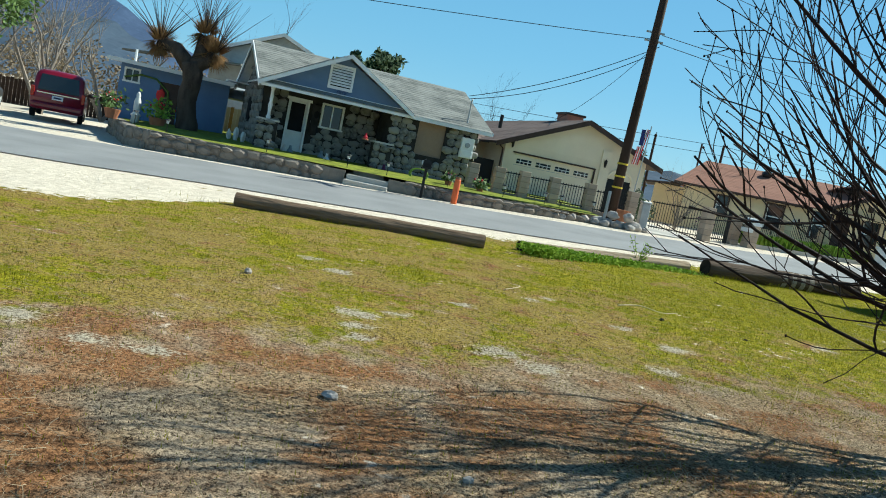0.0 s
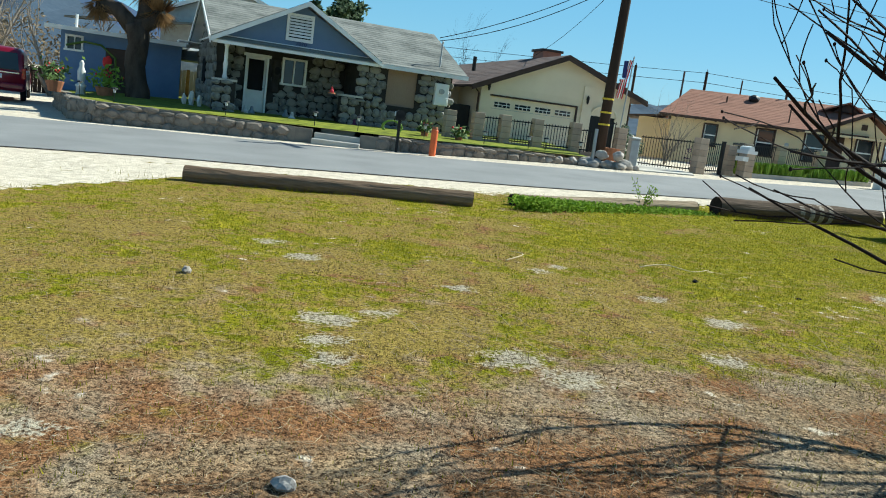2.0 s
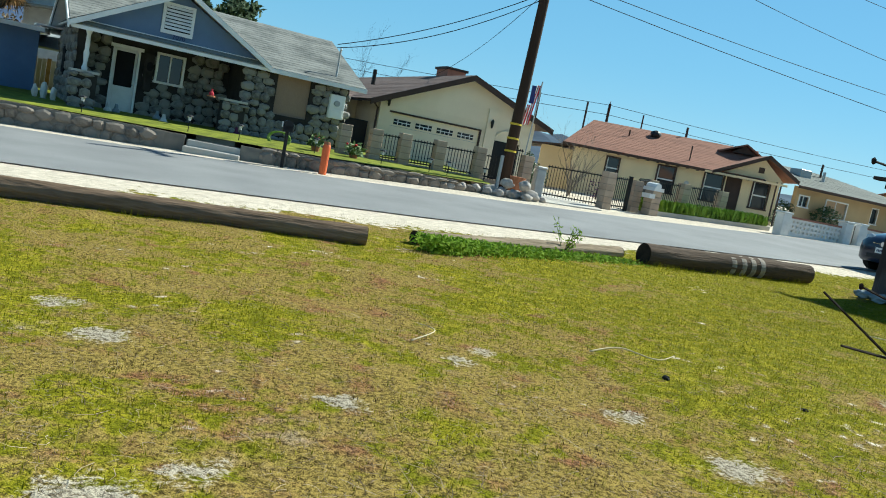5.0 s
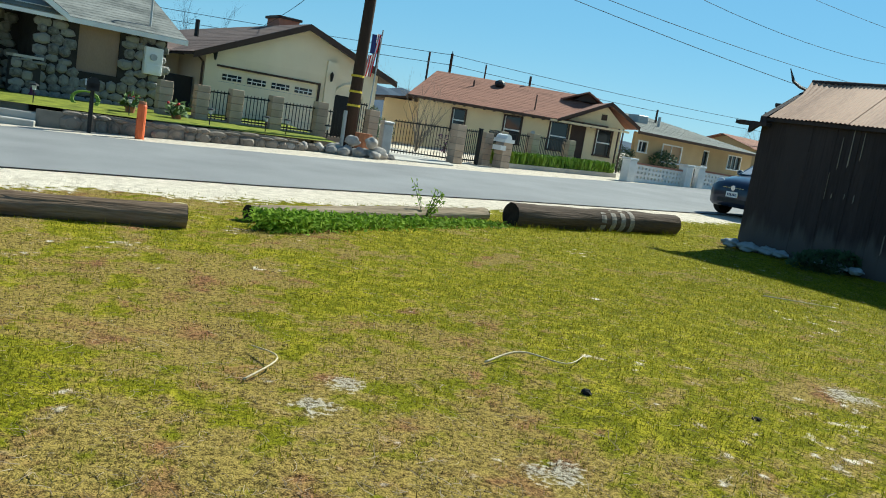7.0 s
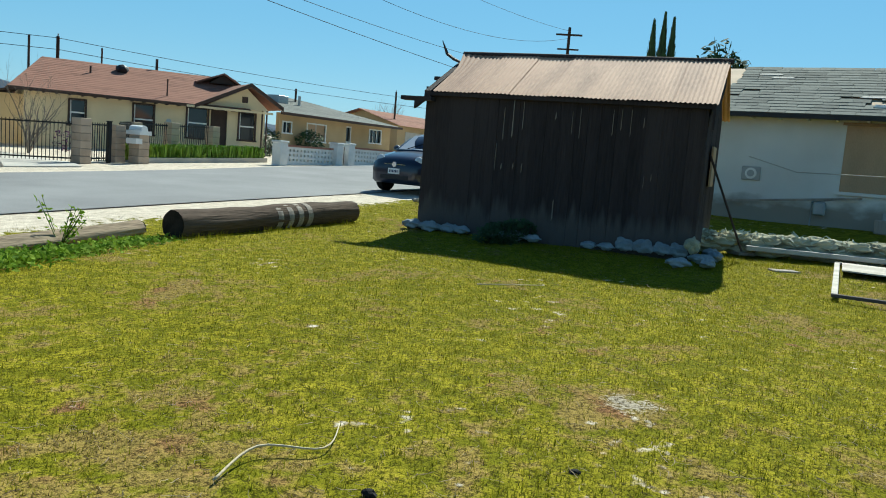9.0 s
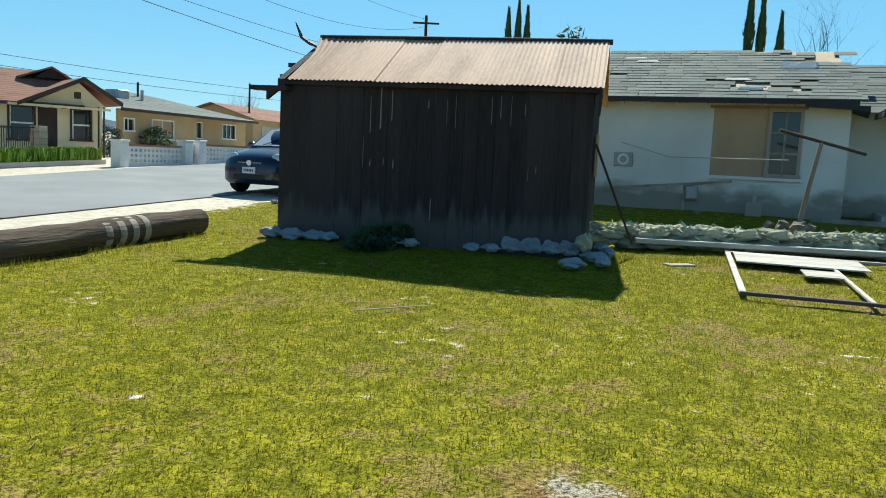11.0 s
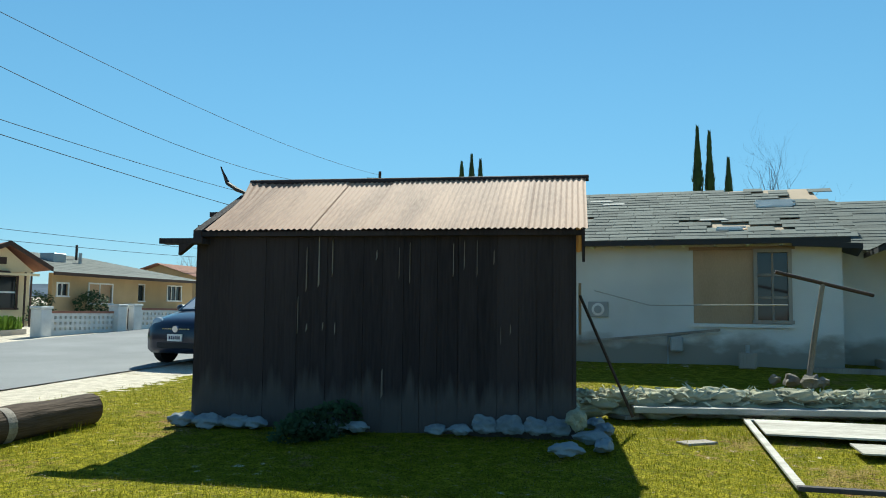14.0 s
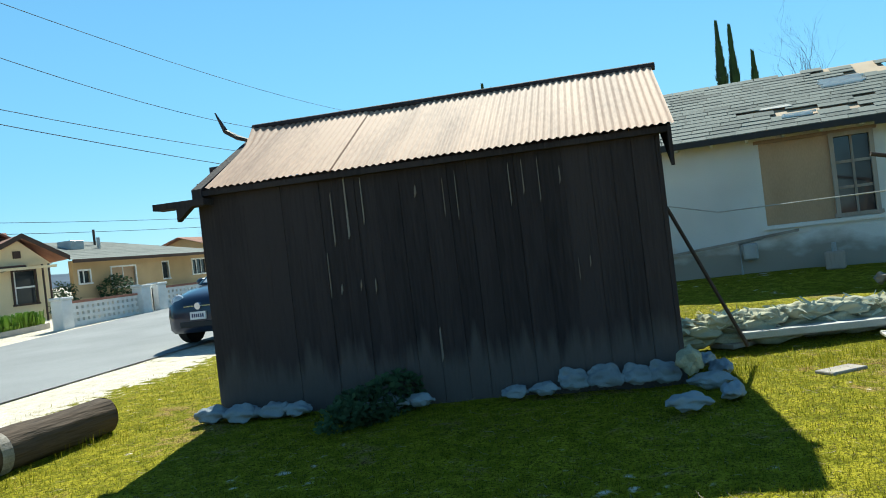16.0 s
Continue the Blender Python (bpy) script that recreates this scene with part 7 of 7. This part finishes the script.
# far brush behind the drive
for i in range(16):
    x = -38 + i * 1.9 + rng.uniform(-0.6, 0.6)
    y = 50 + rng.uniform(-3, 4)
    leafy("far_bush", (x, y, -0.3), 1.9, 1.4, rng.uniform(1.9, 3.0), 1100, 0.14, rng.choice(["brush", "brush", "leaf_dark"]), "dry brown brush beyond the drive", "shrub", 70 + i, "brush beyond the drive", base=False)
e = thing("far_fence", "dark board fence beyond the drive", "fence", (-27, 44.0, -0.3), 6)
for i in range(44):
    part("board", box(i * 0.22, i * 0.22 + 0.2, 0, 0.03, 0, 1.5 + 0.04 * (i % 3)), "pole_wood", e)


def mountain(name, label, material, y, pts, seed, depth):
    """A range with ridges: pts gives x and crest height."""
    xs = [pts[0][0] + (pts[-1][0] - pts[0][0]) * i / 120 for i in range(121)]
    verts, faces = [], []
    rows = 16
    for j in range(rows + 1):
        t = j / rows
        for x in xs:
            h = along(pts, x)
            ridge = 0.16 * noise.noise(Vector((x * 0.022, t * 1.4, seed))) + 0.08 * noise.noise(Vector((x * 0.07, t * 3.5, seed)))
            verts.append((x + 14 * noise.noise(Vector((x * 0.01, t * 3, seed + 4))), y - depth * (1 - t), max(-3, h * (t ** 1.1) * (1 + ridge * (1.3 - t)) + h * 0.06 * noise.noise(Vector((x * 0.06, 0, seed))) * t)))
    w = len(xs)
    for j in range(rows):
        for i in range(w - 1):
            faces.append((j * w + i, j * w + i + 1, (j + 1) * w + i + 1, (j + 1) * w + i))
    me = bpy.data.meshes.new(name)
    me.from_pydata(verts, [], faces)
    me.materials.append(M[material])
    tagged(new(name, me), label, "mountain", kind="structure")


# the blue of distance haze is painted into both base colours
M["mountain"] = mat("haze_blue_mountain", (0.055, 0.085, 0.15), (0.03, 0.05, 0.095), 0.02, 1.0, fine=0.15, bump=0)
M["hill"] = mat("haze_blue_hill", (0.06, 0.085, 0.12), (0.03, 0.05, 0.08), 0.03, 1.0, fine=0.2, bump=0)
mountain("mountain_far", "snow-dusted mountain range coloured haze blue", "mountain", 1500, [(-1700, 60), (-1300, 110), (-900, 175), (-780, 200), (-700, 175), (-600, 130), (-500, 90), (-350, 62), (0, 45), (700, 40), (1500, 38)], 3, 500)
mountain("mountain_near", "forested mountain ridge coloured dark haze blue", "hill", 800, [(-900, 45), (-600, 60), (-470, 66), (-400, 72), (-365, 76), (-335, 60), (-300, 40), (-200, 24), (-50, 20), (100, 22), (200, 37), (240, 40), (330, 30), (500, 26), (900, 24)], 8, 220)

# wires and far poles
def wire(a, b, sag, r=0.012, label="black overhead service wire", name="overhead_wire"):
    a, b = Vector(a), Vector(b)
    pts = []
    for i in range(25):
        t = i / 24
        p = a.lerp(b, t)
        p.z -= sag * 4 * t * (1 - t)
        pts.append(p)
    tagged(part(name, tube(pts, r, 4), "rubber"), label, "wire", "overhead wires")


FARPOLE = (57.0, 48.2)
e = thing("far_pole", "distant wooden utility pole with crossarm", "pole", (*FARPOLE, 2.2))
part("pole", tube([(0, 0, 0), (0, 0, 11.3)], [0.16, 0.12], 8), "pole_wood", e)
part("crossarm", box(-1.1, 1.1, -0.06, 0.06, 10.6, 10.75), "pole_wood", e, at=pose(0, 0, 0, 0, 0, -55))
part("crossarm", box(-0.9, 0.9, -0.06, 0.06, 9.4, 9.52), "pole_wood", e, at=pose(0, 0, 0, 0, 0, -55))
wire((5.9, 28.6, 10.6), (*FARPOLE, 13.2), 0.9)
wire((6.3, 28.2, 9.5), (*FARPOLE, 12.6), 2.2)
wire((6.1, 28.6, 7.4), (*FARPOLE, 9.5), 0.8)
wire((6.1, 28.6, 7.1), (58, 40, 6.0), 0.8)
wire((6.1, 28.6, 7.0), (-0.1, 28.7, 4.0), 0.25, label="twisted service wire to the stone cottage")
wire((5.9, 28.6, 6.7), (-0.1, 28.7, 3.9), 0.35, label="twisted service wire to the stone cottage")
wire((6.0, 28.6, 7.1), (4.0, 37.5, 4.5), 0.3)
wire((5.8, 28.5, 10.5), (-60, 24, 10.5), 1.2)
wire((5.8, 28.5, 7.2), (-60, 25, 7.5), 1.6)
wire((-6, 50, 5.4), (14.2, 44.5, 5.5), 0.1)
wire((14.2, 44.5, 5.5), (60, 52, 6.6), 0.5)
wire((-6, 50, 4.9), (14.2, 44.5, 5.0), 0.1)
wire((14.2, 44.5, 5.0), (60, 52, 6.0), 0.5)
for x, y, h in ((14.2, 44.5, 4.6), (10.5, 45, 4.6), (38.5, 49.0, 4.2), (9.2, 70, 6.0)):
    e = thing("roof_mast", "thin dark pole behind the bungalow", "pole", (x, y, ground_z(x, y)))
    part("mast", tube([(0, 0, 0), (0, 0, h)], 0.07, 6), "pole_wood", e)
    part("pin", tube([(0, 0, h), (0, 0, h + 0.12)], 0.03, 5), "galv", e)

# ---- bare tree at the start of the walk ----
def lot_tree(at):
    rng = random.Random(17)
    e = thing("bare_tree", "leafless dark twiggy tree leaning over dry grass", "tree", at)
    bms = [bmesh.new(), bmesh.new(), bmesh.new()]
    buds = bmesh.new()

    def grow(p, d, length, r, level, up):
        pts, rad, q, dd = [p.copy()], [r], p.copy(), d.copy()
        n = 9 if level < 2 else 6
        for i in range(n):
            dd = (dd + Vector((rng.gauss(0, 0.1), rng.gauss(0, 0.1), rng.gauss(0, 0.07) + up))).normalized()
            q = q + dd * length / n
            pts.append(q.copy())
            rad.append(max(0.0034, r * (1 - 0.75 * (i + 1) / n)))
            if q.y > 0.5:
                dd = (dd + Vector((0, -0.3, 0))).normalized()
            if q.y > 1.0 or q.x < -2.95 or (q.x < -1.6 and q.y > 0.75):
                break
        n = len(pts) - 1
        if n < 2:
            return
        tube(pts, rad, 7 if r > 0.02 else 4, bms[min(level, 2)])
        if level >= 2 and rng.random() < 0.5:
            blob(0.008, 0.008, 0.011, 0, 0, 1, q, buds)
        if level >= 3:
            return
        for k in range(2, n + 1):
            for _ in range(1 if rng.random() < (0.75 if level < 1 else 0.45 if level < 2 else 0.25) else 0):
                side = dd.cross(Vector((rng.gauss(0, 1), rng.gauss(0, 1), rng.gauss(0, 1)))).normalized()
                grow(pts[k], (dd * 0.9 + side * rng.uniform(0.4, 0.75)).normalized(), length * rng.uniform(0.35, 0.65), max(0.004, rad[k] * 0.62), level + 1, 0.05)

    part("trunk", tube([(0, 0, -0.2), (-0.02, 0, 0.4), (-0.05, 0.05, 0.9)], [0.11, 0.09, 0.085], 10), "twig", e)
    base = Vector((-0.03, 0.0, 0.45))
    for d, length, r, up in (((-1.0, 0.1, 0.3), 3.2, 0.034, 0.03), ((-1.0, 0.25, 0.12), 3.1, 0.03, 0.05), ((-1.0, 0.05, 0.02), 2.9, 0.026, 0.055), ((-0.95, 0.2, 0.55), 3.3, 0.04, 0.02), ((-0.9, 0.0, 0.8), 3.5, 0.045, 0.02), ((-0.7, 0.15, 1.0), 3.7, 0.065, 0.0), ((-0.95, 0.3, 0.4), 3.0, 0.034, 0.04), ((-0.85, -0.15, 0.5), 3.2, 0.036, 0.03), ((-0.45, 0.1, 1.2), 3.6, 0.05, 0.0), ((-0.9, -0.3, 0.25), 3.0, 0.03, 0.05), ((0.1, -0.2, 1.2), 3.4, 0.07, 0.0), ((0.6, -0.1, 0.9), 2.6, 0.04, 0.03), ((0.2, -0.6, 1.0), 2.8, 0.045, 0.03), ((-0.5, -0.5, 0.9), 2.9, 0.04, 0.03), ((-0.98, 0.15, 0.9), 3.0, 0.036, 0.03), ((-1.0, 0.35, 0.75), 2.8, 0.03, 0.04), ((-1.0, -0.1, -0.06), 1.9, 0.03, 0.05), ((-0.95, -0.4, 0.1), 2.0, 0.03, 0.04)):
        grow(base + Vector((0, 0, rng.uniform(-0.1, 0.4))), Vector(d).normalized(), length, r * 0.88, 0, up)
    part("limb_crown", bms[0], "twig", e, smooth=True)
    part("branch_fork", bms[1], "twig", e)
    tagged(part("twig_spray", bms[2], "twig", e), kind="stuff")
    tagged(part("bud_spray", buds, "twig", e), kind="stuff")


lot_tree((4.5, 5.5, ground_z(4.5, 5.5)))

# ---- small things on the lot ----
for x, y, r, m_, lab in ((2.74, 9.3, 0.033, "rubber", "small black stone on the grass"), (-1.82, 7.74, 0.05, "rock", "small grey stone on the grass"), (-0.45, 4.44, 0.05, "rock", "small pale stone on dry grass"), (3.6, 8.9, 0.03, "rubber", "small dark clod on the grass"), (0.35, 3.6, 0.03, "rock", "small white pebble on dry soil"), (12.6, 19.4, 0.07, "rock", "pale stone at the shoulder")):
    e = thing("stone", lab, "stone", (x, y, ground_z(x, y) + r * 0.4), x * 40)
    part("rock", blob(r, r * 0.75, r * 0.65, 0.2, int(x * 7 + 50), 2), m_, e)


M["straw_stick"] = mat("straw_stick", (0.55, 0.46, 0.3), (0.36, 0.28, 0.17), 3, 0.85, spread=0.3)


def stick(pts, r, label):
    q, c = [], [Vector(p) for p in pts]
    for i in range(len(c) - 1):
        a, b = c[max(i - 1, 0)], c[min(i + 2, len(c) - 1)]
        for k in range(6):
            q.append(c[i].lerp(c[i + 1], k / 6) + ((c[i] * 2 - a - c[i + 1]) * (1 - k / 6) + (c[i + 1] * 2 - c[i] - b) * (k / 6)) * 0.5 * (k / 6) * (1 - k / 6))
    q.append(c[-1])
    rs = [r * (1 - 0.6 * i / len(q)) for i in range(len(q))]
    tagged(part("stick", tube([(p.x, p.y, ground_z(p.x, p.y) + p.z) for p in q], rs, 6), "straw_stick", smooth=True), label, "stick")


stick([(2.3, 9.75, 0.03), (2.6, 9.9, 0.05), (2.85, 9.75, 0.03), (3.1, 9.95, 0.03)], 0.007, "crooked pale stick lying on the grass")
stick([(0.85, 9.4, 0.03), (1.05, 9.65, 0.06), (0.95, 9.95, 0.03)], 0.006, "curved pale stick lying on the grass")
stick([(6.5, 12.1, 0.04), (7.2, 11.8, 0.04)], 0.007, "straight pale stick lying on the grass")
stick([(12.4, 19.1, 0.05), (13.0, 18.8, 0.08), (13.5, 18.9, 0.05)], 0.05, "pale broken branch at the shoulder")

# weeds along the split log
bm = bmesh.new()
rng = random.Random(8)
for _ in range(5200):
    t = rng.random() ** 2.1
    cx, cy = 1.5 + 3.4 * t, 14.2 + 1.85 * t
    x, y = cx + rng.gauss(0, 0.12) + 0.12, cy + rng.gauss(0, 0.13) - 0.16
    z = ground_z(x, y) + rng.uniform(0.0, 0.2 * (1 - 0.75 * t))
    a = Vector((rng.gauss(0, 1), rng.gauss(0, 1), rng.gauss(0.4, 0.6))).normalized() * rng.uniform(0.025, 0.05)
    b = a.orthogonal().normalized() * 0.016
    c = Vector((x, y, z))
    bm.faces.new([bm.verts.new(c + a), bm.verts.new(c + b), bm.verts.new(c - a), bm.verts.new(c - b)])
tagged(part("weeds", bm, "weed"), "bright green leafy weeds along the split log", "weeds", kind="stuff")
e = thing("tall_weed", "straggly tall green weed by the split log", "weed", (3.9, 15.75, ground_z(3.9, 15.75)))
bm, lf = bmesh.new(), bmesh.new()
for _ in range(9):
    a = rng.uniform(0, 6.28)
    q = Vector((0.25 * math.cos(a), 0.25 * math.sin(a), rng.uniform(0.25, 0.55)))
    tube([(0, 0, 0), q * 0.5, q], [0.006, 0.005, 0.003], 4, bm)
    for _ in range(14):
        c = q * rng.uniform(0.4, 1.05) + Vector((rng.gauss(0, 0.03), rng.gauss(0, 0.03), rng.gauss(0, 0.03)))
        v = Vector((rng.gauss(0, 1), rng.gauss(0, 1), rng.gauss(0, 1))).normalized() * 0.03
        w = v.orthogonal().normalized() * 0.015
        lf.faces.new([lf.verts.new(c + v), lf.verts.new(c + w), lf.verts.new(c - v), lf.verts.new(c - w)])
part("stems", bm, "leaf", e)
part("leaves", lf, "weed", e)
# taller tufts between the old boards
# the dark leaf colour here carries the shade at the shed foot
leafy("weed_clump", (*by_shed(1.8, -0.16), 0.38), 1.05, 0.16, 0.2, 3200, 0.04, "leaf_dark", "weeds growing at the shed foot, coloured dark for shade", "weeds", 77, base=False, kind="stuff")


# ---- grass ----
M["blades"] = island_material("grass_blade", [(0.055, 0.075, 0.003), (0.155, 0.16, 0.007), (0.28, 0.25, 0.015), (0.21, 0.205, 0.009), (0.33, 0.25, 0.038)], through=0.35)
M["straw"] = island_material("dry_straw", [(0.08, 0.052, 0.03), (0.22, 0.165, 0.1), (0.4, 0.32, 0.21), (0.17, 0.12, 0.075), (0.3, 0.24, 0.16)], through=0.1)


CELL = 0.1
GX, GY = np.arange(-9, 16, CELL), np.arange(0.8, 19.4, CELL)
COVER = {nm: np.array([[fn(x + CELL / 2, y + CELL / 2) for x in GX] for y in GY]) for nm, fn in
         (("sand", sand_at), ("dry", dry_at), ("ash", ash_at), ("worn", worn_at), ("relief", ground_relief), ("z", ground_z), ("edge", lambda x, y: along(NEAR, x) - y))}
MX, MY = np.meshgrid(GX + CELL / 2, GY + CELL / 2)
NEARBY = np.minimum(1.0, 0.12 + 4.0 / (1.0 + (MY - 4.5 - 0.6 * MX) ** 2 * 0.14 + MX ** 2 * 0.02)) * (COVER["edge"] > 0.3) * ~((MX > 12) & (MY < 5))


def scatter(count, weight, seed):
    rs = np.random.RandomState(seed)
    w = np.maximum(weight * NEARBY, 0).ravel()
    k = rs.choice(w.size, count, p=w / w.sum())
    x, y = MX.ravel()[k] + rs.uniform(-0.5, 0.5, count) * CELL, MY.ravel()[k] + rs.uniform(-0.5, 0.5, count) * CELL
    z = COVER["z"].ravel()[k] + 0.0297 * (x - MX.ravel()[k]) + 0.01222 * (y - MY.ravel()[k]) + COVER["relief"].ravel()[k]
    return rs, x, y, z


def build_blades(name, count, material, label, seed, weight, low, high):
    """Upright blades, one triangle each."""
    rs, x, y, z = scatter(count, weight, seed)
    s = rs.uniform(low, high, count) * rs.uniform(0.6, 1.2, count)
    a, tilt = rs.uniform(0, 2 * np.pi, count), rs.uniform(0.1, 1.0, count)
    w = 0.0016 + 0.04 * s
    wx, wy = -np.sin(a) * w, np.cos(a) * w
    dx, dy, dz = np.cos(a) * np.sin(tilt) * s, np.sin(a) * np.sin(tilt) * s, np.cos(tilt) * s
    v = np.stack([np.stack([x - wx, y - wy, z - 0.004], 1), np.stack([x + wx, y + wy, z - 0.004], 1), np.stack([x + dx, y + dy, z + dz], 1)], 1)
    fill_mesh(name, v, material, label)


def build_stalks(name, count, material, label, seed, weight, low, high, width, rise):
    """Curved dry stalks lying on the ground, three joined lengths each."""
    rs, x, y, z = scatter(count, weight, seed)
    s = low + (high - low) * rs.rand(count) ** 2
    a, bend = rs.uniform(0, 2 * np.pi, count), rs.normal(0, 0.55, count)
    w = width * rs.uniform(0.6, 1.3, count)
    up = rise * rs.rand(count) ** 3 * s
    side = []
    px, py, pz = x, y, z + 0.004 + 0.014 * rs.rand(count)
    for k in range(4):
        t = a + bend * k
        q = w * (1 - 0.2 * k)
        side.append((np.stack([px - np.sin(t) * q, py + np.cos(t) * q, pz], 1), np.stack([px + np.sin(t) * q, py - np.cos(t) * q, pz + q * 0.8], 1)))
        px, py, pz = px + np.cos(t) * s / 3, py + np.sin(t) * s / 3, pz + up / 3 + rs.normal(0, 0.003, count)
    v = np.stack([p for pair in side for p in pair], 1)
    fill_mesh(name, v, material, label)


def fill_mesh(name, v, material, label):
    n, m = v.shape[:2]
    base = np.arange(n)[:, None] * m
    quads = [[0, 1, 2]] if m == 3 else [[2 * k, 2 * k + 1, 2 * k + 3, 2 * k + 2] for k in range(m // 2 - 1)]
    faces = (base[:, None, :] + np.array(quads)[None]).reshape(-1, len(quads[0]))
    me = bpy.data.meshes.new(name)
    me.from_pydata(v.reshape(-1, 3), [], faces)
    me.materials.append(M[material])
    tagged(new(name, me), label, "grass", kind="stuff")


GREEN = (1 - np.clip(COVER["sand"] * 1.1, 0, 1)) * (1 - np.clip(COVER["ash"] * 1.4, 0, 1)) * np.clip(1.3 - 1.35 * COVER["worn"] - 0.65 * COVER["dry"], 0.08, 1)
BROWN = (1 - np.clip(COVER["sand"], 0, 1)) * (1 - 0.7 * np.clip(COVER["ash"], 0, 1)) * np.clip(0.04 + 0.9 * COVER["dry"] + 0.25 * COVER["worn"], 0, 1)
THICKET = np.exp(-((MX - 2.6) / 2.0) ** 2 - ((MY - 5.6) / 1.5) ** 2) + 0.06 * np.clip(COVER["dry"], 0, 1) * (1 - np.clip(COVER["sand"], 0, 1))
build_blades("grass", 430000, "blades", "short patchy green and yellow grass", 1, GREEN, 0.014, 0.04)
M["crumbs"] = island_material("dark_crumb", [(0.012, 0.008, 0.005), (0.05, 0.032, 0.018), (0.11, 0.07, 0.035), (0.03, 0.02, 0.012)], through=0.0)
SPOT = np.array([[0.5 + 1.3 * noise.noise(Vector((x * 1.7, y * 1.7, 12))) + 0.9 * noise.noise(Vector((x * 6, y * 6, 9))) for x in GX] for y in GY])
build_blades("dark_crumbs", 48000, "crumbs", "dark crumbs of soil and dead leaves in the turf", 4, (1 - np.clip(COVER["sand"] * 1.05, 0, 1)) * np.clip(SPOT, 0.02, 1.6) ** 3 * (0.25 + COVER["worn"] + 0.5 * COVER["dry"]), 0.008, 0.028)
build_stalks("dry_litter", 110000, "straw", "scattered dry straw and dead stalks", 2, BROWN, 0.02, 0.12, 0.0016, 0.3)
build_stalks("dead_stalks", 6500, "straw", "long tangled grey dead stalks under the bare tree", 3, THICKET, 0.06, 0.3, 0.0018, 0.7)

# taller tufts between the old boards
bm = bmesh.new()
rng = random.Random(61)
for cx, cy, sp, n in ((11.6, 11.9, 0.22, 160), (12.0, 11.3, 0.2, 110), (12.3, 10.9, 0.16, 90), (13.3, 10.2, 0.2, 90), (5.7, 15.85, 0.3, 200), (7.2, 16.3, 0.5, 260), (8.6, 16.8, 0.3, 160), (-1.5, 13.4, 1.6, 260)):
    for _ in range(n):
        x, y = cx + rng.gauss(0, sp), cy + rng.gauss(0, min(sp, 0.14))
        z, h, a = ground_z(x, y), rng.uniform(0.04, 0.11), rng.uniform(0, 6.28)
        w = Vector((-math.sin(a), math.cos(a), 0)) * 0.0035
        p, q = Vector((x, y, z - 0.01)), Vector((x + 0.4 * h * math.cos(a), y + 0.4 * h * math.sin(a), z + h))
        bm.faces.new([bm.verts.new(v) for v in (p - w, p + w, q)])
tagged(part("tall_grass", bm, "blades"), "taller green grass tufts beside logs and boards", "grass", kind="stuff")
